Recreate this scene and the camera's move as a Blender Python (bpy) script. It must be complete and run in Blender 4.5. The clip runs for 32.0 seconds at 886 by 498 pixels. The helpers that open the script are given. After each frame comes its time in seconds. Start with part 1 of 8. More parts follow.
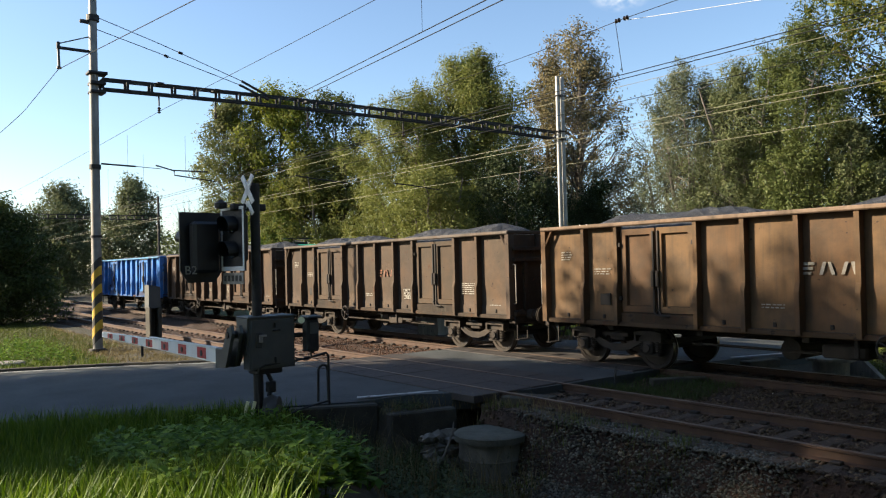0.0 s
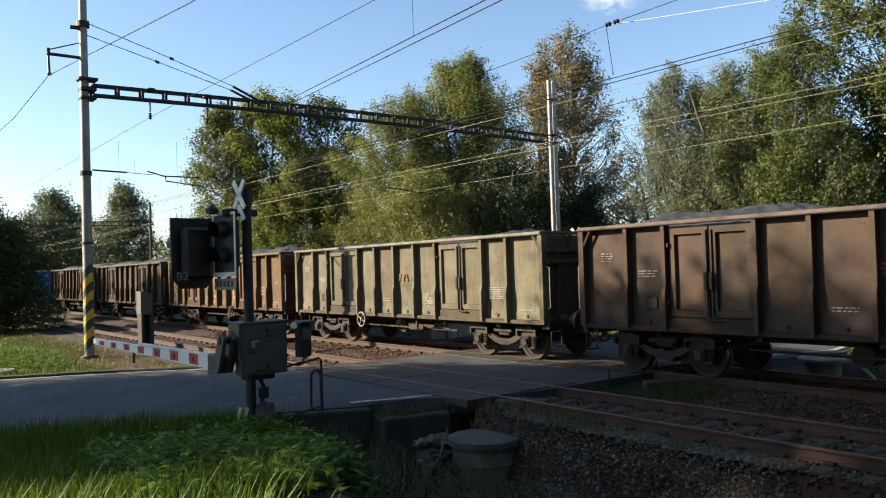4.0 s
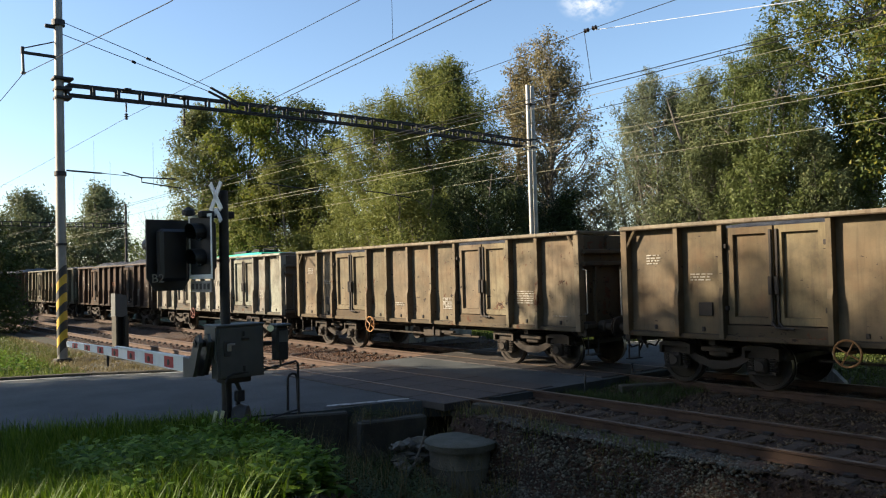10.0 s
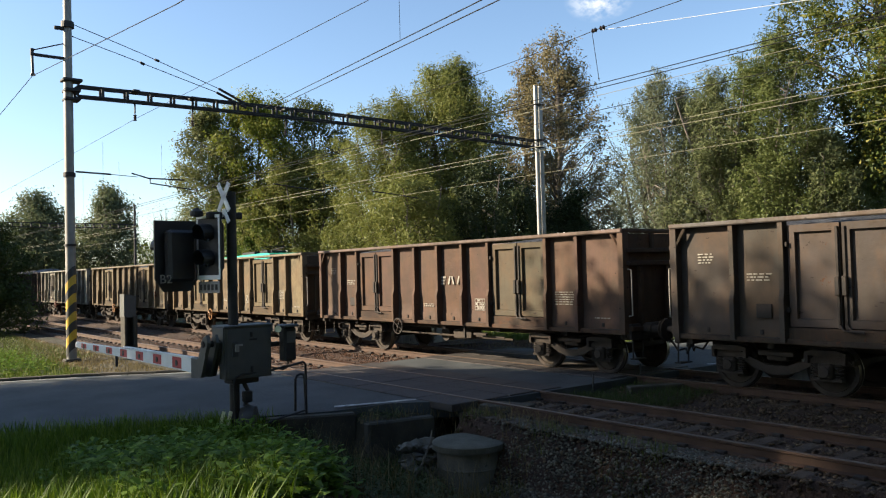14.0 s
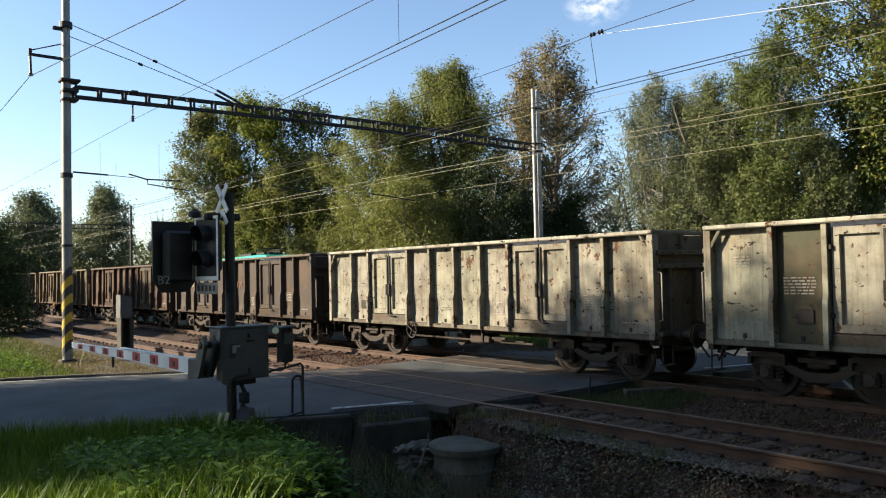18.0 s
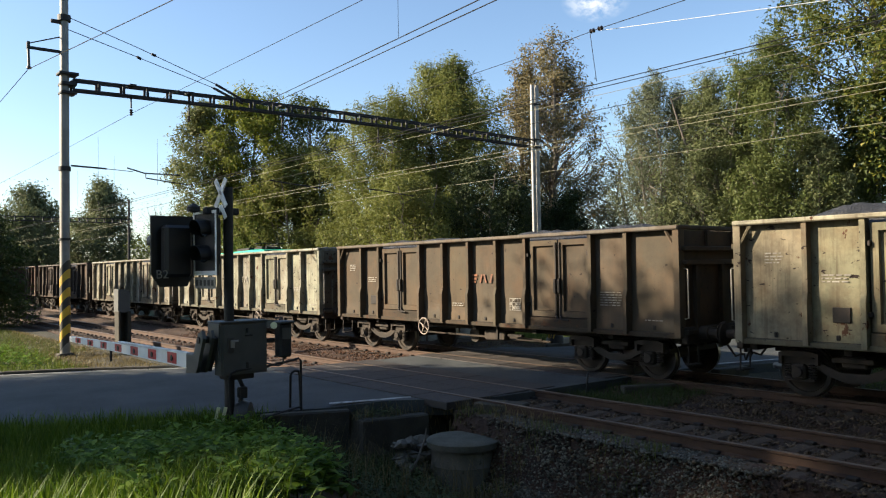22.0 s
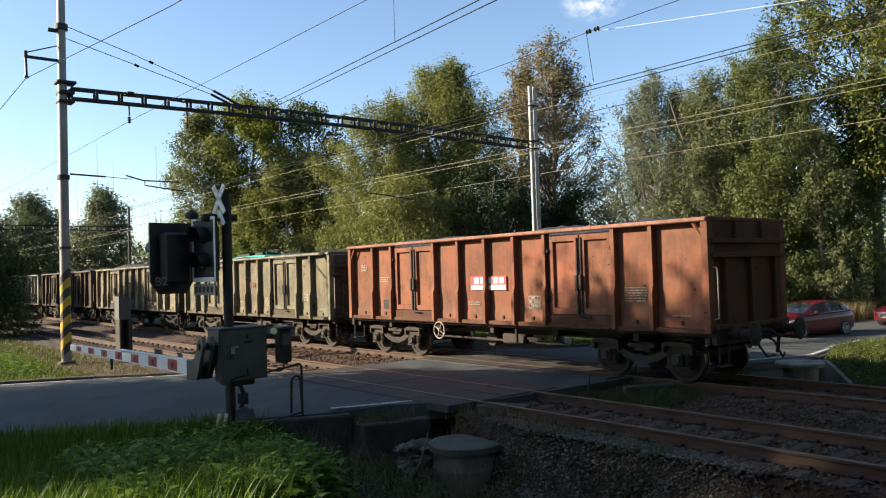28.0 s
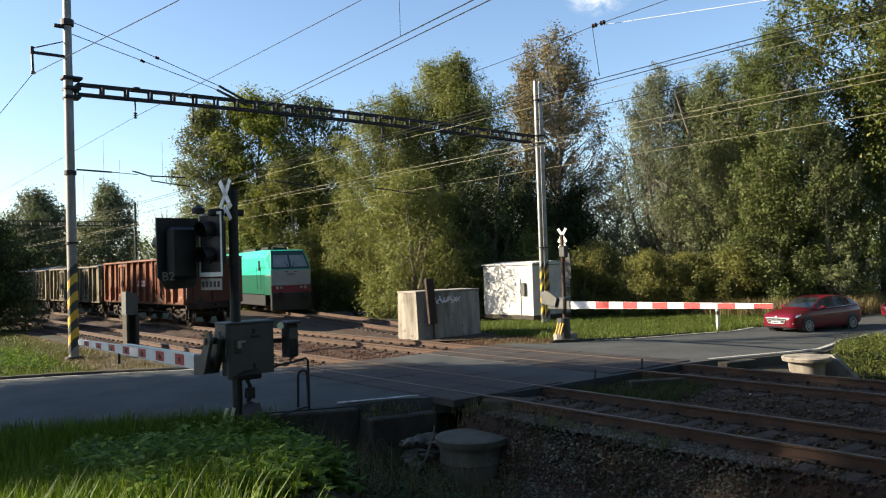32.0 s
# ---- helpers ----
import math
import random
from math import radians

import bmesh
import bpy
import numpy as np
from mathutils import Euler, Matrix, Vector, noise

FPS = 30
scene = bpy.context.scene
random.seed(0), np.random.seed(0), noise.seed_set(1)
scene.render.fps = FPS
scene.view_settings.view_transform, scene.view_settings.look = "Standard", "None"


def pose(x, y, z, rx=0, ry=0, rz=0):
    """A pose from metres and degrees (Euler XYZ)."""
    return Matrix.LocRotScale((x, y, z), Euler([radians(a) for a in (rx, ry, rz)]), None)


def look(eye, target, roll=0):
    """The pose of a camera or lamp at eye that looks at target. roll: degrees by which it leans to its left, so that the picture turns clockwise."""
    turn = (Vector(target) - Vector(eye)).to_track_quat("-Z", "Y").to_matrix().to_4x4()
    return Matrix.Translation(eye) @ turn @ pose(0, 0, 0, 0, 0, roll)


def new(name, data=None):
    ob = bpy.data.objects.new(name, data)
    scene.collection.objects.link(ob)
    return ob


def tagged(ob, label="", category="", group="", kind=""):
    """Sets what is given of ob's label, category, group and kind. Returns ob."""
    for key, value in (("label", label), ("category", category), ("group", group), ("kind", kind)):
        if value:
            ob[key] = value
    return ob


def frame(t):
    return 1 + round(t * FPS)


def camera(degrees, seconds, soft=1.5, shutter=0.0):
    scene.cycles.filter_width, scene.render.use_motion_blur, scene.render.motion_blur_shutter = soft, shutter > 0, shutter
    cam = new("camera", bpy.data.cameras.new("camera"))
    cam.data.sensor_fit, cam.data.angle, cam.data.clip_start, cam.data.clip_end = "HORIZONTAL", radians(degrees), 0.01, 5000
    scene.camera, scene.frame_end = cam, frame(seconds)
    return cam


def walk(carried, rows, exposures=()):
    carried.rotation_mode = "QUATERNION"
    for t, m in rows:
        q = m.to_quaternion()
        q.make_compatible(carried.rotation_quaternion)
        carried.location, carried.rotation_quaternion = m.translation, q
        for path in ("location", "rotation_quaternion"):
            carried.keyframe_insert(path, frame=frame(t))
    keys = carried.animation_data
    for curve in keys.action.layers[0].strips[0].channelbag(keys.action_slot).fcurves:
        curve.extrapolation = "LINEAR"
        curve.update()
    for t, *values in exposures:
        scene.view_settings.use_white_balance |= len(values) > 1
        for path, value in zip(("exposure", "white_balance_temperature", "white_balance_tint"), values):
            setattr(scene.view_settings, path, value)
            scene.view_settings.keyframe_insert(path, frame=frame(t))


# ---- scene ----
# The camera, hand-held on the grass bank beside a level crossing.
# Rails run along y; x = 0 is the nearest rail, z = 0 the rail head.
cam = camera(59.18, 32.0, soft=1.15)
PATH = [
    (0.0, -9.696, 0.012, 2.395, 91.126, 1.428, -37.298),
    (0.5, -9.678, 0.012, 2.391, 91.253, 1.401, -37.229),
    (1.0, -9.674, 0.016, 2.392, 91.137, 1.594, -37.281),
    (1.5, -9.668, -0.000, 2.403, 91.249, 2.019, -37.535),
    (2.0, -9.680, 0.012, 2.390, 91.137, 1.860, -37.462),
    (2.5, -9.664, 0.015, 2.399, 91.266, 1.831, -37.534),
    (4.5, -9.677, 0.014, 2.385, 91.449, 1.767, -37.882),
    (5.0, -9.672, 0.018, 2.374, 91.376, 1.476, -38.003),
    (5.5, -9.674, 0.010, 2.394, 91.218, 1.215, -38.454),
    (6.0, -9.678, 0.016, 2.377, 91.382, 1.334, -38.634),
    (6.5, -9.683, 0.012, 2.393, 91.360, 1.342, -38.951),
    (7.0, -9.686, 0.015, 2.382, 91.382, 1.090, -39.167),
    (7.5, -9.692, 0.009, 2.377, 91.247, 0.873, -39.242),
    (8.0, -9.687, 0.013, 2.388, 91.202, 1.054, -39.308),
    (8.5, -9.684, 0.005, 2.385, 91.278, 1.172, -39.336),
    (9.0, -9.691, 0.000, 2.389, 91.418, 1.163, -39.470),
    (9.5, -9.684, 0.003, 2.381, 91.546, 1.492, -39.472),
    (10.0, -9.680, -0.007, 2.390, 91.638, 1.545, -39.374),
    (10.5, -9.670, -0.005, 2.389, 91.493, 1.342, -39.153),
    (11.0, -9.668, -0.011, 2.384, 91.362, 1.397, -39.269),
    (11.5, -9.674, 0.001, 2.390, 91.267, 1.356, -39.139),
    (12.0, -9.673, -0.004, 2.399, 91.472, 1.623, -38.933),
    (12.5, -9.671, 0.000, 2.390, 91.574, 1.452, -38.833),
    (13.0, -9.672, -0.002, 2.392, 91.417, 1.473, -38.752),
    (13.5, -9.681, 0.003, 2.388, 91.510, 1.549, -38.762),
    (14.0, -9.664, 0.001, 2.394, 91.690, 1.561, -38.798),
    (14.5, -9.682, 0.002, 2.381, 91.774, 1.512, -38.996),
    (16.5, -9.681, 0.007, 2.384, 91.665, 1.464, -39.034),
    (17.0, -9.674, 0.001, 2.390, 91.742, 1.452, -39.173),
    (17.5, -9.682, -0.001, 2.379, 91.957, 1.167, -39.241),
    (18.0, -9.697, 0.003, 2.385, 91.901, 1.226, -39.074),
    (18.5, -9.686, 0.005, 2.394, 91.801, 0.987, -39.162),
    (19.0, -9.693, 0.008, 2.388, 91.848, 0.936, -39.025),
    (19.5, -9.690, 0.001, 2.389, 91.925, 1.291, -39.076),
    (20.0, -9.699, 0.007, 2.379, 92.099, 1.280, -39.246),
    (20.5, -9.696, 0.009, 2.382, 91.929, 1.106, -39.251),
    (21.0, -9.700, 0.005, 2.377, 91.494, 0.924, -39.179),
    (21.5, -9.715, 0.006, 2.394, 91.453, 0.735, -39.294),
    (22.0, -9.712, 0.006, 2.391, 91.562, 0.938, -39.239),
    (22.5, -9.705, 0.010, 2.389, 91.420, 0.882, -39.253),
    (23.0, -9.708, -0.000, 2.383, 91.525, 0.900, -39.395),
    (23.5, -9.695, 0.009, 2.380, 91.673, 0.819, -39.518),
    (24.0, -9.697, -0.003, 2.389, 91.745, 1.091, -39.482),
    (24.5, -9.682, 0.005, 2.382, 91.766, 1.078, -39.461),
    (25.0, -9.696, 0.013, 2.386, 91.959, 1.164, -39.391),
    (25.5, -9.687, -0.002, 2.389, 92.031, 1.339, -39.337),
    (27.5, -9.658, 0.009, 2.379, 91.905, 1.798, -39.465),
    (28.0, -9.677, -0.002, 2.394, 91.769, 1.785, -39.151),
    (28.5, -9.664, -0.001, 2.381, 91.904, 1.666, -39.093),
    (29.0, -9.673, -0.004, 2.394, 91.634, 1.768, -38.884),
    (29.5, -9.680, -0.006, 2.397, 91.853, 1.881, -38.967),
    (30.0, -9.681, -0.013, 2.384, 91.806, 1.802, -38.776),
    (30.5, -9.686, -0.002, 2.389, 91.598, 1.873, -38.875),
    (31.0, -9.673, 0.001, 2.390, 91.372, 1.932, -38.681),
    (31.5, -9.683, -0.009, 2.394, 91.476, 1.955, -38.886),
    (32.0, -9.692, -0.000, 2.387, 91.415, 1.854, -38.757),
]
walk(cam, [(t, pose(x, y, z, rx, ry, rz)) for t, x, y, z, rx, ry, rz in PATH], exposures=[(0.0, 1.0, 6650, 10), (32.0, 1.0, 6650, 10)])

# ---- sky and sun ----
SUN_AZ, SUN_EL = radians(140), radians(24)      # towards the sun, from +x counter-clockwise
sky_world = bpy.data.worlds.new("sky")
scene.world = sky_world
sky_world.use_nodes = True
nt = sky_world.node_tree
sky = nt.nodes.new("ShaderNodeTexSky")
sky.sky_type, sky.sun_disc = "NISHITA", False
sky.sun_elevation, sky.sun_rotation = SUN_EL, radians(90) - SUN_AZ
sky.air_density, sky.dust_density, sky.ozone_density = 1.0, 0.55, 2.8
nt.nodes["Background"].inputs["Strength"].default_value = 0.120
nt.links.new(sky.outputs[0], nt.nodes["Background"].inputs["Color"])
sun = new("sun", bpy.data.lights.new("sun", "SUN"))
sun.data.energy, sun.data.angle, sun.data.color = 8.0, radians(0.55), (1.0, 0.865, 0.665)
sun.matrix_world = look((0, 0, 0), (-math.cos(SUN_AZ) * math.cos(SUN_EL), -math.sin(SUN_AZ) * math.cos(SUN_EL), -math.sin(SUN_EL)))


# ---- materials ----
def nodes(name):
    m = bpy.data.materials.new(name)
    m.use_nodes = True
    return m, m.node_tree, m.node_tree.nodes["Principled BSDF"]


def add(t, kind, **values):
    n = t.nodes.new(kind)
    for k, v in values.items():
        n.inputs[k].default_value = v
    return n


def ramp(t, src, stops):
    r = t.nodes.new("ShaderNodeValToRGB")
    while len(r.color_ramp.elements) < len(stops):
        r.color_ramp.elements.new(0.5)
    for e, (pos, col) in zip(r.color_ramp.elements, stops):
        e.position, e.color = pos, (*col, 1) if len(col) == 3 else col
    t.links.new(src, r.inputs[0])
    return r.outputs[0]


def mix(t, fac, a, b):
    n = t.nodes.new("ShaderNodeMix")
    n.data_type = "RGBA"
    for sock, v in ((n.inputs[0], fac), (n.inputs[6], a), (n.inputs[7], b)):
        if isinstance(v, bpy.types.NodeSocket):
            t.links.new(v, sock)
        elif isinstance(v, (int, float)):
            sock.default_value = v
        else:
            sock.default_value = (*v, 1)
    return n.outputs[2]


def noise_of(t, scale, detail=4.0, coords="Object", rough=0.6, stretch=None):
    c = t.nodes.new("ShaderNodeTexCoord")
    n = add(t, "ShaderNodeTexNoise", Scale=scale, Detail=detail, Roughness=rough)
    out = c.outputs[coords]
    if stretch:
        mp = t.nodes.new("ShaderNodeMapping")
        mp.inputs["Scale"].default_value = stretch
        t.links.new(out, mp.inputs[0])
        out = mp.outputs[0]
    t.links.new(out, n.inputs["Vector"])
    return n.outputs["Fac"]


def bump(t, p, src, strength=0.3, dist=0.02):
    b = add(t, "ShaderNodeBump", Strength=strength, Distance=dist)
    t.links.new(src, b.inputs["Height"])
    t.links.new(b.outputs[0], p.inputs["Normal"])


def surface(name, a, b, scale=6.0, rough=0.7, metal=0.0, grain=60.0, strength=0.2, dist=0.01, spot=None, spot_at=0.62, stretch=None, coords="Object"):
    """Two tones by a broad noise, a fine grain in relief, and spots of a third colour."""
    m, t, p = nodes(name)
    big = noise_of(t, scale, 5.0, coords, 0.6, stretch)
    fine = noise_of(t, grain, 3.0, coords)
    col = mix(t, ramp(t, big, [(0.35, (0, 0, 0)), (0.65, (1, 1, 1))]), a, b)
    if spot:
        s = noise_of(t, scale * 2.7, 8.0, coords, 0.7)
        col = mix(t, ramp(t, s, [(spot_at, (0, 0, 0)), (spot_at + 0.05, (1, 1, 1))]), col, spot)
    shade = mix(t, fine, tuple(0.75 for _ in range(3)), (1.15, 1.15, 1.15))
    mul = t.nodes.new("ShaderNodeMix")
    mul.data_type, mul.blend_type = "RGBA", "MULTIPLY"
    mul.inputs[0].default_value = 1.0
    t.links.new(col, mul.inputs[6])
    t.links.new(shade, mul.inputs[7])
    t.links.new(mul.outputs[2], p.inputs["Base Color"])
    p.inputs["Roughness"].default_value, p.inputs["Metallic"].default_value = rough, metal
    bump(t, p, fine, strength, dist)
    return m


def wagon_paint():
    """Weathered paint: the colour and the share of rust come from each object's own colour."""
    m, t, p = nodes("wagon_paint")
    info = t.nodes.new("ShaderNodeObjectInfo")
    tc = t.nodes.new("ShaderNodeTexCoord")
    shift = t.nodes.new("ShaderNodeVectorMath")
    shift.operation = "ADD"
    comb = t.nodes.new("ShaderNodeCombineXYZ")
    mul = t.nodes.new("ShaderNodeMath")
    mul.operation = "MULTIPLY"
    mul.inputs[1].default_value = 60.0
    t.links.new(info.outputs["Random"], mul.inputs[0])
    for i in range(3):
        t.links.new(mul.outputs[0], comb.inputs[i])
    t.links.new(tc.outputs["Object"], shift.inputs[0])
    t.links.new(comb.outputs[0], shift.inputs[1])

    def n(scale, detail, rough, stretch=(1, 1, 1)):
        mp = t.nodes.new("ShaderNodeMapping")
        mp.inputs["Scale"].default_value = stretch
        t.links.new(shift.outputs[0], mp.inputs[0])
        x = add(t, "ShaderNodeTexNoise", Scale=scale, Detail=detail, Roughness=rough)
        t.links.new(mp.outputs[0], x.inputs["Vector"])
        return x.outputs["Fac"]
    def above(src, at, share):
        """1 where src passes at - share * rust."""
        edge, amt, over = (t.nodes.new("ShaderNodeMath") for _ in range(3))
        edge.operation, amt.operation, over.operation = "SUBTRACT", "MULTIPLY", "GREATER_THAN"
        edge.inputs[0].default_value, amt.inputs[1].default_value = at, share
        t.links.new(info.outputs["Alpha"], amt.inputs[0])
        t.links.new(amt.outputs[0], edge.inputs[1])
        t.links.new(src, over.inputs[0])
        t.links.new(edge.outputs[0], over.inputs[1])
        return over.outputs[0]
    warm = mix(t, ramp(t, n(0.9, 4, 0.6), [(0.42, (0, 0, 0)), (0.7, (0.38, 0.38, 0.38))]), info.outputs["Color"], (0.115, 0.062, 0.03))
    soot = mix(t, ramp(t, n(1.6, 7, 0.68), [(0.42, (0, 0, 0)), (0.75, (0.8, 0.8, 0.8))]), warm, (0.035, 0.029, 0.022))
    streak = mix(t, ramp(t, n(2.6, 6, 0.62, (1, 5, 0.3)), [(0.5, (0, 0, 0)), (0.78, (0.75, 0.75, 0.75))]), soot, (0.055, 0.04, 0.027))
    rusty = mix(t, n(14, 4, 0.6), (0.022, 0.013, 0.010), (0.10, 0.042, 0.02))
    worn = mix(t, ramp(t, n(1.3, 6, 0.7), [(0.52, (0, 0, 0)), (0.72, (0.5, 0.5, 0.5))]), streak, (0.09, 0.052, 0.028))
    col = mix(t, above(n(2.6, 8, 0.72, (1, 1.2, 0.9)), 0.72, 0.12), worn, rusty)
    col = mix(t, above(n(7.0, 4, 0.6, (1, 0.7, 1.5)), 0.72, 0.085), col, (0.02, 0.014, 0.012))
    t.links.new(col, p.inputs["Base Color"])
    p.inputs["Roughness"].default_value = 0.75
    p.inputs["Specular IOR Level"].default_value = 0.15
    bump(t, p, n(3.0, 5, 0.6), 0.35, 0.03)
    return m


PAINT = wagon_paint()
IRON = surface("dirty_iron", (0.010, 0.008, 0.0065), (0.024, 0.016, 0.011), 5, 0.75, 0.2)
BOGIE = surface("bogie_dust", (0.014, 0.0105, 0.0075), (0.038, 0.026, 0.017), 4, 0.85, 0.1)
TREAD = surface("wheel_tread", (0.25, 0.23, 0.21), (0.16, 0.13, 0.11), 8, 0.35, 0.9)
COAL = surface("coal", (0.0072, 0.0072, 0.0078), (0.03, 0.03, 0.0312), 3, 0.6, 0.0, 30, 0.9, 0.06)
RAIL_RUST = surface("rail_rust", (0.034, 0.0155, 0.008), (0.066, 0.033, 0.0175), 3, 0.8, 0.1)
RAIL_HEAD = surface("rail_head", (0.15, 0.115, 0.085), (0.085, 0.055, 0.036), 2, 0.5, 0.5)
SLEEPER = surface("sleeper", (0.030, 0.018, 0.010), (0.055, 0.036, 0.022), 4, 0.9, 0, 40, 0.5, 0.01)
BALLAST = surface("ballast", (0.021, 0.009, 0.0042), (0.046, 0.021, 0.0095), 1.2, 0.95, 0, 22, 1.0, 0.05)
ASPHALT = surface("asphalt", (0.021, 0.0255, 0.0265), (0.046, 0.0515, 0.0525), 0.8, 0.85, 0, 120, 0.5, 0.008, (0.03, 0.03, 0.031), 0.66)
PANEL = surface("crossing_panel", (0.020, 0.0158, 0.0142), (0.035, 0.0275, 0.0235), 1.5, 0.8, 0, 80, 0.5, 0.01)
ROADPAINT = surface("road_paint", (0.50, 0.50, 0.46), (0.22, 0.215, 0.20), 3, 0.85, 0, 60, 0.3, 0.004, (0.07, 0.068, 0.063), 0.56)
EARTH = surface("earth", (0.018, 0.021, 0.007), (0.036, 0.025, 0.012), 0.35, 0.95, 0, 14, 0.8, 0.05, (0.045, 0.033, 0.018), 0.6)
CONCRETE = surface("concrete", (0.33, 0.30, 0.26), (0.22, 0.20, 0.17), 1.6, 0.9, 0, 40, 0.4, 0.01, (0.09, 0.08, 0.065), 0.62)
CONC_DARK = surface("old_concrete", (0.050, 0.044, 0.031), (0.024, 0.021, 0.015), 2.2, 0.92, 0, 30, 0.6, 0.02, (0.10, 0.09, 0.07), 0.68)
WELLBODY = surface("damp_concrete", (0.135, 0.125, 0.10), (0.07, 0.065, 0.05), 2.0, 0.95, 0, 30, 0.6, 0.015, (0.045, 0.045, 0.03), 0.6, (1, 1, 0.4))
MOSSY = surface("mossy_concrete", (0.10, 0.094, 0.072), (0.060, 0.058, 0.040), 3.0, 0.95, 0, 35, 0.7, 0.02, (0.10, 0.10, 0.07), 0.66)
BLOCKFACE = surface("stained_concrete", (0.31, 0.28, 0.23), (0.11, 0.098, 0.08), 1.4, 0.9, 0, 35, 0.5, 0.012, (0.06, 0.052, 0.042), 0.6, (1.6, 1.6, 0.25))
GALV = surface("galvanised", (0.336, 0.328, 0.312), (0.24, 0.232, 0.22), 2.5, 0.5, 0.6, 50, 0.1, 0.004)
MASTPAINT = surface("mast_paint", (0.24, 0.231, 0.213), (0.18, 0.171, 0.156), 2.0, 0.55, 0.3, 50, 0.15, 0.004, (0.16, 0.11, 0.07), 0.68)
DARKSTEEL = surface("dark_steel", (0.015, 0.015, 0.016), (0.03, 0.0275, 0.025), 6, 0.6, 0.4)
BLACK = surface("signal_black", (0.0048, 0.0048, 0.0056), (0.01, 0.01, 0.0112), 5, 0.5)
GREYBOX = surface("grey_box", (0.052, 0.055, 0.052), (0.07, 0.071, 0.066), 3, 0.55, 0.1, 60, 0.15, 0.004)
WHITE = surface("white_paint", (0.78, 0.77, 0.74), (0.68, 0.67, 0.63), 3, 0.5)
REDPAINT = surface("red_paint", (0.42, 0.018, 0.02), (0.33, 0.02, 0.022), 4, 0.5)
YELLOW = surface("yellow_paint", (0.576, 0.36, 0.024), (0.48, 0.288, 0.024), 5, 0.55)
CREAM = surface("cream_paint", (0.60, 0.58, 0.33), (0.5, 0.48, 0.3), 5, 0.5)
BLACKP = surface("black_paint", (0.02, 0.02, 0.02), (0.035, 0.033, 0.03), 5, 0.55)
HUTWHITE = surface("hut_render", (0.54, 0.53, 0.51), (0.42, 0.41, 0.39), 1.2, 0.85, 0, 40, 0.3, 0.006)
GRAFFITI = surface("graffiti_paint", (0.15, 0.23, 0.23), (0.32, 0.36, 0.36), 5, 0.7)
GRAFFITI_PALE = surface("graffiti_pale", (0.80, 0.80, 0.77), (0.62, 0.62, 0.60), 5, 0.6)
MARKING = surface("marking_white", (0.30, 0.28, 0.24), (0.12, 0.105, 0.085), 5, 0.8)
ORANGE = surface("marking_orange", (0.24, 0.085, 0.035), (0.10, 0.045, 0.025), 7, 0.8)
WIRE = surface("wire_dark", (0.010, 0.011, 0.012), (0.018, 0.018, 0.019), 2, 0.7, 0.0)
WIRE.node_tree.nodes["Principled BSDF"].inputs["Specular IOR Level"].default_value = 0.1
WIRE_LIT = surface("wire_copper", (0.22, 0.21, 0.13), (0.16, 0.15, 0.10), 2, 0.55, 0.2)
WIRE_NEW = surface("wire_new", (0.85, 0.85, 0.85), (0.75, 0.75, 0.75), 2, 0.4, 0.2)
INSULATOR = surface("insulator", (0.022, 0.016, 0.013), (0.035, 0.024, 0.019), 6, 0.4)


def leaf_material(name, a, b, c, trans=0.35):
    m, t, p = nodes(name)
    g = t.nodes.new("ShaderNodeNewGeometry")
    col = ramp(t, g.outputs["Random Per Island"], [(0.0, a), (0.55, b), (1.0, c)])
    big = noise_of(t, 0.35, 3.0)
    col = mix(t, ramp(t, big, [(0.4, (0, 0, 0)), (0.62, (0.55, 0.55, 0.55))]), col, b)
    t.links.new(col, p.inputs["Base Color"])
    p.inputs["Roughness"].default_value = 0.6
    p.inputs["Specular IOR Level"].default_value = 0.25
    tr = t.nodes.new("ShaderNodeBsdfTranslucent")
    t.links.new(col, tr.inputs["Color"])
    ms = t.nodes.new("ShaderNodeMixShader")
    ms.inputs[0].default_value = trans
    t.links.new(p.outputs[0], ms.inputs[1])
    t.links.new(tr.outputs[0], ms.inputs[2])
    t.links.new(ms.outputs[0], t.nodes["Material Output"].inputs["Surface"])
    return m


BARK = surface("bark", (0.10, 0.085, 0.07), (0.17, 0.15, 0.125), 3, 0.95, 0, 25, 0.8, 0.03, None, 0.6, (1, 1, 0.3))
LEAF_WILLOW = leaf_material("willow_leaves", (0.098, 0.120, 0.028), (0.144, 0.161, 0.039), (0.205, 0.199, 0.059), 0.38)
LEAF_WILLOW_LIGHT = leaf_material("yellowish_willow_leaves", (0.113, 0.134, 0.029), (0.166, 0.179, 0.041), (0.222, 0.209, 0.060), 0.40)
LEAF_WILLOW_GREY = leaf_material("greyish_willow_leaves", (0.097, 0.123, 0.052), (0.136, 0.159, 0.069), (0.185, 0.189, 0.087), 0.38)
LEAF_WILLOW_DARK = leaf_material("full_willow_leaves", (0.059, 0.082, 0.021), (0.090, 0.114, 0.031), (0.140, 0.150, 0.048), 0.36)
LEAF_POPLAR = leaf_material("poplar_leaves", (0.08, 0.11, 0.016), (0.145, 0.17, 0.024), (0.25, 0.23, 0.03), 0.45)
LEAF_POPLAR_GREY = leaf_material("greyish_poplar_leaves", (0.075, 0.095, 0.034), (0.12, 0.135, 0.046), (0.18, 0.175, 0.062), 0.38)
LEAF_POPLAR_DARK = leaf_material("dark_poplar_leaves", (0.040, 0.058, 0.016), (0.070, 0.088, 0.022), (0.13, 0.13, 0.032), 0.34)
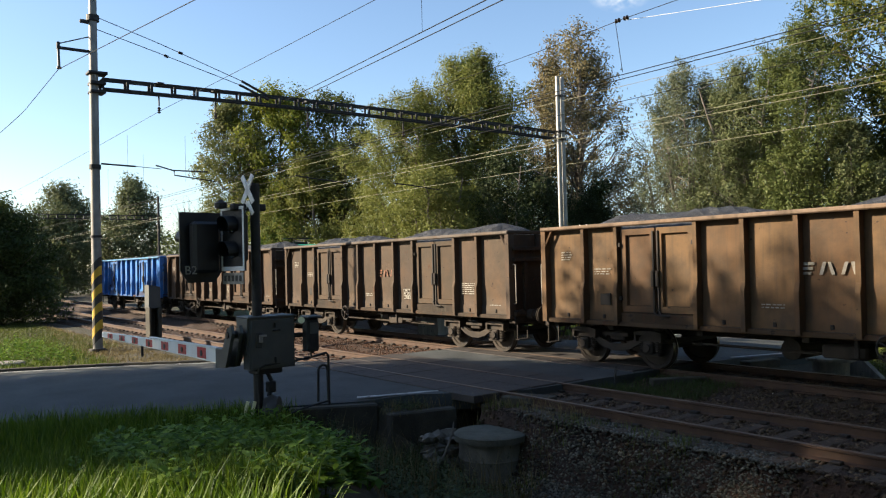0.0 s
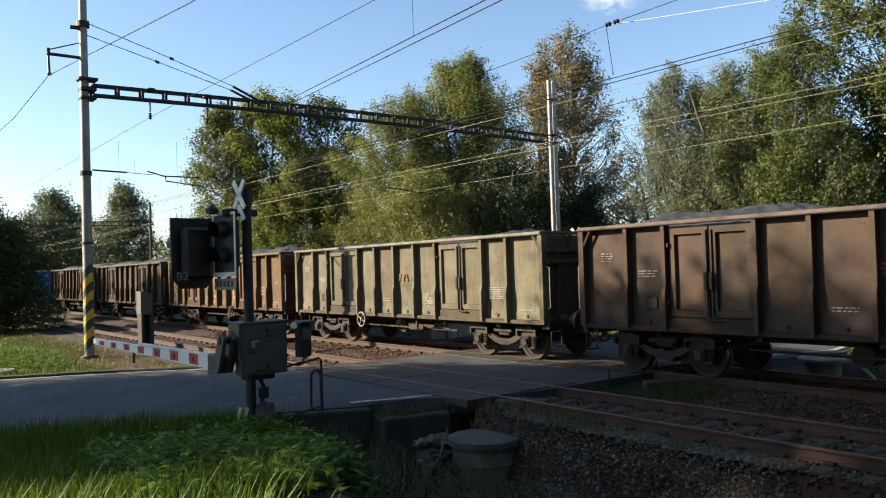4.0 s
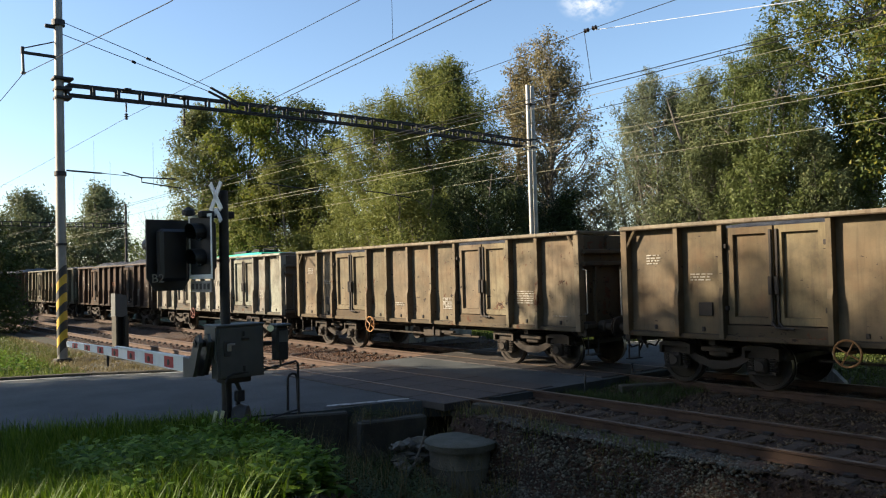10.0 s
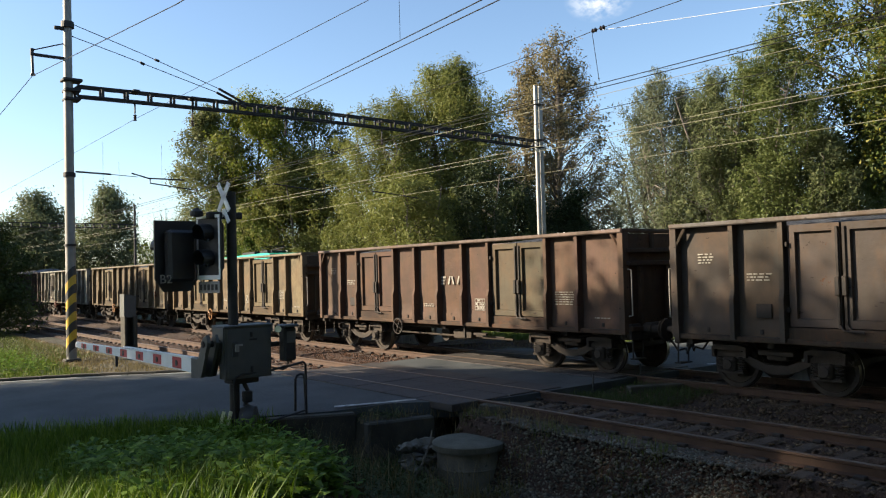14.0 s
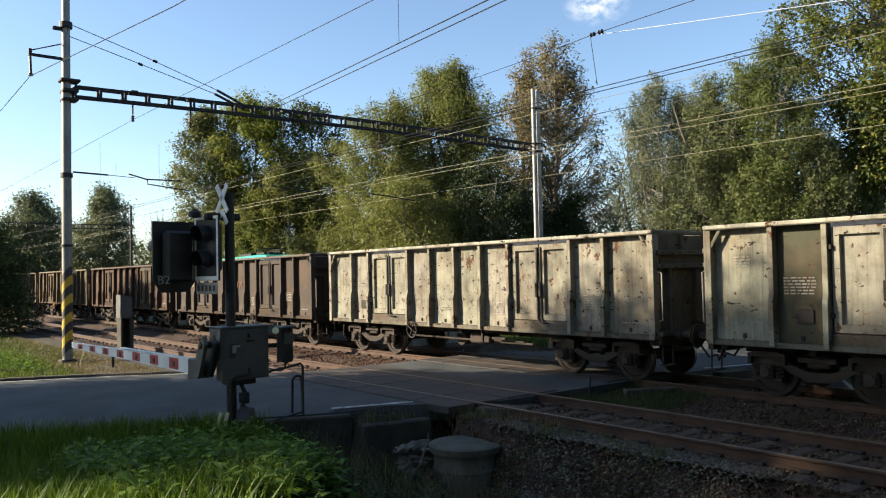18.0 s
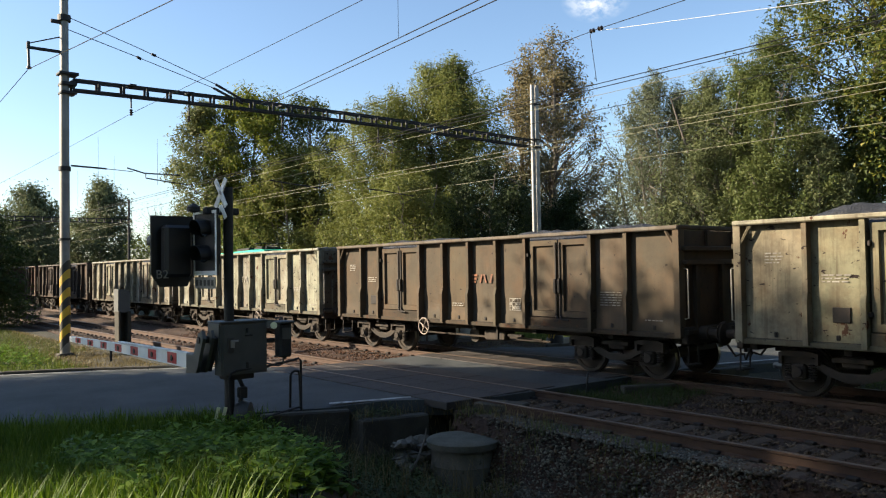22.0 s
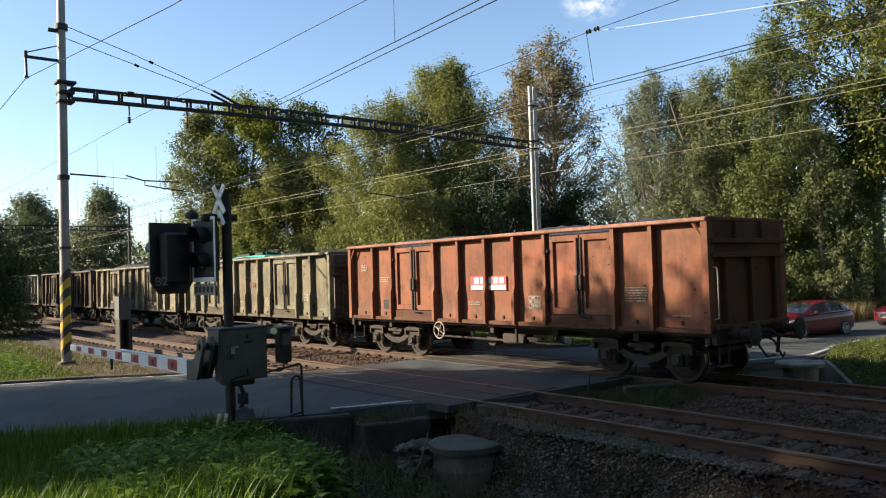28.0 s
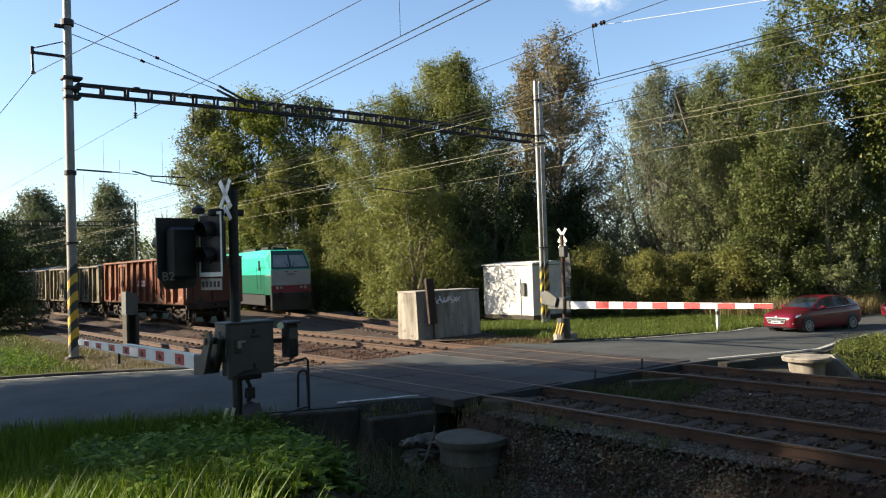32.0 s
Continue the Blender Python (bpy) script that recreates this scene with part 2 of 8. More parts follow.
LEAF_TALL = leaf_material("tall_tree_leaves", (0.028, 0.046, 0.010), (0.055, 0.076, 0.014), (0.19, 0.17, 0.022), 0.36)
LEAF_AUTUMN = leaf_material("autumn_leaves", (0.10, 0.10, 0.052), (0.17, 0.145, 0.074), (0.24, 0.18, 0.085), 0.42)
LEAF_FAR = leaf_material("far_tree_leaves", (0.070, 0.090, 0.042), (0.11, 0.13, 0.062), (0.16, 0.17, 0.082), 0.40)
LEAF_DARK = leaf_material("dark_leaves", (0.022, 0.038, 0.009), (0.042, 0.062, 0.014), (0.072, 0.09, 0.022))
# the fir's own dark green; on the bushes it stands in for tree shade
LEAF_FIR_AND_SHADED = leaf_material("fir_and_shaded_leaves", (0.016, 0.028, 0.008), (0.028, 0.042, 0.011), (0.05, 0.065, 0.018), 0.15)
LEAF_GREY = leaf_material("grey_willow_leaves", (0.090, 0.114, 0.063), (0.131, 0.150, 0.090), (0.180, 0.184, 0.115), 0.40)
LEAF_HEDGE = leaf_material("hedge_leaves", (0.075, 0.09, 0.02), (0.14, 0.145, 0.035), (0.23, 0.20, 0.06))
GRASS = leaf_material("grass_blades", (0.022, 0.052, 0.003), (0.070, 0.128, 0.006), (0.175, 0.225, 0.03), 0.40)
DRYGRASS = leaf_material("dry_grass", (0.085, 0.068, 0.028), (0.15, 0.118, 0.052), (0.23, 0.185, 0.09), 0.3)
WEED_OLIVE = leaf_material("verge_leaves", (0.035, 0.055, 0.010), (0.075, 0.095, 0.018), (0.15, 0.16, 0.04), 0.3)
WEED = leaf_material("weed_leaves", (0.028, 0.072, 0.005), (0.085, 0.165, 0.012), (0.22, 0.31, 0.05), 0.42)
MEADOW = leaf_material("meadow_grass", (0.030, 0.052, 0.007), (0.075, 0.112, 0.015), (0.17, 0.185, 0.045), 0.38)
STONE = leaf_material("ballast_stone", (0.010, 0.004, 0.002), (0.048, 0.0185, 0.0075), (0.115, 0.054, 0.026), 0.0)
DULL_STONE = leaf_material("dull_ballast_stone", (0.012, 0.0075, 0.0042), (0.052, 0.032, 0.0165), (0.135, 0.094, 0.054), 0.0)
GRAVEL = leaf_material("gravel_stone", (0.017, 0.0165, 0.012), (0.066, 0.062, 0.046), (0.185, 0.178, 0.14), 0.0)


# ---- mesh building ----
class Geo:
    """Collects vertices and faces of one mesh."""

    def __init__(self):
        self.v, self.f = [], []

    def put(self, verts, faces):
        k = len(self.v)
        self.v += [tuple(p) for p in verts]
        self.f += [tuple(k + i for i in f) for f in faces]
        return self

    def box(self, x, y, z, sx, sy, sz, c=0.0, m=None):
        """A box of full sizes round its centre, with chamfered edges of width c."""
        hx, hy, hz = sx / 2, sy / 2, sz / 2
        if c <= 0:
            vs = [(i * hx, j * hy, k * hz) for i in (-1, 1) for j in (-1, 1) for k in (-1, 1)]
            fs = [(0, 1, 3, 2), (4, 6, 7, 5), (0, 4, 5, 1), (2, 3, 7, 6), (0, 2, 6, 4), (1, 5, 7, 3)]
        else:
            vs, idx = [], {}
            for i in (-1, 1):
                for j in (-1, 1):
                    for k in (-1, 1):
                        for ax, p in enumerate(((i * hx, j * (hy - c), k * (hz - c)), (i * (hx - c), j * hy, k * (hz - c)), (i * (hx - c), j * (hy - c), k * hz))):
                            idx[(i, j, k, ax)] = len(vs)
                            vs.append(p)
            g = lambda i, j, k, a: idx[(i, j, k, a)]
            fs = []
            for s in (-1, 1):
                q = [g(s, -1, -1, 0), g(s, 1, -1, 0), g(s, 1, 1, 0), g(s, -1, 1, 0)]
                fs.append(tuple(q if s > 0 else q[::-1]))
                q = [g(-1, s, -1, 1), g(-1, s, 1, 1), g(1, s, 1, 1), g(1, s, -1, 1)]
                fs.append(tuple(q if s > 0 else q[::-1]))
                q = [g(-1, -1, s, 2), g(1, -1, s, 2), g(1, 1, s, 2), g(-1, 1, s, 2)]
                fs.append(tuple(q if s > 0 else q[::-1]))
                for u in (-1, 1):
                    q = [g(s, u, -1, 0), g(s, u, -1, 1), g(s, u, 1, 1), g(s, u, 1, 0)]
                    fs.append(tuple(q if s * u < 0 else q[::-1]))
                    q = [g(s, -1, u, 0), g(s, -1, u, 2), g(s, 1, u, 2), g(s, 1, u, 0)]
                    fs.append(tuple(q if s * u > 0 else q[::-1]))
                    q = [g(-1, s, u, 1), g(-1, s, u, 2), g(1, s, u, 2), g(1, s, u, 1)]
                    fs.append(tuple(q if s * u < 0 else q[::-1]))
                    for w in (-1, 1):
                        q = [g(s, u, w, 0), g(s, u, w, 1), g(s, u, w, 2)]
                        fs.append(tuple(q if s * u * w > 0 else q[::-1]))
        if m is not None:
            vs = [m @ Vector(p) for p in vs]
        return self.put([(x + p[0], y + p[1], z + p[2]) for p in vs], fs)

    def cyl(self, a, b, r0, r1=None, n=12, caps=True):
        """A tapered tube from a to b."""
        a, b = Vector(a), Vector(b)
        r1 = r0 if r1 is None else r1
        d = (b - a).normalized()
        u = d.orthogonal().normalized()
        w = d.cross(u)
        vs = [p + r * (math.cos(2 * math.pi * i / n) * u + math.sin(2 * math.pi * i / n) * w) for p, r in ((a, r0), (b, r1)) for i in range(n)]
        fs = [(i, (i + 1) % n, n + (i + 1) % n, n + i) for i in range(n)]
        if caps:
            fs += [tuple(range(n))[::-1], tuple(range(n, 2 * n))]
        return self.put(vs, fs)

    def tube(self, pts, r, n=6):
        """A bent round bar through the points; r may be a list."""
        pts = [Vector(p) for p in pts]
        rs = [float(q) for q in r] if isinstance(r, (list, tuple)) else [float(r)] * len(pts)
        vs, u = [], None
        for i, p in enumerate(pts):
            d = (pts[min(i + 1, len(pts) - 1)] - pts[max(i - 1, 0)]).normalized()
            u = d.orthogonal().normalized() if u is None else (u - d * u.dot(d)).normalized()
            w = d.cross(u)
            vs += [p + rs[i] * (math.cos(2 * math.pi * k / n) * u + math.sin(2 * math.pi * k / n) * w) for k in range(n)]
        fs = [(i * n + k, i * n + (k + 1) % n, (i + 1) * n + (k + 1) % n, (i + 1) * n + k) for i in range(len(pts) - 1) for k in range(n)]
        fs += [tuple(range(n))[::-1], tuple(range((len(pts) - 1) * n, len(pts) * n))]
        return self.put(vs, fs)

    def lathe(self, profile, axis=(0, 0, 1), at=(0, 0, 0), n=24):
        """Turns (radius, height) pairs round an axis."""
        q = Vector((0, 0, 1)).rotation_difference(Vector(axis)).to_matrix()
        vs = [Vector(at) + q @ Vector((r * math.cos(2 * math.pi * i / n), r * math.sin(2 * math.pi * i / n), h)) for r, h in profile for i in range(n)]
        fs = [(j * n + i, j * n + (i + 1) % n, (j + 1) * n + (i + 1) % n, (j + 1) * n + i) for j in range(len(profile) - 1) for i in range(n)]
        fs += [tuple(range(n))[::-1], tuple(range((len(profile) - 1) * n, len(profile) * n))]
        return self.put(vs, fs)

    def prism(self, outline, a, b, axis="x"):
        """Pulls a flat outline (pairs) from a to b along an axis."""
        lift = {"x": lambda p, h: (h, p[0], p[1]), "y": lambda p, h: (p[0], h, p[1]), "z": lambda p, h: (p[0], p[1], h)}[axis]
        n = len(outline)
        vs = [lift(p, a) for p in outline] + [lift(p, b) for p in outline]
        fs = [(i, (i + 1) % n, n + (i + 1) % n, n + i) for i in range(n)] + [tuple(range(n))[::-1], tuple(range(n, 2 * n))]
        return self.put(vs, fs)

    def mesh(self, name, material, smooth=False):
        me = bpy.data.meshes.new(name)
        me.from_pydata(self.v, [], self.f)
        bm = bmesh.new()
        bm.from_mesh(me)
        bmesh.ops.recalc_face_normals(bm, faces=bm.faces)
        bm.to_mesh(me)
        bm.free()
        if smooth:
            me.shade_smooth()
            me.set_sharp_from_angle(angle=radians(40))
        me.materials.append(material)
        return me


def part(name, geo, material, parent, label="", smooth=False, color=None, at=None):
    """One mesh object under a thing or a part."""
    me = geo.mesh(name, material, smooth) if isinstance(geo, Geo) else geo
    ob = new(name, me)
    ob.parent = parent
    if at is not None:
        ob.matrix_basis = at
    if color:
        ob.color = color
    return tagged(ob, label)


def thing(name, label, category, at=None, group="", kind=""):
    ob = new(name)
    ob.empty_display_size = 0.2
    if at is not None:
        ob.matrix_basis = at
    return tagged(ob, label, category, group, kind)


def solo(name, geo, material, label, category, at=None, group="", kind="", smooth=False):
    ob = new(name, geo.mesh(name, material, smooth) if isinstance(geo, Geo) else geo)
    if at is not None:
        ob.matrix_basis = at
    return tagged(ob, label, category, group, kind)


def cloud_mesh(name, verts, faces, material):
    """A mesh from arrays: verts (n, 3), faces (m, k)."""
    me = bpy.data.meshes.new(name)
    n, (m, k) = len(verts), faces.shape
    me.vertices.add(n)
    me.vertices.foreach_set("co", np.ascontiguousarray(verts, dtype=np.float32).ravel())
    me.loops.add(m * k)
    me.loops.foreach_set("vertex_index", np.ascontiguousarray(faces, dtype=np.int32).ravel())
    me.polygons.add(m)
    me.polygons.foreach_set("loop_start", np.arange(0, m * k, k, dtype=np.int32))
    me.update(calc_edges=True)
    me.materials.append(material)
    return me


def text_geo(words, size, material, name):
    """Flat lettering in the built-in font, as a mesh in the xy plane."""
    cu = bpy.data.curves.new(name, "FONT")
    cu.body, cu.size, cu.extrude, cu.align_x = words, size, 0.002, "CENTER"
    cu.resolution_u = 2
    tmp = new("lettering", cu)
    me = bpy.data.meshes.new_from_object(tmp.evaluated_get(bpy.context.evaluated_depsgraph_get()))
    bpy.data.objects.remove(tmp)
    me.materials.clear()
    me.materials.append(material)
    return me


# ---- the lie of the land ----
NEAR_EDGE = [(13.0, 10.75), (7.0, 10.75), (0.0, 10.95), (-0.7, 11.85), (-2.2, 12.5), (-3.2, 13.05), (-4.2, 13.7), (-7.0, 15.2), (-10.0, 16.6), (-16.0, 17.8), (-50.0, 20.0), (-120.0, 24.0)]
FAR_EDGE = [(13.0, 17.75), (7.0, 17.8), (0.6, 17.8), (-0.6, 18.5), (-1.8, 20.3), (-4.0, 22.2), (-6.5, 23.7), (-9.0, 25.0), (-16.0, 26.0), (-50.0, 28.5), (-120.0, 32.0)]
NEAR_EAST = [(13.0, 10.75), (16.0, 11.6), (18.5, 12.5), (22.0, 13.1), (28.0, 12.6), (42.0, 8.5), (122.0, -20.0)]
FAR_EAST = [(13.0, 17.75), (18.0, 18.5), (23.0, 19.0), (29.0, 18.4), (44.0, 14.5), (124.0, -13.0)]


def resample(line, n):
    p = np.array(line, float)
    d = np.r_[0, np.cumsum(np.hypot(*np.diff(p, axis=0).T))]
    s = np.linspace(0, d[-1], n) ** 1.0
    return np.stack([np.interp(s, d, p[:, 0]), np.interp(s, d, p[:, 1])], 1)


def road_z(x, y):
    """The road is level with the rails at the crossing and falls away on both sides."""
    x = np.asarray(x, float)
    return np.where(x < 0, -0.03 - 0.15 * np.clip((-x - 1.0) / 8, 0, 1), -0.03 - 0.68 * np.clip((x - 7.0) / 14, 0, 1))


POLY = np.array(FAR_EAST[::-1] + FAR_EDGE[1:] + NEAR_EDGE[::-1][:-1] + NEAR_EAST)


def in_road(x, y):
    x, y = np.asarray(x, float), np.asarray(y, float)
    inside = np.zeros(x.shape, bool)
    n = len(POLY)
    for i in range(n):
        (x0, y0), (x1, y1) = POLY[i], POLY[(i + 1) % n]
        if y0 == y1:
            continue
        hit = ((y0 > y) != (y1 > y)) & (x < (x1 - x0) * (y - y0) / (y1 - y0) + x0)
        inside ^= hit
    return inside


def step(a, b, v):
    t = np.clip((v - a) / (b - a), 0, 1)
    return t * t * (3 - 2 * t)


def bank_edge(y):
    """Where the grass bank drops into the ditch."""
    return np.maximum(-4.5 + np.where(y > 8.8, 0.3, 0.63) * (y - 8.8), -7.3)


def land_z(x, y):
    """Ground height without the road's cut."""
    x, y = np.asarray(x, float), np.asarray(y, float)
    bed = -0.62 + 0.0 * x
    d = np.hypot(x + 9.7, y)
    bank = np.interp(d, [0, 2.5, 12.0, 14.0], [0.78, 0.75, -0.32, -0.36])
    west = np.where(y > 12.5, np.minimum(bank, -0.2) * 0 + np.interp(d, [0, 2.5, 12.0, 14.0], [0.78, 0.75, -0.32, -0.30]), bank)
    ditch = -1.28 + 0.35 * step(8.0, 3.0, y) + 0.2 * step(-2.2, -3.4, x)
    rim = np.where(x > -2.05, 11.55, 12.4 - 0.45 * (x + 2.05))
    edge = bank_edge(y)
    low = step(edge - 0.5, edge + 1.2, x) * np.where(y < rim, 1.0, 0.0)
    west = west * (1 - low) + ditch * low
    west = np.where(y > rim, west, np.minimum(west, np.where(x > edge + 0.5, -0.5, 9)))
    deep = np.where(y > rim, -0.26, -1.32)
    z = west + (deep - west) * step(-3.0, -1.9, x)
    z = z + (bed - deep) * step(-0.8, 0.2, x)
    east = -0.35 - 0.42 * step(11, 22, x)
    z = z + (east - bed) * step(6.9, 8.2, x)
    pit = np.exp(-(((x - 10.6) / 2.2) ** 2 + ((y - 8.2) / 2.0) ** 2))
    return z - 0.55 * pit


def ground():
    def axis(lo, hi, stepsize, far):
        mid = np.arange(lo, hi, stepsize)
        out = np.geomspace(stepsize * 1.5, far, 34)
        return np.r_[lo - out[::-1], mid, hi + out]
    xs, ys = axis(-22, 30, 0.3, 2200), axis(-6, 44, 0.3, 2200)
    X, Y = np.meshgrid(xs, ys)
    Z = land_z(X, Y)
    rough = np.sin(X * 1.9 + 0.6 * Y) * np.cos(Y * 1.3 - 0.4 * X) * 0.03 + np.sin(X * 5.1) * np.sin(Y * 4.3) * 0.015
    Z = Z + rough
    r = in_road(X, Y)
    Z = np.where(r, np.minimum(Z, road_z(X, Y) - 0.14), Z)
    V = np.stack([X, Y, Z], -1).reshape(-1, 3)
    nx = len(xs)
    i = np.arange(len(ys) - 1)[:, None] * nx + np.arange(nx - 1)[None]
    F = np.stack([i, i + 1, i + nx + 1, i + nx], -1).reshape(-1, 4)
    me = cloud_mesh("ground", V, F, EARTH)
    me.shade_smooth()
    return tagged(new("ground", me), "uneven grassy ground with bare earth beside the railway", "ground", kind="structure")


ground()


def road():
    for near, far, n in ((NEAR_EDGE, FAR_EDGE, 120), (NEAR_EAST, FAR_EAST, 60)):
        a, b = resample(near, n), resample(far, n)
        g = Geo()
        k = 9
        for p, q in zip(a, b):
            for j in range(k):
                u = j / (k - 1)
                x, y = p + (q - p) * u
                g.v.append((x, y, float(road_z(x, y)) - 0.05 * (2 * u - 1) ** 2 * float(abs(x - 3) > 5)))
            g.v.append((p[0], p[1], float(road_z(*p)) - 0.3))
            g.v.append((q[0], q[1], float(road_z(*q)) - 0.3))
        w = k + 2
        for i in range(n - 1):
            for j in range(k - 1):
                g.f.append((i * w + j, i * w + j + 1, (i + 1) * w + j + 1, (i + 1) * w + j))
            g.f.append((i * w + k, i * w, (i + 1) * w, (i + 1) * w + k))
            g.f.append((i * w + k - 1, i * w + k + 1, (i + 1) * w + k + 1, (i + 1) * w + k - 1))
        solo("road", g, ASPHALT, "worn grey asphalt road over the level crossing", "road", kind="structure")


# The asphalt is cut out where the tracks cross: pieces between the rails are laid as panels.
def strip(points_a, points_b, z_lift, name, material, label):
    g = Geo()
    for p, q in zip(points_a, points_b):
        for r in (p, q):
            g.v.append((r[0], r[1], float(road_z(r[0], r[1])) + z_lift))
    for i in range(len(points_a) - 1):
        g.f.append((2 * i, 2 * i + 1, 2 * i + 3, 2 * i + 2))
    return solo(name, g, material, label, "marking", kind="structure")


road()
wl = resample([(-0.9, 18.75), (-1.8, 20.1), (-4.0, 21.9), (-6.5, 23.4), (-9.0, 24.7), (-16.0, 25.7)], 60)
strip(wl + np.array([0.08, -0.22]), wl + np.array([0.12, -0.34]), 0.006, "edge_line", ROADPAINT, "worn white line along the road edge")
wl = resample([(-0.75, 12.0), (-1.5, 12.28), (-2.2, 12.6)], 12)
strip(wl, wl + np.array([0.08, 0.12]), 0.006, "edge_line", ROADPAINT, "worn white line along the road edge")
wl = resample([(7.4, 10.9), (10.5, 10.95), (13.2, 11.0), (16.0, 11.85), (18.5, 12.75), (22.0, 13.35)], 24)
strip(wl, wl + np.array([0.0, 0.13]), 0.006, "edge_line", ROADPAINT, "worn white line along the road edge")
wl = resample([(10.8, 17.5), (13.0, 17.5), (18.0, 18.25), (23.0, 18.75)], 24)
strip(wl, wl + np.array([0.0, -0.13]), 0.006, "edge_line", ROADPAINT, "worn white line along the road edge")

def kerb(line, label):
    """A low dark kerb of butted stones along a road edge."""
    k = thing("kerb", label, "kerb", kind="structure")
    p = resample(line, 2 * len(line) + 5)
    for a, b in zip(p, p[1:]):
        c, d = (a + b) / 2, b - a
        part("kerb_stone", Geo().box(0, 0, 0, float(np.hypot(*d)) - 0.012, 0.14, 0.26, 0.015), CONC_DARK, k, at=pose(c[0], c[1], float(road_z(c[0], c[1])) - 0.095, 0, 0, math.degrees(math.atan2(d[1], d[0]))))


kerb([(9.4, 18.02), (11.0, 17.88), (13.0, 17.86), (15.5, 18.25), (18.0, 18.62)], "dark concrete kerb along the far road edge")
# this dark row stands in for the shadow line under the grass edge
kerb([(-0.75, 18.7), (-1.9, 20.45), (-4.0, 22.3), (-6.5, 23.8), (-9.0, 25.1)], "dark kerb standing in for the shadow of the grass verge")

# ---- railway ----
GAUGE = 1.507
TRACKS = {"A": 0.7535, "B": 5.2135}


def rail_profile(s=1.0):
    return [(-0.07, -0.172), (0.07, -0.172), (0.07, -0.160), (0.012, -0.14), (0.010, -0.05), (0.036, -0.036), (0.036, -0.006), (0.028, 0.0), (-0.028, 0.0), (-0.036, -0.006), (-0.036, -0.036), (-0.010, -0.05), (-0.012, -0.14), (-0.07, -0.160)]


def rail_mesh(y0, y1):
    g = Geo().prism(rail_profile(), y0, y1, "y")
    me = g.mesh("rail", RAIL_RUST)
    me.materials.append(RAIL_HEAD)
    for poly in me.polygons:
        if poly.normal.z > 0.5 and poly.center.z > -0.02:
            poly.material_index = 1
    return me


sleeper_geo = Geo().prism([(-0.13, -0.36), (0.13, -0.36), (0.13, -0.20), (0.10, -0.172), (-0.10, -0.172), (-0.13, -0.20)], -1.28, 1.28, "x")
SLEEPER_ME = sleeper_geo.mesh("sleeper", SLEEPER)
clip_geo = Geo().box(-GAUGE / 2 - 0.10, 0, -0.15, 0.10, 0.14, 0.045, 0.01).box(-GAUGE / 2 + 0.10, 0, -0.15, 0.10, 0.14, 0.045, 0.01).box(GAUGE / 2 - 0.10, 0, -0.15, 0.10, 0.14, 0.045, 0.01).box(GAUGE / 2 + 0.10, 0, -0.15, 0.10, 0.14, 0.045, 0.01)
CLIP_ME = clip_geo.mesh("rail_fastening", IRON)


def track(cx, y0, y1, skip, label):
    t = thing("railway_track", label, "railway track", pose(cx, 0, 0), kind="structure")
    me = rail_mesh(y0, y1)
    for s in (-1, 1):
        part("rail", me, None, t, "rusty steel rail with a worn bright head", at=pose(s * GAUGE / 2, 0, 0))
    y = y0 + 0.3
    while y < min(y1, 62):
        if not (skip and skip[0] < y < skip[1]):
            sl = part("sleeper", SLEEPER_ME, None, t, at=pose(random.uniform(-0.02, 0.02), y, 0, 0, 0, random.uniform(-0.6, 0.6)))
            part("rail_fastening", CLIP_ME, None, sl)
        y += 0.61
    return t


track(TRACKS["A"], -12, 150, (10.9, 17.7), "rusty railway track on worn sleepers in ballast")
track(TRACKS["B"], -12, 150, (10.9, 17.7), "railway track on worn sleepers in rust-brown ballast")
sid = thing("railway_track", "siding track with rusty rails leading away from a concrete buffer stop", "railway track", pose(9.7, 24.6, 0, 0, 0, -13), kind="structure")
me = rail_mesh(0.3, 70)
for s in (-1, 1):
    part("rail", me, None, sid, "rusty steel rail", at=pose(s * GAUGE / 2, 0, -0.08))
for i in range(60):
    part("sleeper", SLEEPER_ME, None, sid, at=pose(random.uniform(-0.02, 0.02), 0.6 + 0.62 * i, -0.08))


def siding_bed():
    """A low brown bed of dirt and old ballast under the siding."""
    us, vs = np.arange(-3.2, 3.21, 0.3), np.arange(-2.5, 70, 0.4)
    U, V = np.meshgrid(us, vs)
    Z = -0.30 - 0.16 * step(1.6, 3.2, np.abs(U)) + np.random.uniform(-0.03, 0.03, U.shape)
    a = radians(-13)
    X, Y = 9.7 + U * math.cos(a) - V * math.sin(a), 24.6 + U * math.sin(a) + V * math.cos(a)
    P = np.stack([X, Y, Z], -1).reshape(-1, 3)
    nx = len(us)
    i = np.arange(len(vs) - 1)[:, None] * nx + np.arange(nx - 1)[None]
    F = np.stack([i, i + 1, i + nx + 1, i + nx], -1).reshape(-1, 4)
    tagged(new("ballast_bed", cloud_mesh("ballast_bed", P, F, BALLAST)), "low bed of brown dirt and old ballast under the siding", "ballast", kind="structure")


siding_bed()


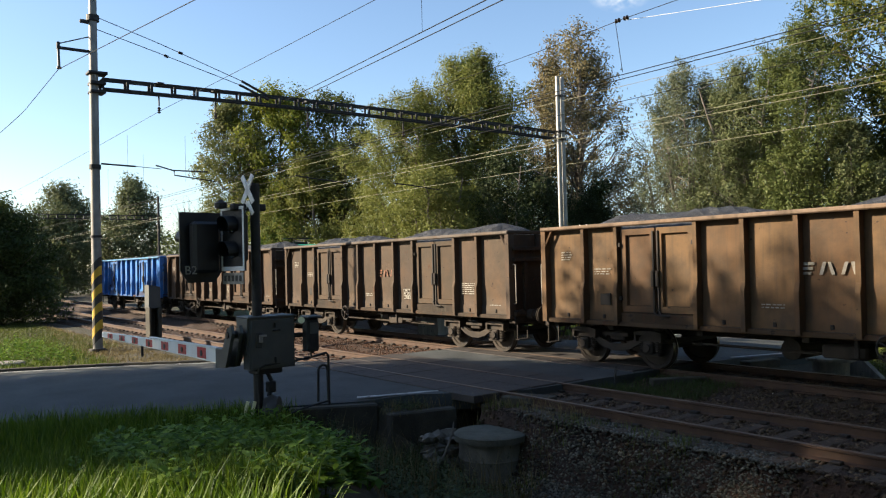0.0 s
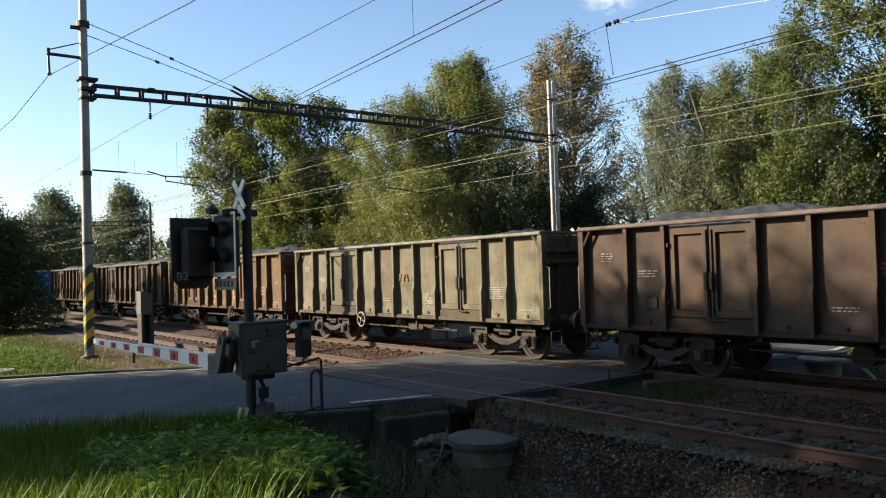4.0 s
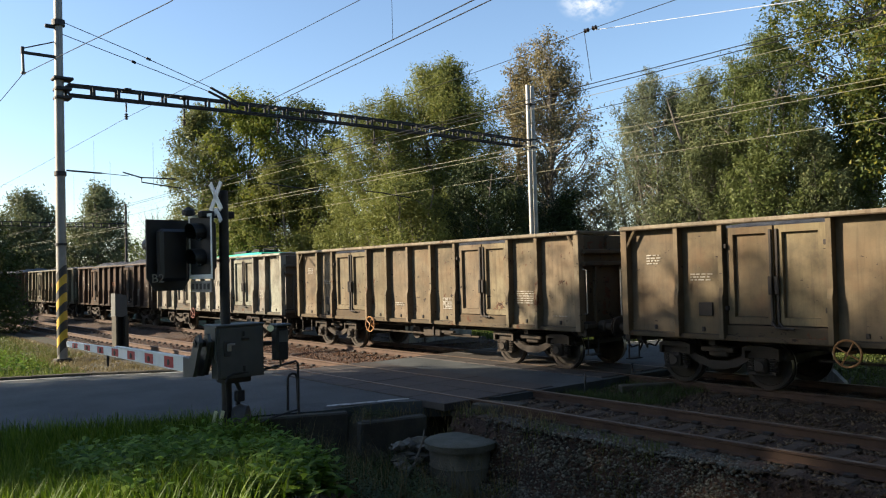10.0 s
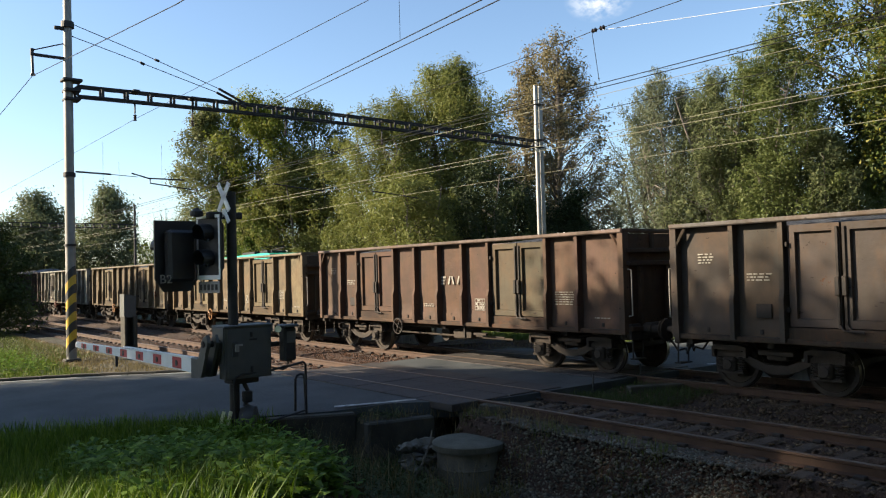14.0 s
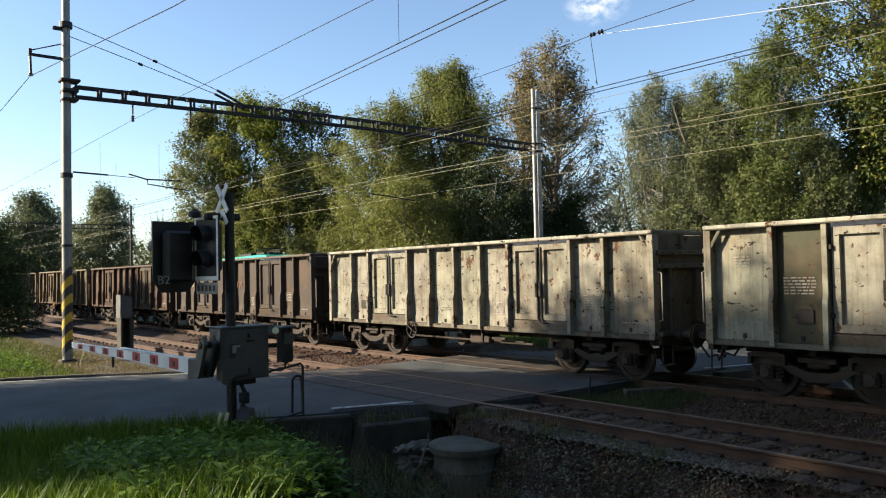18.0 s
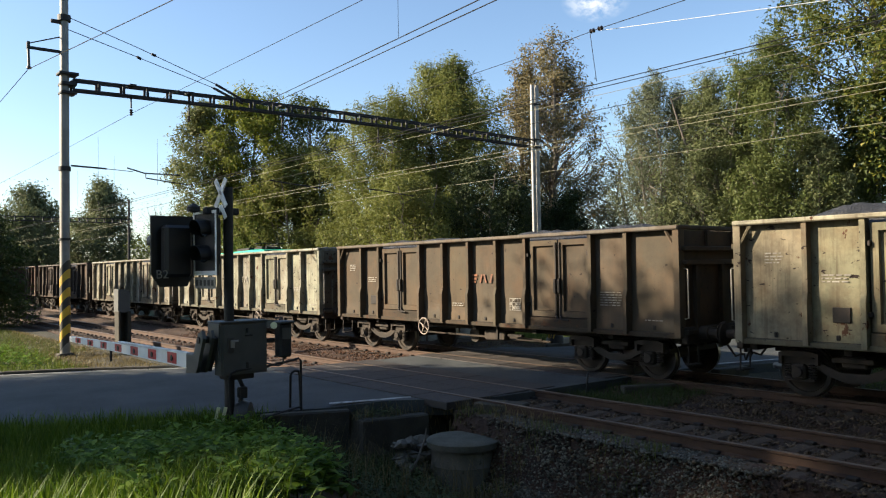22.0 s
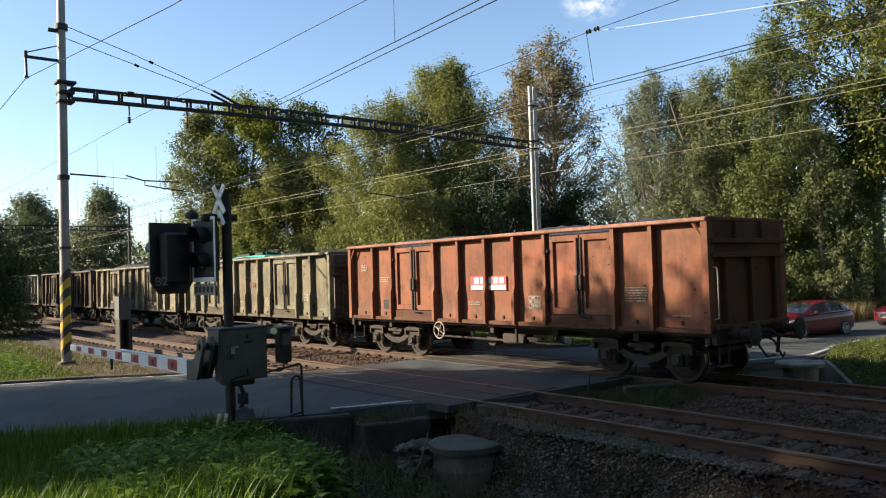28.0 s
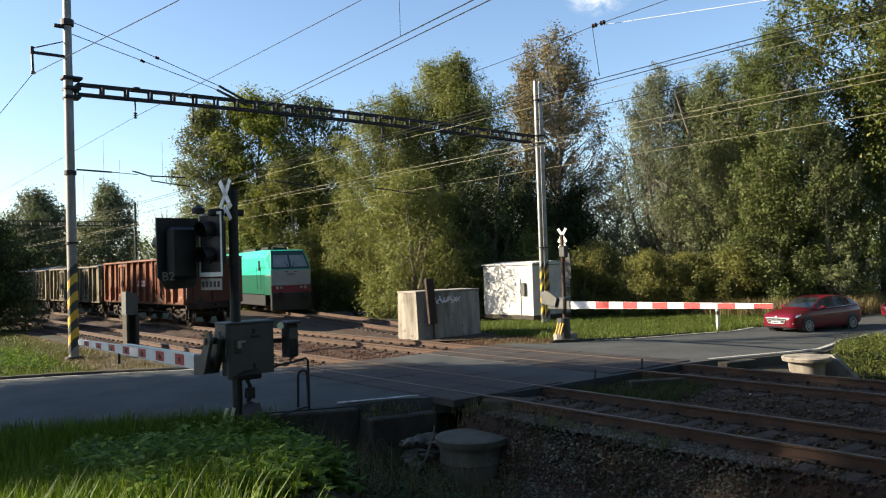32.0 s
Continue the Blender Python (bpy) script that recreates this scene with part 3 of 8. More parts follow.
def ballast_bed():
    """Ballast heaped to just under the rails, with sloping shoulders."""
    prof = [(-2.75, -1.40), (-1.35, -1.26), (-0.97, -1.02), (-0.60, -0.20), (2.4, -0.20), (2.95, -0.30), (3.6, -0.20), (6.95, -0.20), (7.5, -0.30), (8.6, -0.42)]
    px = np.array([p[0] for p in prof])
    pz = np.array([p[1] for p in prof])
    for y0, y1, dy in ((-12, 10.9, 0.16), (17.75, 62, 0.25), (62, 150, 2.0)):
        xs = np.arange(-2.75, 8.61, 0.16)
        ys = np.arange(y0, y1 + dy * 0.5, dy)
        X, Y = np.meshgrid(xs, ys)
        Z = np.interp(X, px, pz)
        Z += 0.03 * np.sin(X * 7 + Y * 3) * np.sin(Y * 5 - X * 2) + np.random.uniform(-0.018, 0.018, X.shape)
        V = np.stack([X, Y, Z], -1).reshape(-1, 3)
        nx = len(xs)
        i = np.arange(len(ys) - 1)[:, None] * nx + np.arange(nx - 1)[None]
        F = np.stack([i, i + 1, i + nx + 1, i + nx], -1).reshape(-1, 4)
        tagged(new("ballast_bed", cloud_mesh("ballast_bed", V, F, BALLAST)), "rust-brown crushed stone ballast under the tracks", "ballast", kind="structure")


ballast_bed()


def pebbles(name, n, xr, yr, size, zf, material, label, keep=None):
    """Loose angular stones, each a squashed octahedron."""
    x, y = np.random.uniform(*xr, n), np.random.uniform(*yr, n)
    if keep is not None:
        ok = keep(x, y)
        x, y = x[ok], y[ok]
    n = len(x)
    s = size * np.random.uniform(0.5, 1.3, (n, 1, 1))
    base = np.array([(1, 0, 0), (0, 1, 0), (-1, 0, 0), (0, -1, 0), (0, 0, 1), (0, 0, -1)], float)
    v = base[None] * np.random.uniform(0.6, 1.2, (n, 6, 1)) * np.array([1, 0.8, 0.62])
    a = np.random.uniform(0, 6.28, n)
    b = np.random.uniform(-0.6, 0.6, n)
    ca, sa, cb, sb = np.cos(a), np.sin(a), np.cos(b), np.sin(b)
    v = np.stack([v[..., 0] * cb[:, None] - v[..., 2] * sb[:, None], v[..., 1], v[..., 0] * sb[:, None] + v[..., 2] * cb[:, None]], -1)
    v = np.stack([v[..., 0] * ca[:, None] - v[..., 1] * sa[:, None], v[..., 0] * sa[:, None] + v[..., 1] * ca[:, None], v[..., 2]], -1) * s
    v += np.stack([x, y, zf(x, y) + 0.25 * s[:, 0, 0]], -1)[:, None]
    f = np.array([(0, 1, 4), (1, 2, 4), (2, 3, 4), (3, 0, 4), (1, 0, 5), (2, 1, 5), (3, 2, 5), (0, 3, 5)])
    F = (np.arange(n)[:, None, None] * 6 + f[None]).reshape(-1, 3)
    return tagged(new(name, cloud_mesh(name, v.reshape(-1, 3), F, material)), label, "stones", kind="stuff")


def bed_z(x, y):
    return np.interp(x, [-2.75, -1.35, -0.97, -0.60, 2.4, 2.95, 3.6, 6.95, 7.5, 8.6], [-1.40, -1.26, -1.02, -0.20, -0.20, -0.30, -0.20, -0.20, -0.30, -0.42])


dirt_z = lambda x, y: np.maximum(land_z(x, y), np.where(x < 8.6, bed_z(x, y), -9.0))
off_road = lambda x, y: ~((y > 10.8) & (y < 17.8))
pebbles("ballast_stones", 24000, (-2.0, 8.2), (1.5, 10.9), 0.044, bed_z, DULL_STONE, "loose dull brown ballast stones", off_road)
pebbles("ballast_stones", 26000, (-1.8, 8.2), (17.8, 34.0), 0.042, bed_z, STONE, "loose rust-brown ballast stones", off_road)
pebbles("ballast_stones", 6000, (8.0, 13.0), (18.1, 24.5), 0.035, dirt_z, STONE, "scattered brown stones and dirt before the buffer stop")
pebbles("gravel_stones", 24000, (-2.4, 0.0), (5.0, 10.0), 0.034, lambda x, y: np.maximum(land_z(x, y), bed_z(x, y)), GRAVEL, "loose brown-grey gravel on the shoulder of the track", lambda x, y: np.random.uniform(-0.9, 1, x.shape) < 0.45 + np.sin(2.3 * x + y) * np.sin(1.7 * y - x))
pebbles("gravel_stones", 26000, (-6.0, -0.7), (1.0, 10.2), 0.040, lambda x, y: np.maximum(land_z(x, y), np.where(x > -2.75, bed_z(x, y), -9)), GRAVEL, "loose grey gravel beside the track", lambda x, y: x > bank_edge(y) + 0.8)


# Crossing panels between and beside the rails, laid in rows.
def crossing_panels():
    c = thing("crossing_deck", "dark worn concrete panels laid between the rails of the crossing", "crossing deck", kind="structure")
    length = 1.13
    for cx in TRACKS.values():
        for x0, x1 in ((cx - 0.69, cx - 0.01), (cx + 0.01, cx + 0.69), (cx - GAUGE / 2 - 0.70, cx - GAUGE / 2 - 0.05), (cx + GAUGE / 2 + 0.05, cx + GAUGE / 2 + 0.70)):
            me = Geo().box(0, 0, -0.06, x1 - x0 - 0.012, length - 0.014, 0.14, 0.012).mesh("panel", PANEL)
            for i in range(6):
                part("panel", me, None, c, at=pose((x0 + x1) / 2, 11.0 + length * (i + 0.5), -0.016 + random.uniform(-0.004, 0.004)))


crossing_panels()


# ---- overhead line ----
PORTAL_Y = 28.4


def stripes(parent, x, y, z0, z1, r, n=16):
    """Yellow and black warning bands round a mast, slanted."""
    count = 9
    h = (z1 - z0) / count
    for i in range(count):
        g = Geo()
        vs = []
        for ring in (0, 1):
            for k in range(n):
                a = 2 * math.pi * k / n
                lean = 0.2 * math.cos(a + 0.8)
                vs.append((x + r * math.cos(a), y + r * math.sin(a), z0 + h * (i + ring) + lean))
        g.put(vs, [(k, (k + 1) % n, n + (k + 1) % n, n + k) for k in range(n)])
        part("warning_band", g, YELLOW if i % 2 else BLACKP, parent, "yellow band" if i % 2 else "black band")


def lattice_beam(parent, x0, x1, z, y):
    """Two chords of angle steel with battens between, bowed a little upwards in the middle."""
    n = 27
    sag = lambda u: 0.12 * math.sin(math.pi * u)
    for dy in (-0.17, 0.17):
        for dz in (0.17, -0.17):
            pts = [(x0 + (x1 - x0) * i / 12, y + dy, z + dz + sag(i / 12)) for i in range(13)]
            g = Geo()
            for a, b in zip(pts, pts[1:]):
                g.box((a[0] + b[0]) / 2, y + dy, (a[2] + b[2]) / 2, (b[0] - a[0]) * 1.01, 0.07, 0.07, 0.008, pose(0, 0, 0, 0, -math.degrees(math.atan2(b[2] - a[2], b[0] - a[0]))).to_3x3())
            part("chord", g, DARKSTEEL, parent)
    for i in range(n + 1):
        u = i / n
        x = x0 + (x1 - x0) * u
        for dy in (-0.17, 0.17):
            part("batten", Geo().box(x, y + dy, z + sag(u), 0.09, 0.05, 0.34, 0.006), DARKSTEEL, parent)


def portal():
    m = thing("catenary_mast", "tall grey tubular steel catenary mast with yellow and black bands", "catenary mast")
    x, y = -2.95, PORTAL_Y
    part("tube", Geo().cyl((x, y, -0.5), (x, y, 6.0), 0.162, 0.156, 20).cyl((x, y, 6.0), (x, y, 9.2), 0.150, 0.150, 20).cyl((x, y, 9.2), (x, y, 14.2), 0.138, 0.125, 20), MASTPAINT, m, smooth=True)
    part("collar", Geo().cyl((x, y, 5.95), (x, y, 6.1), 0.195, 0.195, 20), DARKSTEEL, m, smooth=True)
    part("collar", Geo().cyl((x, y, 3.6), (x, y, 3.68), 0.19, 0.19, 20), DARKSTEEL, m, smooth=True)
    part("footing", Geo().box(x, y, -0.38, 0.5, 0.5, 0.4, 0.04), CONC_DARK, m, "concrete footing")
    stripes(m, x, y, 0.0, 2.75, 0.168)
    part("beam_clamp", Geo().box(x + 0.1, y, 8.9, 0.5, 0.5, 0.12, 0.02).box(x + 0.1, y, 9.25, 0.62, 0.5, 0.10, 0.02).box(x + 0.1, y, 8.6, 0.5, 0.5, 0.10, 0.02), DARKSTEEL, m)
    part("stay_clamp", Geo().cyl((x, y, 11.05), (x, y, 11.25), 0.21, 0.21, 16).box(x - 0.25, y, 11.0, 0.34, 0.12, 0.12, 0.02), DARKSTEEL, m)
    part("bracket_arm", Geo().box(x - 0.62, y, 9.98, 1.05, 0.10, 0.09, 0.01).box(x - 1.1, y, 10.05, 0.10, 0.12, 0.24, 0.01).tube([(x - 1.08, y, 10.12), (x - 0.1, y, 10.5)], 0.02), DARKSTEEL, m)
    part("insulator", Geo().cyl((x - 1.1, y, 9.95), (x - 1.08, y, 9.35), 0.045, 0.045, 8).lathe([(0.03, 0), (0.08, 0.02), (0.08, 0.08), (0.03, 0.1)], at=(x - 1.08, y, 9.25), n=10), INSULATOR, m)
    f = thing("catenary_mast", "pale twin-tube steel catenary mast with yellow and black bands", "catenary mast")
    for dx in (-0.06, 0.24):
        part("tube", Geo().cyl((19.75 + dx, y - 0.15 * dx, -0.6), (19.75 + dx, y - 0.15 * dx, 12.0 - 0.03 * dx), 0.115, 0.105, 18), GALV, f, smooth=True)
        stripes(f, 19.75 + dx, y - 0.15 * dx, -0.3, 2.45, 0.121)
    for z in (3.3, 8.75, 9.15, 11.0):
        part("tie_plate", Geo().box(19.84, y, z, 0.56, 0.3, 0.07, 0.01), DARKSTEEL, f)
    b = thing("catenary_portal_beam", "long dark steel lattice beam spanning the tracks between two masts", "catenary beam")
    lattice_beam(b, -2.7, 19.6, 8.9, y)
    for x in (-0.75, 1.35, 5.2, 9.9):
        part("hanger", Geo().cyl((x, y, 8.75), (x, y, 8.35), 0.03, 0.03, 8), DARKSTEEL, b)
        part("insulator", Geo().lathe([(0.02, 0), (0.07, 0.03), (0.03, 0.08), (0.07, 0.11), (0.03, 0.16), (0.07, 0.19), (0.02, 0.24)], at=(x, y, 8.08), n=10), INSULATOR, b)
        part("bracket", Geo().box(x, y, 9.13, 0.24, 0.5, 0.08, 0.01), DARKSTEEL, b)
    part("stay_insulator", Geo().cyl((2.35, y - 0.1, 9.62), (3.55, y - 0.1, 9.12), 0.05, 0.05, 8), INSULATOR, b)
    part("stay_insulator", Geo().cyl((2.35, y + 0.12, 9.52), (3.55, y + 0.12, 9.06), 0.05, 0.05, 8), INSULATOR, b)
    part("stay_cable", Geo().tube([(-2.9, y - 0.1, 11.2), (-0.6, y - 0.1, 10.55), (2.35, y - 0.1, 9.62)], 0.014, 5), WIRE, b)
    part("stay_cable", Geo().tube([(-2.9, y + 0.12, 10.85), (-0.6, y + 0.12, 10.28), (2.35, y + 0.12, 9.52)], 0.014, 5), WIRE, b)
    part("stay_weight", Geo().cyl((-0.05, y - 0.1, 10.38), (0.1, y - 0.1, 10.34), 0.05, 0.05, 8).cyl((-0.5, y + 0.12, 10.26), (-0.35, y + 0.12, 10.2), 0.05, 0.05, 8), DARKSTEEL, b)
    # registration arms under the beam, level with the contact wires
    part("registration_arm", Geo().tube([(-2.75, y, 6.15), (-1.6, y, 6.12)], 0.03, 6).tube([(-1.6, y, 6.12), (-0.7, y, 6.08)], 0.012, 5).tube([(-0.9, y, 6.2), (-0.3, y, 6.05), (1.0, y, 6.06)], 0.025, 6).tube([(-0.25, y, 6.05), (-0.25, y, 5.88), (1.25, y, 5.72)], 0.025, 6), DARKSTEEL, b)
    part("registration_arm", Geo().tube([(4.6, y, 6.1), (5.7, y, 6.0), (7.0, y, 5.9)], 0.025, 6), DARKSTEEL, b)
    part("registration_arm", Geo().tube([(9.3, y, 6.0), (10.2, y, 5.95), (11.8, y, 5.8)], 0.025, 6), DARKSTEEL, b)


portal()


def sagging(a, b, drop, n=20):
    a, b = Vector(a), Vector(b)
    return [a.lerp(b, i / n) - Vector((0, 0, drop * 4 * (i / n) * (1 - i / n))) for i in range(n + 1)]


def wire(name, pts, r, material, label):
    return solo(name, Geo().tube(pts, r, 5), material, label, "overhead wire")


def catenary():
    far, near = 92.0, -34.0
    span = ((near, PORTAL_Y), (PORTAL_Y, far))

    def line(x, z, r, mat, label, drop):
        pts = []
        for y0, y1 in span:
            pts += sagging((x, y0, z), (x, y1, z), drop, 24)
        return wire("overhead_wire", pts, r, mat, label)
    line(-0.68, 8.2, 0.008, WIRE, "thin dark overhead earth wire", 0.15)
    for dx, top in ((0.0, 0.0), (0.35, 0.02)):
        wire("overhead_wire", sagging((4.25 + dx, PORTAL_Y, 9.1), (-0.6 + 1.7 * dx, 8.0, 7.2 + 0.5 * dx), 0.0) + sagging((-0.6 + 1.7 * dx, 8.0, 7.2 + 0.5 * dx), (-8.5, -34.0, 6.2), 0.2)[1:], 0.013, WIRE, "dark overhead supporting wire")
    line(5.4, 7.0, 0.011, WIRE, "dark overhead supporting wire", 0.1)
    line(5.62, 6.96, 0.011, WIRE, "dark overhead supporting wire", 0.1)
    line(4.95, 5.60, 0.006, WIRE_LIT, "copper overhead contact wire", 0.03)
    line(5.45, 5.58, 0.006, WIRE_LIT, "copper overhead contact wire", 0.03)
    line(9.3, 5.62, 0.0065, WIRE_LIT, "copper overhead contact wire", 0.03)
    line(9.9, 7.5, 0.010, WIRE, "dark overhead supporting wire", 0.1)
    line(10.0, 8.0, 0.008, WIRE_LIT, "thin overhead wire above the siding", 0.1)
    wire("overhead_wire", sagging((6.9, PORTAL_Y, 8.9), (5.2, 12.24, 8.2), 0.2) + sagging((5.2, 12.24, 8.2), (4.0, -34, 9.0), 0.2)[1:], 0.009, WIRE, "thin dark overhead feeder wire")
    wire("overhead_wire", sagging((5.2, 12.1, 8.15), (6.48, 8.0, 7.9), 0.0) + sagging((6.48, 8.0, 7.9), (11.4, -8.0, 7.4), 0.1)[1:], 0.007, WIRE_NEW, "bright new overhead anchor wire")
    wire("dropper", [(0.98, 14.6, 7.82), (0.98, 14.6, 9.9)], 0.006, WIRE, "thin vertical dropper between overhead wires")
    wire("dropper", [(5.2, 12.4, 8.18), (5.35, 12.35, 6.98)], 0.008, WIRE, "thin vertical dropper between overhead wires")
    for yi in (12.0, 12.25):
        solo("wire_insulator", Geo().lathe([(0.02, 0), (0.06, 0.03), (0.03, 0.08), (0.06, 0.12), (0.02, 0.16)], (0, 1, 0), (5.2, yi, 8.2), 8), INSULATOR, "small dark insulator in an overhead wire", "insulator")
    # feeder past the bracket of the left mast
    wire("overhead_wire", sagging((-4.05, PORTAL_Y, 9.25), (-4.35, 33.0, 8.6), 0.0) + sagging((-4.35, 33.0, 8.6), (-6.5, 60.0, 7.5), 0.3)[1:], 0.012, WIRE, "dark overhead feeder wire")
    wire("overhead_wire", sagging((-4.05, PORTAL_Y, 9.25), (-3.3, 17.3, 8.6), 0.0) + sagging((-3.3, 17.3, 8.6), (0.5, -34.0, 8.4), 0.2)[1:], 0.012, WIRE, "dark overhead feeder wire")
    for x, z0, z1, ys in ((5.2, 6.95, 5.6, (19.0, 25.5)), (9.6, 7.45, 5.62, (18.0, 24.0, 33.0)), (0.9, 7.7, 5.9, (30.5, 36.0, 42.0)), (-0.6, 8.0, 6.2, (33.0,))):
        for y in ys:
            wire("dropper", [(x, y, z0), (x, y, z1)], 0.005, WIRE, "thin dropper between overhead wires")


catenary()


# A far portal down the line
def far_portal(y, z):
    b = thing("catenary_portal_beam", "distant dark lattice beam across the tracks", "catenary beam")
    part("chord", Geo().box(6, y, z + 0.22, 26, 0.4, 0.08).box(6, y, z - 0.22, 26, 0.4, 0.08), DARKSTEEL, b)
    for i in range(30):
        part("batten", Geo().box(-7 + 26 * i / 29, y, z, 0.08, 0.36, 0.44), DARKSTEEL, b)
    for x in (-7, 19):
        part("mast", Geo().cyl((x, y, -0.5), (x, y, z + 2.5), 0.16, 0.13, 12), DARKSTEEL, b)


far_portal(92.0, 8.6)


# ---- trees ----
def leaf_cards(centres, spread, count, size, droop=0.0, flat=1.0):
    """Small pointed leaves scattered round clump centres."""
    c = np.repeat(centres, count, axis=0)
    sp = np.repeat(spread, count)[:, None]
    n = len(c)
    p = c + np.clip(np.random.normal(0, 1, (n, 3)), -1.7, 1.7) * sp * np.array([1, 1, flat])
    d = np.random.normal(0, 1, (n, 3))
    d[:, 2] -= droop
    d /= np.linalg.norm(d, axis=1)[:, None]
    u = np.cross(d, np.random.normal(0, 1, (n, 3)))
    u /= np.linalg.norm(u, axis=1)[:, None] + 1e-9
    s = size * np.random.uniform(0.6, 1.35, (n, 1))
    v = np.stack([p - d * s * 0.6 + u * s * 0.46, p - d * s * 0.6 - u * s * 0.46, p + d * s], 1)
    return v.reshape(-1, 3), np.arange(3 * n).reshape(-1, 3)


def tree(label, x, y, z, height, width, material, profile, clumps=90, per=150, leaf=0.13, spread=0.55, base=0.15, droop=0.0, hole=0.0, trunk=0.22, stems=1, name="tree", flat=1.0, bare=14, lean=0.0, fine=2.3):
    """Trunk and limbs, and a crown of clumps within the profile (pairs of height share and radius share)."""
    rng = np.random.default_rng(int(abs(x * 131 + y * 71) * 10) % 99991)
    np.random.seed(int(abs(x * 37 + y * 113) * 10) % 99991)
    t = thing(name, label, "tree" if height > 5 else "bush", pose(x, y, z))
    hs, rs = zip(*profile)
    cs = []
    lobes = rng.uniform(0, 6.28, 4)
    while len(cs) < clumps:
        h = rng.uniform(base, 1.0)
        a = rng.uniform(0, 6.28)
        lob = 1 + 0.22 * math.sin(3 * a + lobes[0] + 4 * h) + 0.16 * math.sin(5 * a + lobes[1] - 7 * h)
        r = width / 2 * float(np.interp(h, hs, rs)) * lob
        q = rng.uniform(0.15, 1.0) ** 0.5
        if rng.uniform() < hole * 0.5:
            continue
        cs.append((r * q * math.cos(a) + lean * h * height, r * q * math.sin(a), h * height))
    cs = np.array(cs)
    v, f = leaf_cards(cs, rng.uniform(0.6, 1.25, len(cs)) * spread, int(per * fine), leaf * 0.98 / math.sqrt(fine), droop, flat)
    part("crown", cloud_mesh("crown", v, f, material), None, t)
    g = Geo()
    roots = []
    for s in range(stems):
        a = 6.28 * s / max(stems, 1) + 0.5
        ox, oy = (0.35 * math.cos(a), 0.35 * math.sin(a)) if stems > 1 else (0, 0)
        top = 0.86 * height * (1 if stems == 1 else rng.uniform(0.65, 0.95))
        k = width * 0.22 if stems > 1 else width * 0.03
        pts = [(ox + k * math.cos(a) * u ** 1.5 + 0.12 * math.sin(5 * u + s) + lean * u * top, oy + k * math.sin(a) * u ** 1.5 + 0.1 * math.cos(4 * u), -0.3 + (top + 0.3) * u) for u in np.linspace(0, 1, 8)]
        g.tube(pts, [trunk * (1 - 0.85 * u) + 0.015 for u in np.linspace(0, 1, 8)], 7)
        roots.append(pts)
    order = rng.permutation(len(cs))[:max(bare, 8) + clumps // 4]
    for i in order:
        e = cs[i]
        pts = roots[i % len(roots)]
        k = int(np.clip(np.interp(e[2] * 0.72, [p[2] for p in pts], range(8)), 1, 6))
        s = np.array(pts[k])
        w = np.linalg.norm(e - s)
        m = s + (e - s) * 0.33 + np.array([0, 0, 0.09 * w]) + rng.normal(0, 0.06, 3) * w
        o = s + (e - s) * 0.68 + np.array([0, 0, 0.05 * w]) + rng.normal(0, 0.07, 3) * w
        g.tube([s, m, o, e], [trunk * 0.24, trunk * 0.16, trunk * 0.09, 0.010], 5)
    part("trunk", g, BARK, t, smooth=True)
    return t


def leaf_sprays(tips, ways, length, radius, per, size, slim, rng):
    """Small leaves strung along sprays that end at the tips; they face outwards from each spray."""
    k = len(tips)
    u = np.clip(rng.beta(1.9, 1.35, (k, per, 1)), 0, 1)
    off = np.clip(rng.normal(0, 1, (k, per, 3)), -1.9, 1.9) * (radius[:, None, None] * (0.22 + 0.85 * np.sin(np.pi * (0.12 + 0.80 * u))))
    droop = (u ** 2) * length[:, None, None] * np.array([0, 0, -0.16])
    p = tips[:, None] - ways[:, None] * (length[:, None, None] * (1 - u)) + off + droop
    out = off / (np.linalg.norm(off, axis=2, keepdims=True) + 1e-6)
    face = out * 0.8 + ways[:, None] * 0.25 + np.array([0, 0, 0.3]) + rng.normal(0, 0.55, (k, per, 3))
    face /= np.linalg.norm(face, axis=2, keepdims=True)
    d = np.cross(face, rng.normal(0, 1, (k, per, 3)))
    d /= np.linalg.norm(d, axis=2, keepdims=True) + 1e-9
    w = np.cross(face, d)
    s = size * rng.uniform(0.6, 1.3, (k, per, 1))
    v = np.stack([p - d * s * 0.55 + w * s * slim, p - d * s * 0.55 - w * s * slim, p + d * s], 2).reshape(-1, 3)
    return v, np.arange(len(v)).reshape(-1, 3)


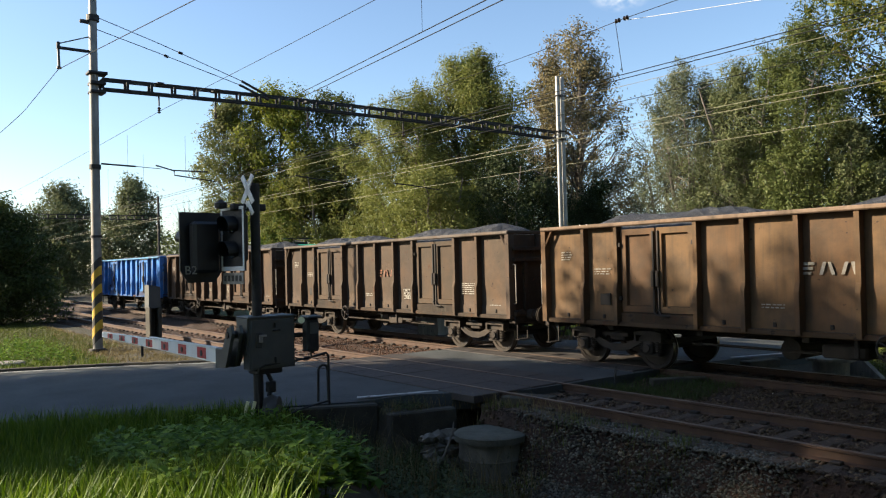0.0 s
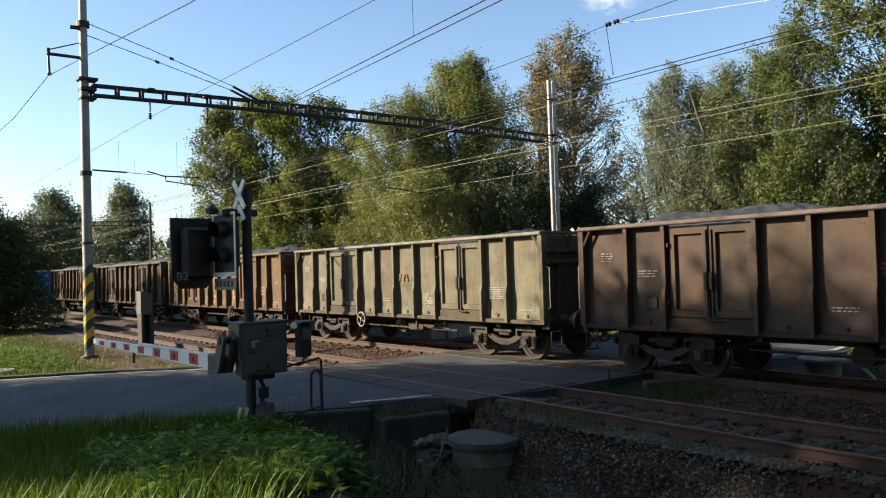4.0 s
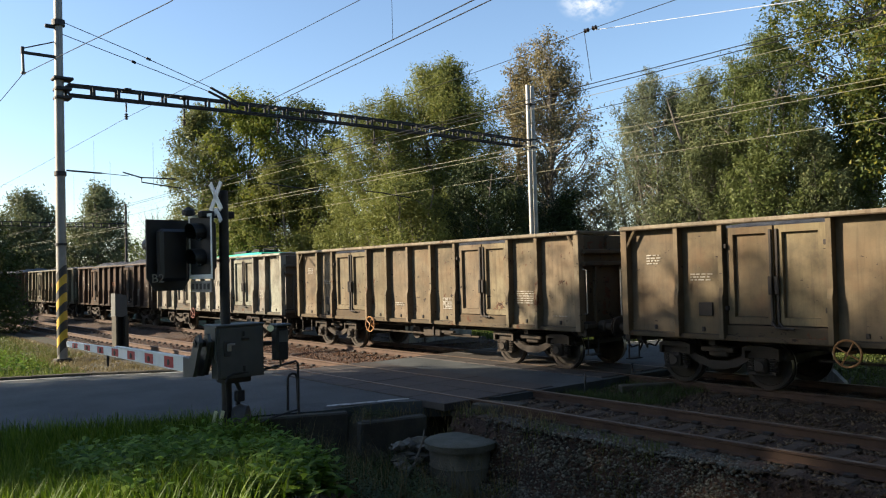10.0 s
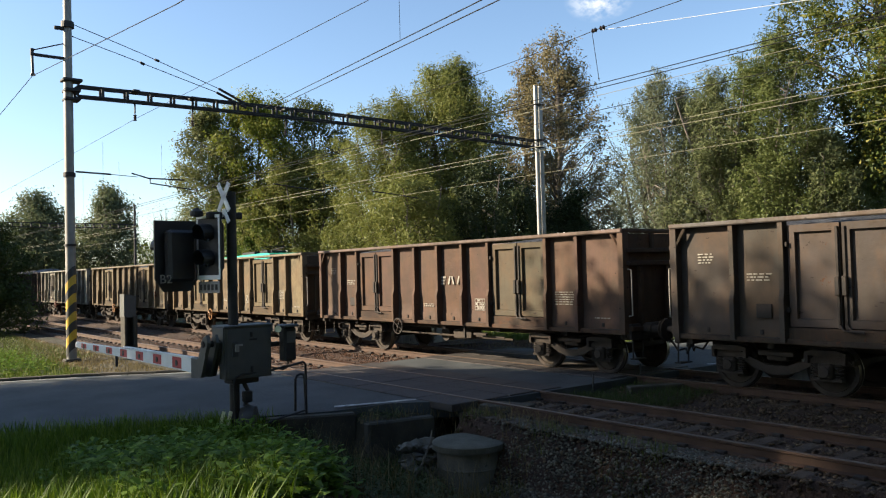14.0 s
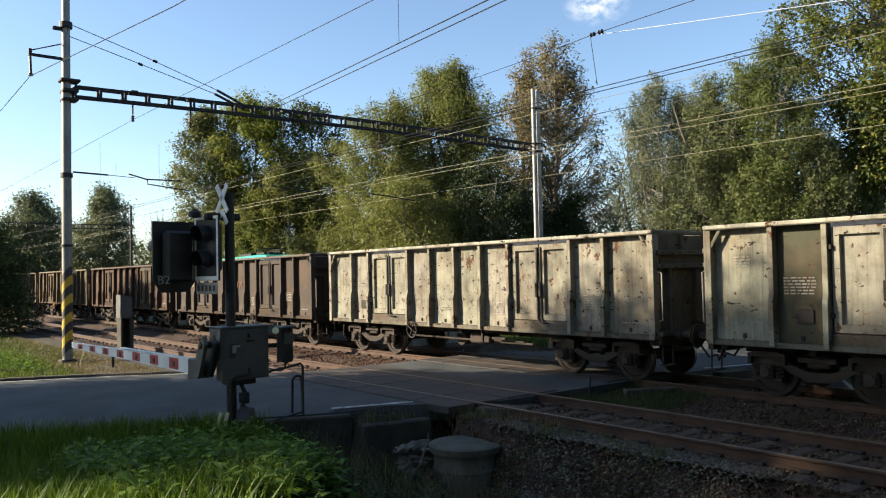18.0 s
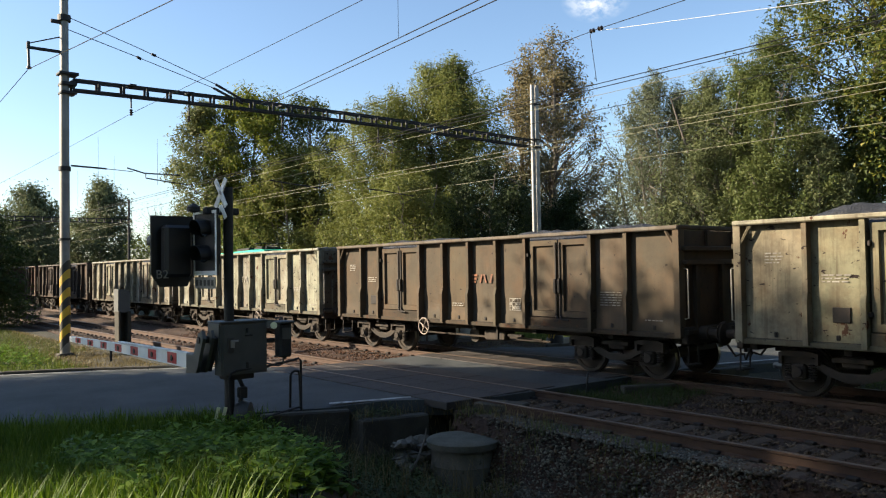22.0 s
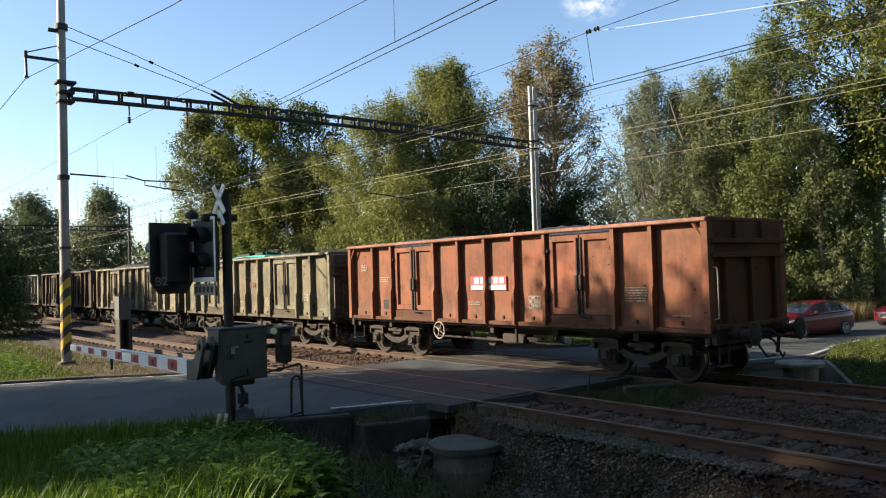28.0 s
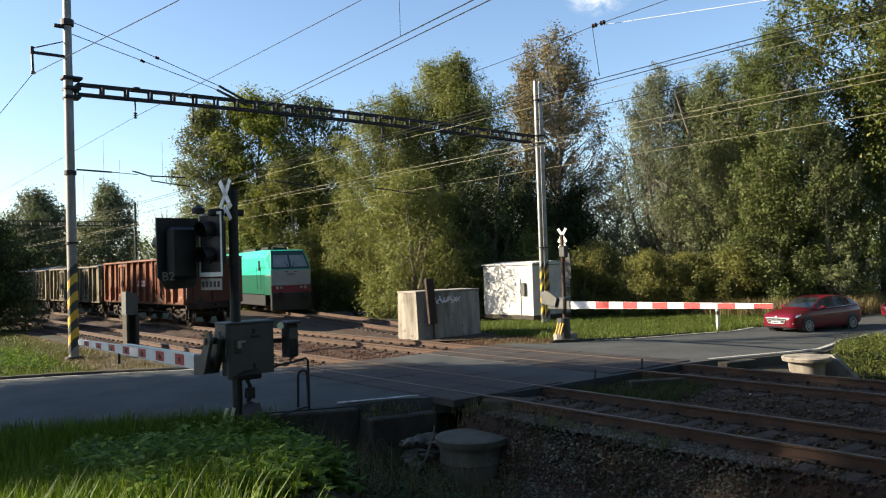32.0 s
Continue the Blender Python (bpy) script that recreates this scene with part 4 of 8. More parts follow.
def leafy(label, x, y, height, width, material, profile, sprays=170, per=190, leaf=0.12, slim=0.34, reach=1.9, plump=0.30, rise=0.9, base=0.05, trunk=0.22, stems=1, fork=0.3, bare=0.35, core=0.35, lean=(0.0, 0.0), name="tree", z=-0.5):
    """A tree of stems, limbs that leave them, and leafy sprays that rise to an uneven outline.

    profile: pairs of height share and radius share; reach, plump: length and thickness of a spray; rise: how steeply sprays
    point up; core: the share of the radius without sprays; bare: the share of sprays whose twig is drawn.
    """
    rng = np.random.default_rng(int(abs(x * 131 + y * 71) * 10) % 99991)
    t = thing(name, label, "tree" if height > 5 else "bush", pose(x, y, z))
    hs, rs = zip(*profile)
    h = base + (1 - base) * rng.uniform(0, 1, sprays) ** 0.9
    a = rng.uniform(0, 2 * np.pi, sprays)
    ph = rng.uniform(0, 6.28, 4)
    lobe = 1 + 0.13 * np.sin(2 * a + ph[0] + 5 * h) + 0.12 * np.sin(5 * a + ph[1] - 9 * h) + 0.10 * np.sin(13 * h + ph[2] + a)
    q = core + (1 - core) * rng.uniform(0, 1, sprays) ** 0.55
    r = width / 2 * np.interp(h, hs, rs) * lobe * q
    tips = np.stack([r * np.cos(a) + lean[0] * h * height, r * np.sin(a) + lean[1] * h * height, h * height + rng.normal(0, 0.018, sprays) * height], 1)
    ways = np.stack([np.cos(a), np.sin(a), rise * (0.5 + 1.1 * h)], 1) + rng.normal(0, 0.28, (sprays, 3))
    ways /= np.linalg.norm(ways, axis=1)[:, None]
    length = reach * rng.uniform(0.6, 1.3, sprays)
    radius = plump * rng.uniform(0.65, 1.3, sprays)
    v, f = leaf_sprays(tips, ways, length, radius, per, leaf, slim, rng)
    v[:, 2] = np.maximum(v[:, 2], 0.05)
    part("crown", cloud_mesh("crown", v, f, material), None, t)
    g, axes, us = Geo(), [], np.linspace(0, 1, 9)
    for k in range(stems):
        b = 2 * math.pi * k / stems + ph[3]
        top = height * (0.9 if stems == 1 else float(rng.uniform(0.66, 0.92)))
        sway = rng.normal(0, 0.025, (9, 2)).cumsum(0) * height * 0.6
        out = 0 if stems == 1 else width * fork
        pts = [(float(out * math.cos(b) * u ** 1.2 + sway[i, 0] * u + lean[0] * u * top), float(out * math.sin(b) * u ** 1.2 + sway[i, 1] * u + lean[1] * u * top), float(-0.3 + (top + 0.3) * u)) for i, u in enumerate(us)]
        g.tube(pts, [float(trunk * (1 - 0.88 * u) + 0.012) for u in us], 7)
        axes.append(np.array(pts))
    for i in np.flatnonzero(rng.uniform(0, 1, sprays) < bare):
        axis = axes[int(rng.integers(stems))]
        foot = tips[i] - ways[i] * length[i]
        zs = max(0.12 * height, foot[2] - 0.55 * float(np.hypot(*(foot - axis[4])[:2])) - 0.4)
        s0 = np.array([np.interp(zs, axis[:, 2], axis[:, c]) for c in range(3)])
        m = s0 * 0.5 + foot * 0.5 + rng.normal(0, 0.18, 3) + np.array([0, 0, -0.1])
        end = tips[i] - np.array([0, 0, 0.16 * length[i]])
        g.tube([s0, m, foot, (foot + end) / 2, end], [trunk * 0.2 + 0.008, trunk * 0.14 + 0.006, 0.018, 0.011, 0.006], 4)
    part("trunk", g, BARK, t, smooth=True)
    return t


ROUND = [(0, 0.25), (0.2, 0.75), (0.5, 1.0), (0.8, 0.72), (1.0, 0.12)]
TALL = [(0, 0.3), (0.25, 0.7), (0.55, 1.0), (0.8, 0.8), (1.0, 0.2)]
CONE = [(0, 0.9), (0.3, 1.0), (0.7, 0.6), (1.0, 0.08)]
BUSHY = [(0, 0.95), (0.35, 1.0), (0.7, 0.8), (1.0, 0.25)]
DOME = [(0, 0.9), (0.3, 1.0), (0.6, 0.98), (0.85, 0.72), (1.0, 0.28)]
SPIRE = [(0, 0.5), (0.25, 0.95), (0.5, 1.0), (0.75, 0.75), (0.92, 0.45), (1.0, 0.16)]
HIGH = [(0.2, 0.35), (0.4, 0.85), (0.6, 1.0), (0.85, 0.85), (1.0, 0.35)]

# tall row behind the railway
leafy("tall poplar with grey-green leaves and a bare lower trunk", 15.2, 60.4, 16.7, 7.5, LEAF_POPLAR_GREY, HIGH, 120, 190, 0.15, 0.42, 1.7, 0.42, 0.9, 0.34, 0.28, 2, 0.2, 0.5, 0.25)
leafy("tall poplar with green leaves turning yellow", 18.2, 58.0, 17.5, 8.2, LEAF_POPLAR, HIGH, 150, 220, 0.15, 0.42, 1.7, 0.48, 0.9, 0.34, 0.30, 2, 0.2, 0.4, 0.2)
leafy("tall poplar with dark green leaves and gaps", 22.2, 56.1, 17.1, 8.0, LEAF_POPLAR_DARK, HIGH, 110, 190, 0.15, 0.42, 1.7, 0.45, 0.9, 0.40, 0.30, 1, 0.2, 0.5, 0.3)
leafy("full olive-green willow in tall upright sprays", 25.6, 43.0, 18.2, 10.4, LEAF_WILLOW, DOME, 460, 260, 0.125, 0.30, 2.6, 0.40, 1.5, 0.03, 0.30, 4, 0.24, 0.25, 0.3)
leafy("tall slim willow with feathery pale tips", 26.7, 42.6, 18.4, 5.6, LEAF_WILLOW, SPIRE, 150, 200, 0.12, 0.30, 2.4, 0.34, 1.8, 0.1, 0.22, 2, 0.2, 0.3, 0.2)
leafy("broad olive-green willow with sunlit crown", 21.2, 44.6, 15.0, 9.6, LEAF_WILLOW, DOME, 360, 250, 0.12, 0.30, 2.3, 0.38, 1.3, 0.03, 0.24, 4, 0.24, 0.25, 0.3)
leafy("broad willow bush of yellow-green sprays", 20.0, 54.8, 13.0, 11.2, LEAF_WILLOW_LIGHT, DOME, 330, 230, 0.13, 0.32, 2.2, 0.40, 1.2, 0.03, 0.2, 5, 0.25, 0.2, 0.3)
leafy("yellow-green willow bush behind the siding", 19.3, 64.4, 12.0, 9.9, LEAF_WILLOW_LIGHT, BUSHY, 150, 190, 0.14, 0.34, 2.0, 0.42, 1.1, 0.03, 0.18, 4, 0.25, 0.2, 0.3, name="bush")
leafy("dense dark-green bush beside the siding", 18.4, 37.8, 9.1, 7.2, LEAF_WILLOW, DOME, 150, 200, 0.12, 0.32, 1.9, 0.38, 1.2, 0.02, 0.15, 4, 0.25, 0.2, 0.3, name="bush")
# two bushes whose shade is put into a darker leaf colour
leafy("dense bush with willow shade put into its leaf colour", 24.6, 37.4, 10.2, 9.4, LEAF_FIR_AND_SHADED, DOME, 200, 200, 0.12, 0.34, 1.8, 0.38, 1.1, 0.02, 0.15, 4, 0.25, 0.2, 0.3, name="bush")
leafy("dense bush with willow shade put into its leaf colour", 28.6, 38.6, 8.9, 8.2, LEAF_FIR_AND_SHADED, DOME, 150, 200, 0.12, 0.34, 1.8, 0.38, 1.1, 0.02, 0.15, 4, 0.25, 0.2, 0.3, name="bush")
leafy("tall poplar with thinning yellow-brown autumn leaves", 35.4, 41.5, 20.6, 10.6, LEAF_AUTUMN, [(0.1, 0.3), (0.3, 0.95), (0.5, 1.0), (0.75, 0.85), (0.9, 0.5), (1.0, 0.2)], 230, 120, 0.15, 0.42, 1.9, 0.45, 0.9, 0.16, 0.36, 2, 0.14, 0.95, 0.15)
leafy("slim poplar with yellow-brown autumn leaves", 34.5, 43.5, 21.0, 4.9, LEAF_AUTUMN, SPIRE, 90, 100, 0.15, 0.42, 1.9, 0.38, 1.6, 0.2, 0.28, 1, 0.2, 0.9, 0.1)
leafy("half-bare tree with brown leaves and fine twigs", 39.6, 40.4, 14.0, 9.0, LEAF_AUTUMN, ROUND, 110, 26, 0.13, 0.4, 1.7, 0.40, 0.8, 0.1, 0.22, 2, 0.2, 1.0, 0.1)
leafy("dark green fir among the poplars", 30.6, 35.6, 7.6, 5.6, LEAF_FIR_AND_SHADED, CONE, 170, 190, 0.11, 0.32, 1.3, 0.28, -0.1, 0.04, 0.2, 1, 0.2, 0.1, 0.2)
leafy("airy grey-green willow with feathery crown", 32.6, 29.8, 15.6, 8.0, LEAF_GREY, SPIRE, 260, 180, 0.115, 0.28, 2.4, 0.32, 1.7, 0.05, 0.2, 4, 0.24, 0.6, 0.2)
leafy("airy grey-green willow with thin drooping twigs", 33.4, 31.9, 11.2, 7.0, LEAF_GREY, TALL, 110, 90, 0.11, 0.28, 2.0, 0.36, 1.2, 0.05, 0.18, 4, 0.26, 0.8, 0.2)
leafy("grey-green willow with upright feathery sprays", 33.5, 26.6, 15.0, 7.8, LEAF_WILLOW_GREY, SPIRE, 290, 200, 0.115, 0.28, 2.3, 0.32, 1.7, 0.04, 0.2, 4, 0.24, 0.45, 0.2)
leafy("tall green willow with full crown", 35.4, 23.7, 16.9, 9.0, LEAF_WILLOW_DARK, DOME, 330, 220, 0.115, 0.32, 1.9, 0.36, 1.3, 0.06, 0.25, 3, 0.22, 0.3, 0.25)
leafy("slender young grey-green willow", 34.7, 20.6, 10.8, 4.6, LEAF_WILLOW_GREY, SPIRE, 120, 190, 0.11, 0.28, 1.7, 0.28, 1.8, 0.05, 0.14, 2, 0.2, 0.3, 0.2)
leafy("green willow with branches down to the ground", 38.0, 20.8, 9.8, 8.2, LEAF_WILLOW_DARK, DOME, 200, 200, 0.115, 0.32, 1.7, 0.36, 1.2, 0.03, 0.2, 4, 0.25, 0.25, 0.25)
leafy("green willow with branches down to the ground", 33.6, 23.4, 10.0, 5.9, LEAF_WILLOW_DARK, DOME, 150, 200, 0.11, 0.32, 1.7, 0.34, 1.4, 0.03, 0.18, 4, 0.25, 0.3, 0.25)
leafy("green willow with branches down to the ground", 35.6, 27.6, 11.7, 7.5, LEAF_WILLOW_DARK, DOME, 150, 190, 0.115, 0.32, 1.9, 0.36, 1.4, 0.03, 0.18, 4, 0.25, 0.35, 0.25)
leafy("grey-green willow with upright feathery sprays", 35.4, 29.6, 14.6, 7.4, LEAF_WILLOW_GREY, DOME, 170, 180, 0.115, 0.28, 2.2, 0.34, 1.6, 0.04, 0.2, 4, 0.24, 0.45, 0.2)
leafy("full green willow behind the meadow", 39.5, 26.4, 15.5, 8.0, LEAF_WILLOW_DARK, DOME, 190, 190, 0.125, 0.32, 2.0, 0.40, 1.3, 0.04, 0.22, 4, 0.24, 0.25, 0.25)
leafy("tall dark green tree with yellowing outer leaves", 39.7, 19.6, 23.9, 11.9, LEAF_TALL, [(0.2, 0.2), (0.45, 0.55), (0.65, 0.95), (0.85, 1.0), (1.0, 0.4)], 230, 230, 0.15, 0.42, 1.9, 0.50, 0.8, 0.3, 0.36, 1, 0.2, 0.4, 0.2)
leafy("tall dark green tree with yellowing outer leaves", 33.5, 12.0, 20.1, 11.2, LEAF_TALL, HIGH, 160, 170, 0.15, 0.42, 1.9, 0.50, 0.8, 0.25, 0.35, 1, 0.2, 0.4, 0.2)
for hx, hy, hh in ((25.2, 30.2, 3.9), (27.2, 27.6, 3.5), (29.2, 26.4, 3.4), (30.8, 24.6, 3.6), (27.8, 31.5, 4.3), (35.6, 25.6, 3.2)):
    leafy("low yellow-brown hedge bush on the verge", hx, hy, hh, 4.2, LEAF_HEDGE, DOME, 130, 150, 0.085, 0.34, 0.95, 0.24, 1.0, 0.03, 0.06, 4, 0.25, 0.3, 0.3, name="bush")
for hx, hy, hh, hw in ((19.4, 51.3, 6.4, 5.6), (20.4, 47.6, 6.0, 5.2), (17.6, 56.5, 5.6, 5.4), (21.6, 41.4, 5.6, 5.0), (20.6, 36.0, 4.6, 4.4), (24.4, 33.6, 5.0, 4.6), (29.6, 33.4, 4.4, 4.6), (36.6, 30.6, 5.6, 6.0), (38.8, 33.6, 6.0, 6.4)):
    leafy("thick green undergrowth at the foot of the willows", hx, hy, hh, hw, LEAF_WILLOW if hx < 20 else LEAF_WILLOW_DARK, DOME, 130, 150, 0.11, 0.34, 1.2, 0.34, 1.0, 0.03, 0.09, 4, 0.25, 0.2, 0.25, name="bush")
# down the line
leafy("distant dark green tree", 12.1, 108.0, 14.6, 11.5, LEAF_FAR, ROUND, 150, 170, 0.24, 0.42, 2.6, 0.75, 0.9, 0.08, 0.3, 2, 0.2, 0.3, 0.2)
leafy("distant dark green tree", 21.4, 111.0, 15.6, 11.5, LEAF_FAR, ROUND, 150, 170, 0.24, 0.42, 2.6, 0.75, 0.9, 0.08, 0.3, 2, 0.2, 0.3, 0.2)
tree("distant dark green tree", 27.0, 104.0, -0.5, 8.0, 10.0, LEAF_POPLAR, ROUND, 50, 110, 0.2, 0.9, 0.05, trunk=0.25)
tree("bare grey tree with fine twigs", 22.0, 92.0, -0.5, 12.0, 8.0, LEAF_GREY, ROUND, 70, 12, 0.12, 0.6, 0.2, trunk=0.25, bare=70)
tree("bare grey tree with fine twigs", 17.5, 66.0, -0.5, 9.5, 6.0, LEAF_GREY, ROUND, 60, 30, 0.12, 0.5, 0.15, trunk=0.2, bare=60)
leafy("dark bush overhanging the track", -3.9, 48.0, 7.4, 7.6, LEAF_DARK, DOME, 300, 210, 0.115, 0.36, 1.6, 0.42, 0.9, 0.10, 0.14, 4, 0.25, 0.25, 0.2, name="bush")
leafy("dark bush beside the track", -2.6, 60.0, 7.2, 7.0, LEAF_DARK, DOME, 200, 190, 0.13, 0.36, 1.6, 0.45, 0.9, 0.03, 0.14, 4, 0.25, 0.2, 0.2, name="bush")
leafy("dark bush beside the track", -2.0, 76.0, 9.2, 8.4, LEAF_DARK, DOME, 180, 180, 0.16, 0.36, 1.8, 0.55, 0.9, 0.03, 0.16, 4, 0.25, 0.2, 0.2, name="bush")
for fx, fy, fh in ((4.0, 100.0, 9.0), (-4.0, 96.0, 8.0), (29.0, 98.0, 8.5), (16.5, 118.0, 10.0)):
    tree("distant dark green lineside tree", fx, fy, -0.5, fh, 10.0, LEAF_DARK, BUSHY, 70, 150, 0.2, 0.9, 0.03, trunk=0.25, fine=1.2)
# unseen trees: first row, on the road's side, shades the foreground; rest block skylight
SHADE = [(-22.0, 28.6, 16.4, 6.0), (-18.5, 27.9, 14.6, 5.4), (-26.0, 29.2, 18.4, 5.6), (-15.4, 27.4, 12.4, 4.4), (-31.0, 30.6, 21.0, 5.8), (-30.0, 34.5, 19.5, 6.0),
         # belts added beside and behind the camera only to cut skylight
         (10.5, -15.0, 17.0, 10.0), (17.0, -9.0, 18.0, 10.0), (24.0, -3.0, 18.0, 10.0), (4.0, -20.0, 16.0, 10.0), (31.0, 2.0, 18.0, 10.0), (-2.0, -13.0, 15.0, 9.0), (17.5, -17.0, 18.0, 10.0),
         (-21.0, 3.0, 14.0, 9.0), (-20.0, -6.0, 13.0, 9.0), (-17.0, -14.0, 14.0, 9.0), (-9.0, -18.0, 13.0, 9.0), (0.0, -22.0, 12.0, 9.0)]
# crowns added over the camera, out of view, to block skylight
OVERHEAD = [(-13.5, -2.5, 15.0, 10.0), (-6.5, -5.5, 14.5, 10.0)]
for sx, sy, sh, sw in SHADE:
    tree("tall leafy tree out of view, added to cast shade", sx, sy, -0.3, sh, sw, LEAF_POPLAR, TALL, 110, 170, 0.16, 0.75, 0.05, trunk=0.3, fine=0.6)
for sx, sy, sh, sw in OVERHEAD:
    tree("tall leafy tree out of view, added to block skylight", sx, sy, 0.4, sh, sw, LEAF_POPLAR, ROUND, 110, 170, 0.16, 0.75, 0.5, trunk=0.3, fine=0.6)
np.random.seed(4)


def far_woods():
    """A far belt of woods that closes the view all round."""
    cs, n = [], 900
    a = np.random.uniform(0, 2 * np.pi, n)
    r = np.random.uniform(170, 260, n)
    for i in range(n):
        for k in range(2):
            cs.append((r[i] * math.cos(a[i]), r[i] * math.sin(a[i]), np.random.uniform(0.5, 9.0)))
    v, f = leaf_cards(np.array(cs), np.full(len(cs), 2.6), 34, 0.9)
    tagged(new("far_woods", cloud_mesh("far_woods", v, f, LEAF_DARK)), "distant belt of dark green woods", "woods", kind="stuff")


far_woods()


def cloud():
    """A small fair-weather cloud, far off."""
    m, t, p = nodes("cloud_puff")
    em = add(t, "ShaderNodeEmission", Color=(0.86, 0.92, 1.0, 1), Strength=0.62)
    tr = t.nodes.new("ShaderNodeBsdfTransparent")
    ms = t.nodes.new("ShaderNodeMixShader")
    tc = t.nodes.new("ShaderNodeTexCoord")
    gr = t.nodes.new("ShaderNodeTexGradient")
    gr.gradient_type = "SPHERICAL"
    t.links.new(tc.outputs["Object"], gr.inputs[0])
    nz = noise_of(t, 2.2, 5.0)
    mu = t.nodes.new("ShaderNodeMath")
    mu.operation = "MULTIPLY"
    t.links.new(ramp(t, gr.outputs[0], [(0.0, (0, 0, 0)), (0.75, (1, 1, 1))]), mu.inputs[0])
    t.links.new(ramp(t, nz, [(0.38, (0, 0, 0)), (0.62, (1, 1, 1))]), mu.inputs[1])
    t.links.new(mu.outputs[0], ms.inputs[0])
    t.links.new(tr.outputs[0], ms.inputs[1])
    t.links.new(em.outputs[0], ms.inputs[2])
    t.links.new(ms.outputs[0], t.nodes["Material Output"].inputs["Surface"])
    at = Vector((-9.7, 0, 2.4)) + 1500 * Vector((0.7386, 0.6041, 0.3235))
    ob = solo("backdrop_cloud", Geo().put([(-1, -1, 0), (1, -1, 0), (1, 1, 0), (-1, 1, 0)], [(0, 1, 2, 3)]), m, "small white cloud in the blue sky", "cloud", kind="structure")
    ob.matrix_basis = look(at, (-9.7, 0, 2.4)) @ Matrix.Diagonal((64, 40, 1, 1))


cloud()


# ---- freight wagons ----
POSTS = [5.1, 4.13, 2.1, 1.06, 0.0, -1.06, -2.1, -4.13, -5.1]
BAYS = [(6.33, 5.1), (5.1, 4.13), (2.1, 1.06), (1.06, 0.0), (0.0, -1.06), (-1.06, -2.1), (-4.13, -5.1), (-5.1, -6.33)]
WHEEL_R = 0.46


def sheet_geo(y0, y1, z0, z1, x, s, seed, bulge=0.022):
    """A dented steel sheet with a folded strip along its foot."""
    g, nu, nv = Geo(), 7, 10
    rng = np.random.default_rng(seed)
    amp = rng.uniform(-1, 1, 4)
    zs = list(np.linspace(z1, z0 + 0.27, nv - 2)) + [z0 + 0.25, z0]
    for j, z in enumerate(zs):
        for i in range(nu):
            u, w = i / (nu - 1), (z - z0) / (z1 - z0)
            d = bulge * math.sin(math.pi * u) * math.sin(math.pi * w) * (0.7 + 0.8 * amp[0] * math.cos(4 * w + amp[1]) + 0.5 * amp[2] * math.sin(5 * u + 3 * amp[3]))
            if j >= nv - 2:
                d = 0.016
            g.v.append((s * (x + d), y0 + (y1 - y0) * u, z))
    for j in range(nv - 1):
        for i in range(nu - 1):
            g.f.append((j * nu + i, j * nu + i + 1, (j + 1) * nu + i + 1, (j + 1) * nu + i))
    k = len(g.v)
    g.v += [(s * (x - 0.03), y0, z1), (s * (x - 0.03), y1, z1), (s * (x - 0.03), y1, z0), (s * (x - 0.03), y0, z0)]
    g.f.append((k, k + 1, k + 2, k + 3))
    return g


def post_geo(s):
    return Geo().prism([(s * 1.29, 0.98), (s * 1.515, 0.98), (s * 1.515, 1.75), (s * 1.47, 1.92), (s * 1.47, 3.14), (s * 1.29, 3.14)], -0.045, 0.045, "y")


def door_geo(s, w):
    """A door leaf: a pressed frame round a recessed sheet, in one piece."""
    g = Geo()
    z0, z1, h = 1.26, 3.06, w / 2 - 0.01
    rects = [(1.29, h, z0, z1), (1.375, h, z0, z1), (1.375, h - 0.13, z0 + 0.13, z1 - 0.13), (1.305, h - 0.145, z0 + 0.145, z1 - 0.145)]
    for x, hy, a, b in rects:
        g.v += [(s * x, -hy, a), (s * x, hy, a), (s * x, hy, b), (s * x, -hy, b)]
    for r in range(3):
        for k in range(4):
            g.f.append((4 * r + k, 4 * r + (k + 1) % 4, 4 * r + 4 + (k + 1) % 4, 4 * r + 4 + k))
    g.f += [(0, 1, 2, 3), (12, 13, 14, 15)]
    return g


def wheel_profile(r):
    return [(0.09, -0.11), (0.13, -0.09), (0.14, -0.05), (r - 0.09, -0.03), (r - 0.07, -0.065), (r, -0.067), (r + 0.0, 0.03), (r + 0.028, 0.045), (r + 0.028, 0.066), (r - 0.07, 0.068), (r - 0.09, 0.0), (0.14, 0.02), (0.13, 0.06), (0.09, 0.07)]


def spring_profile(h, r):
    out = [(0.03, 0)]
    n = 6
    for i in range(n):
        out += [(r - 0.02, h * i / n), (r, h * (i + 0.3) / n), (r, h * (i + 0.6) / n), (r - 0.03, h * (i + 0.8) / n)]
    return out + [(0.03, h)]


WM = {}


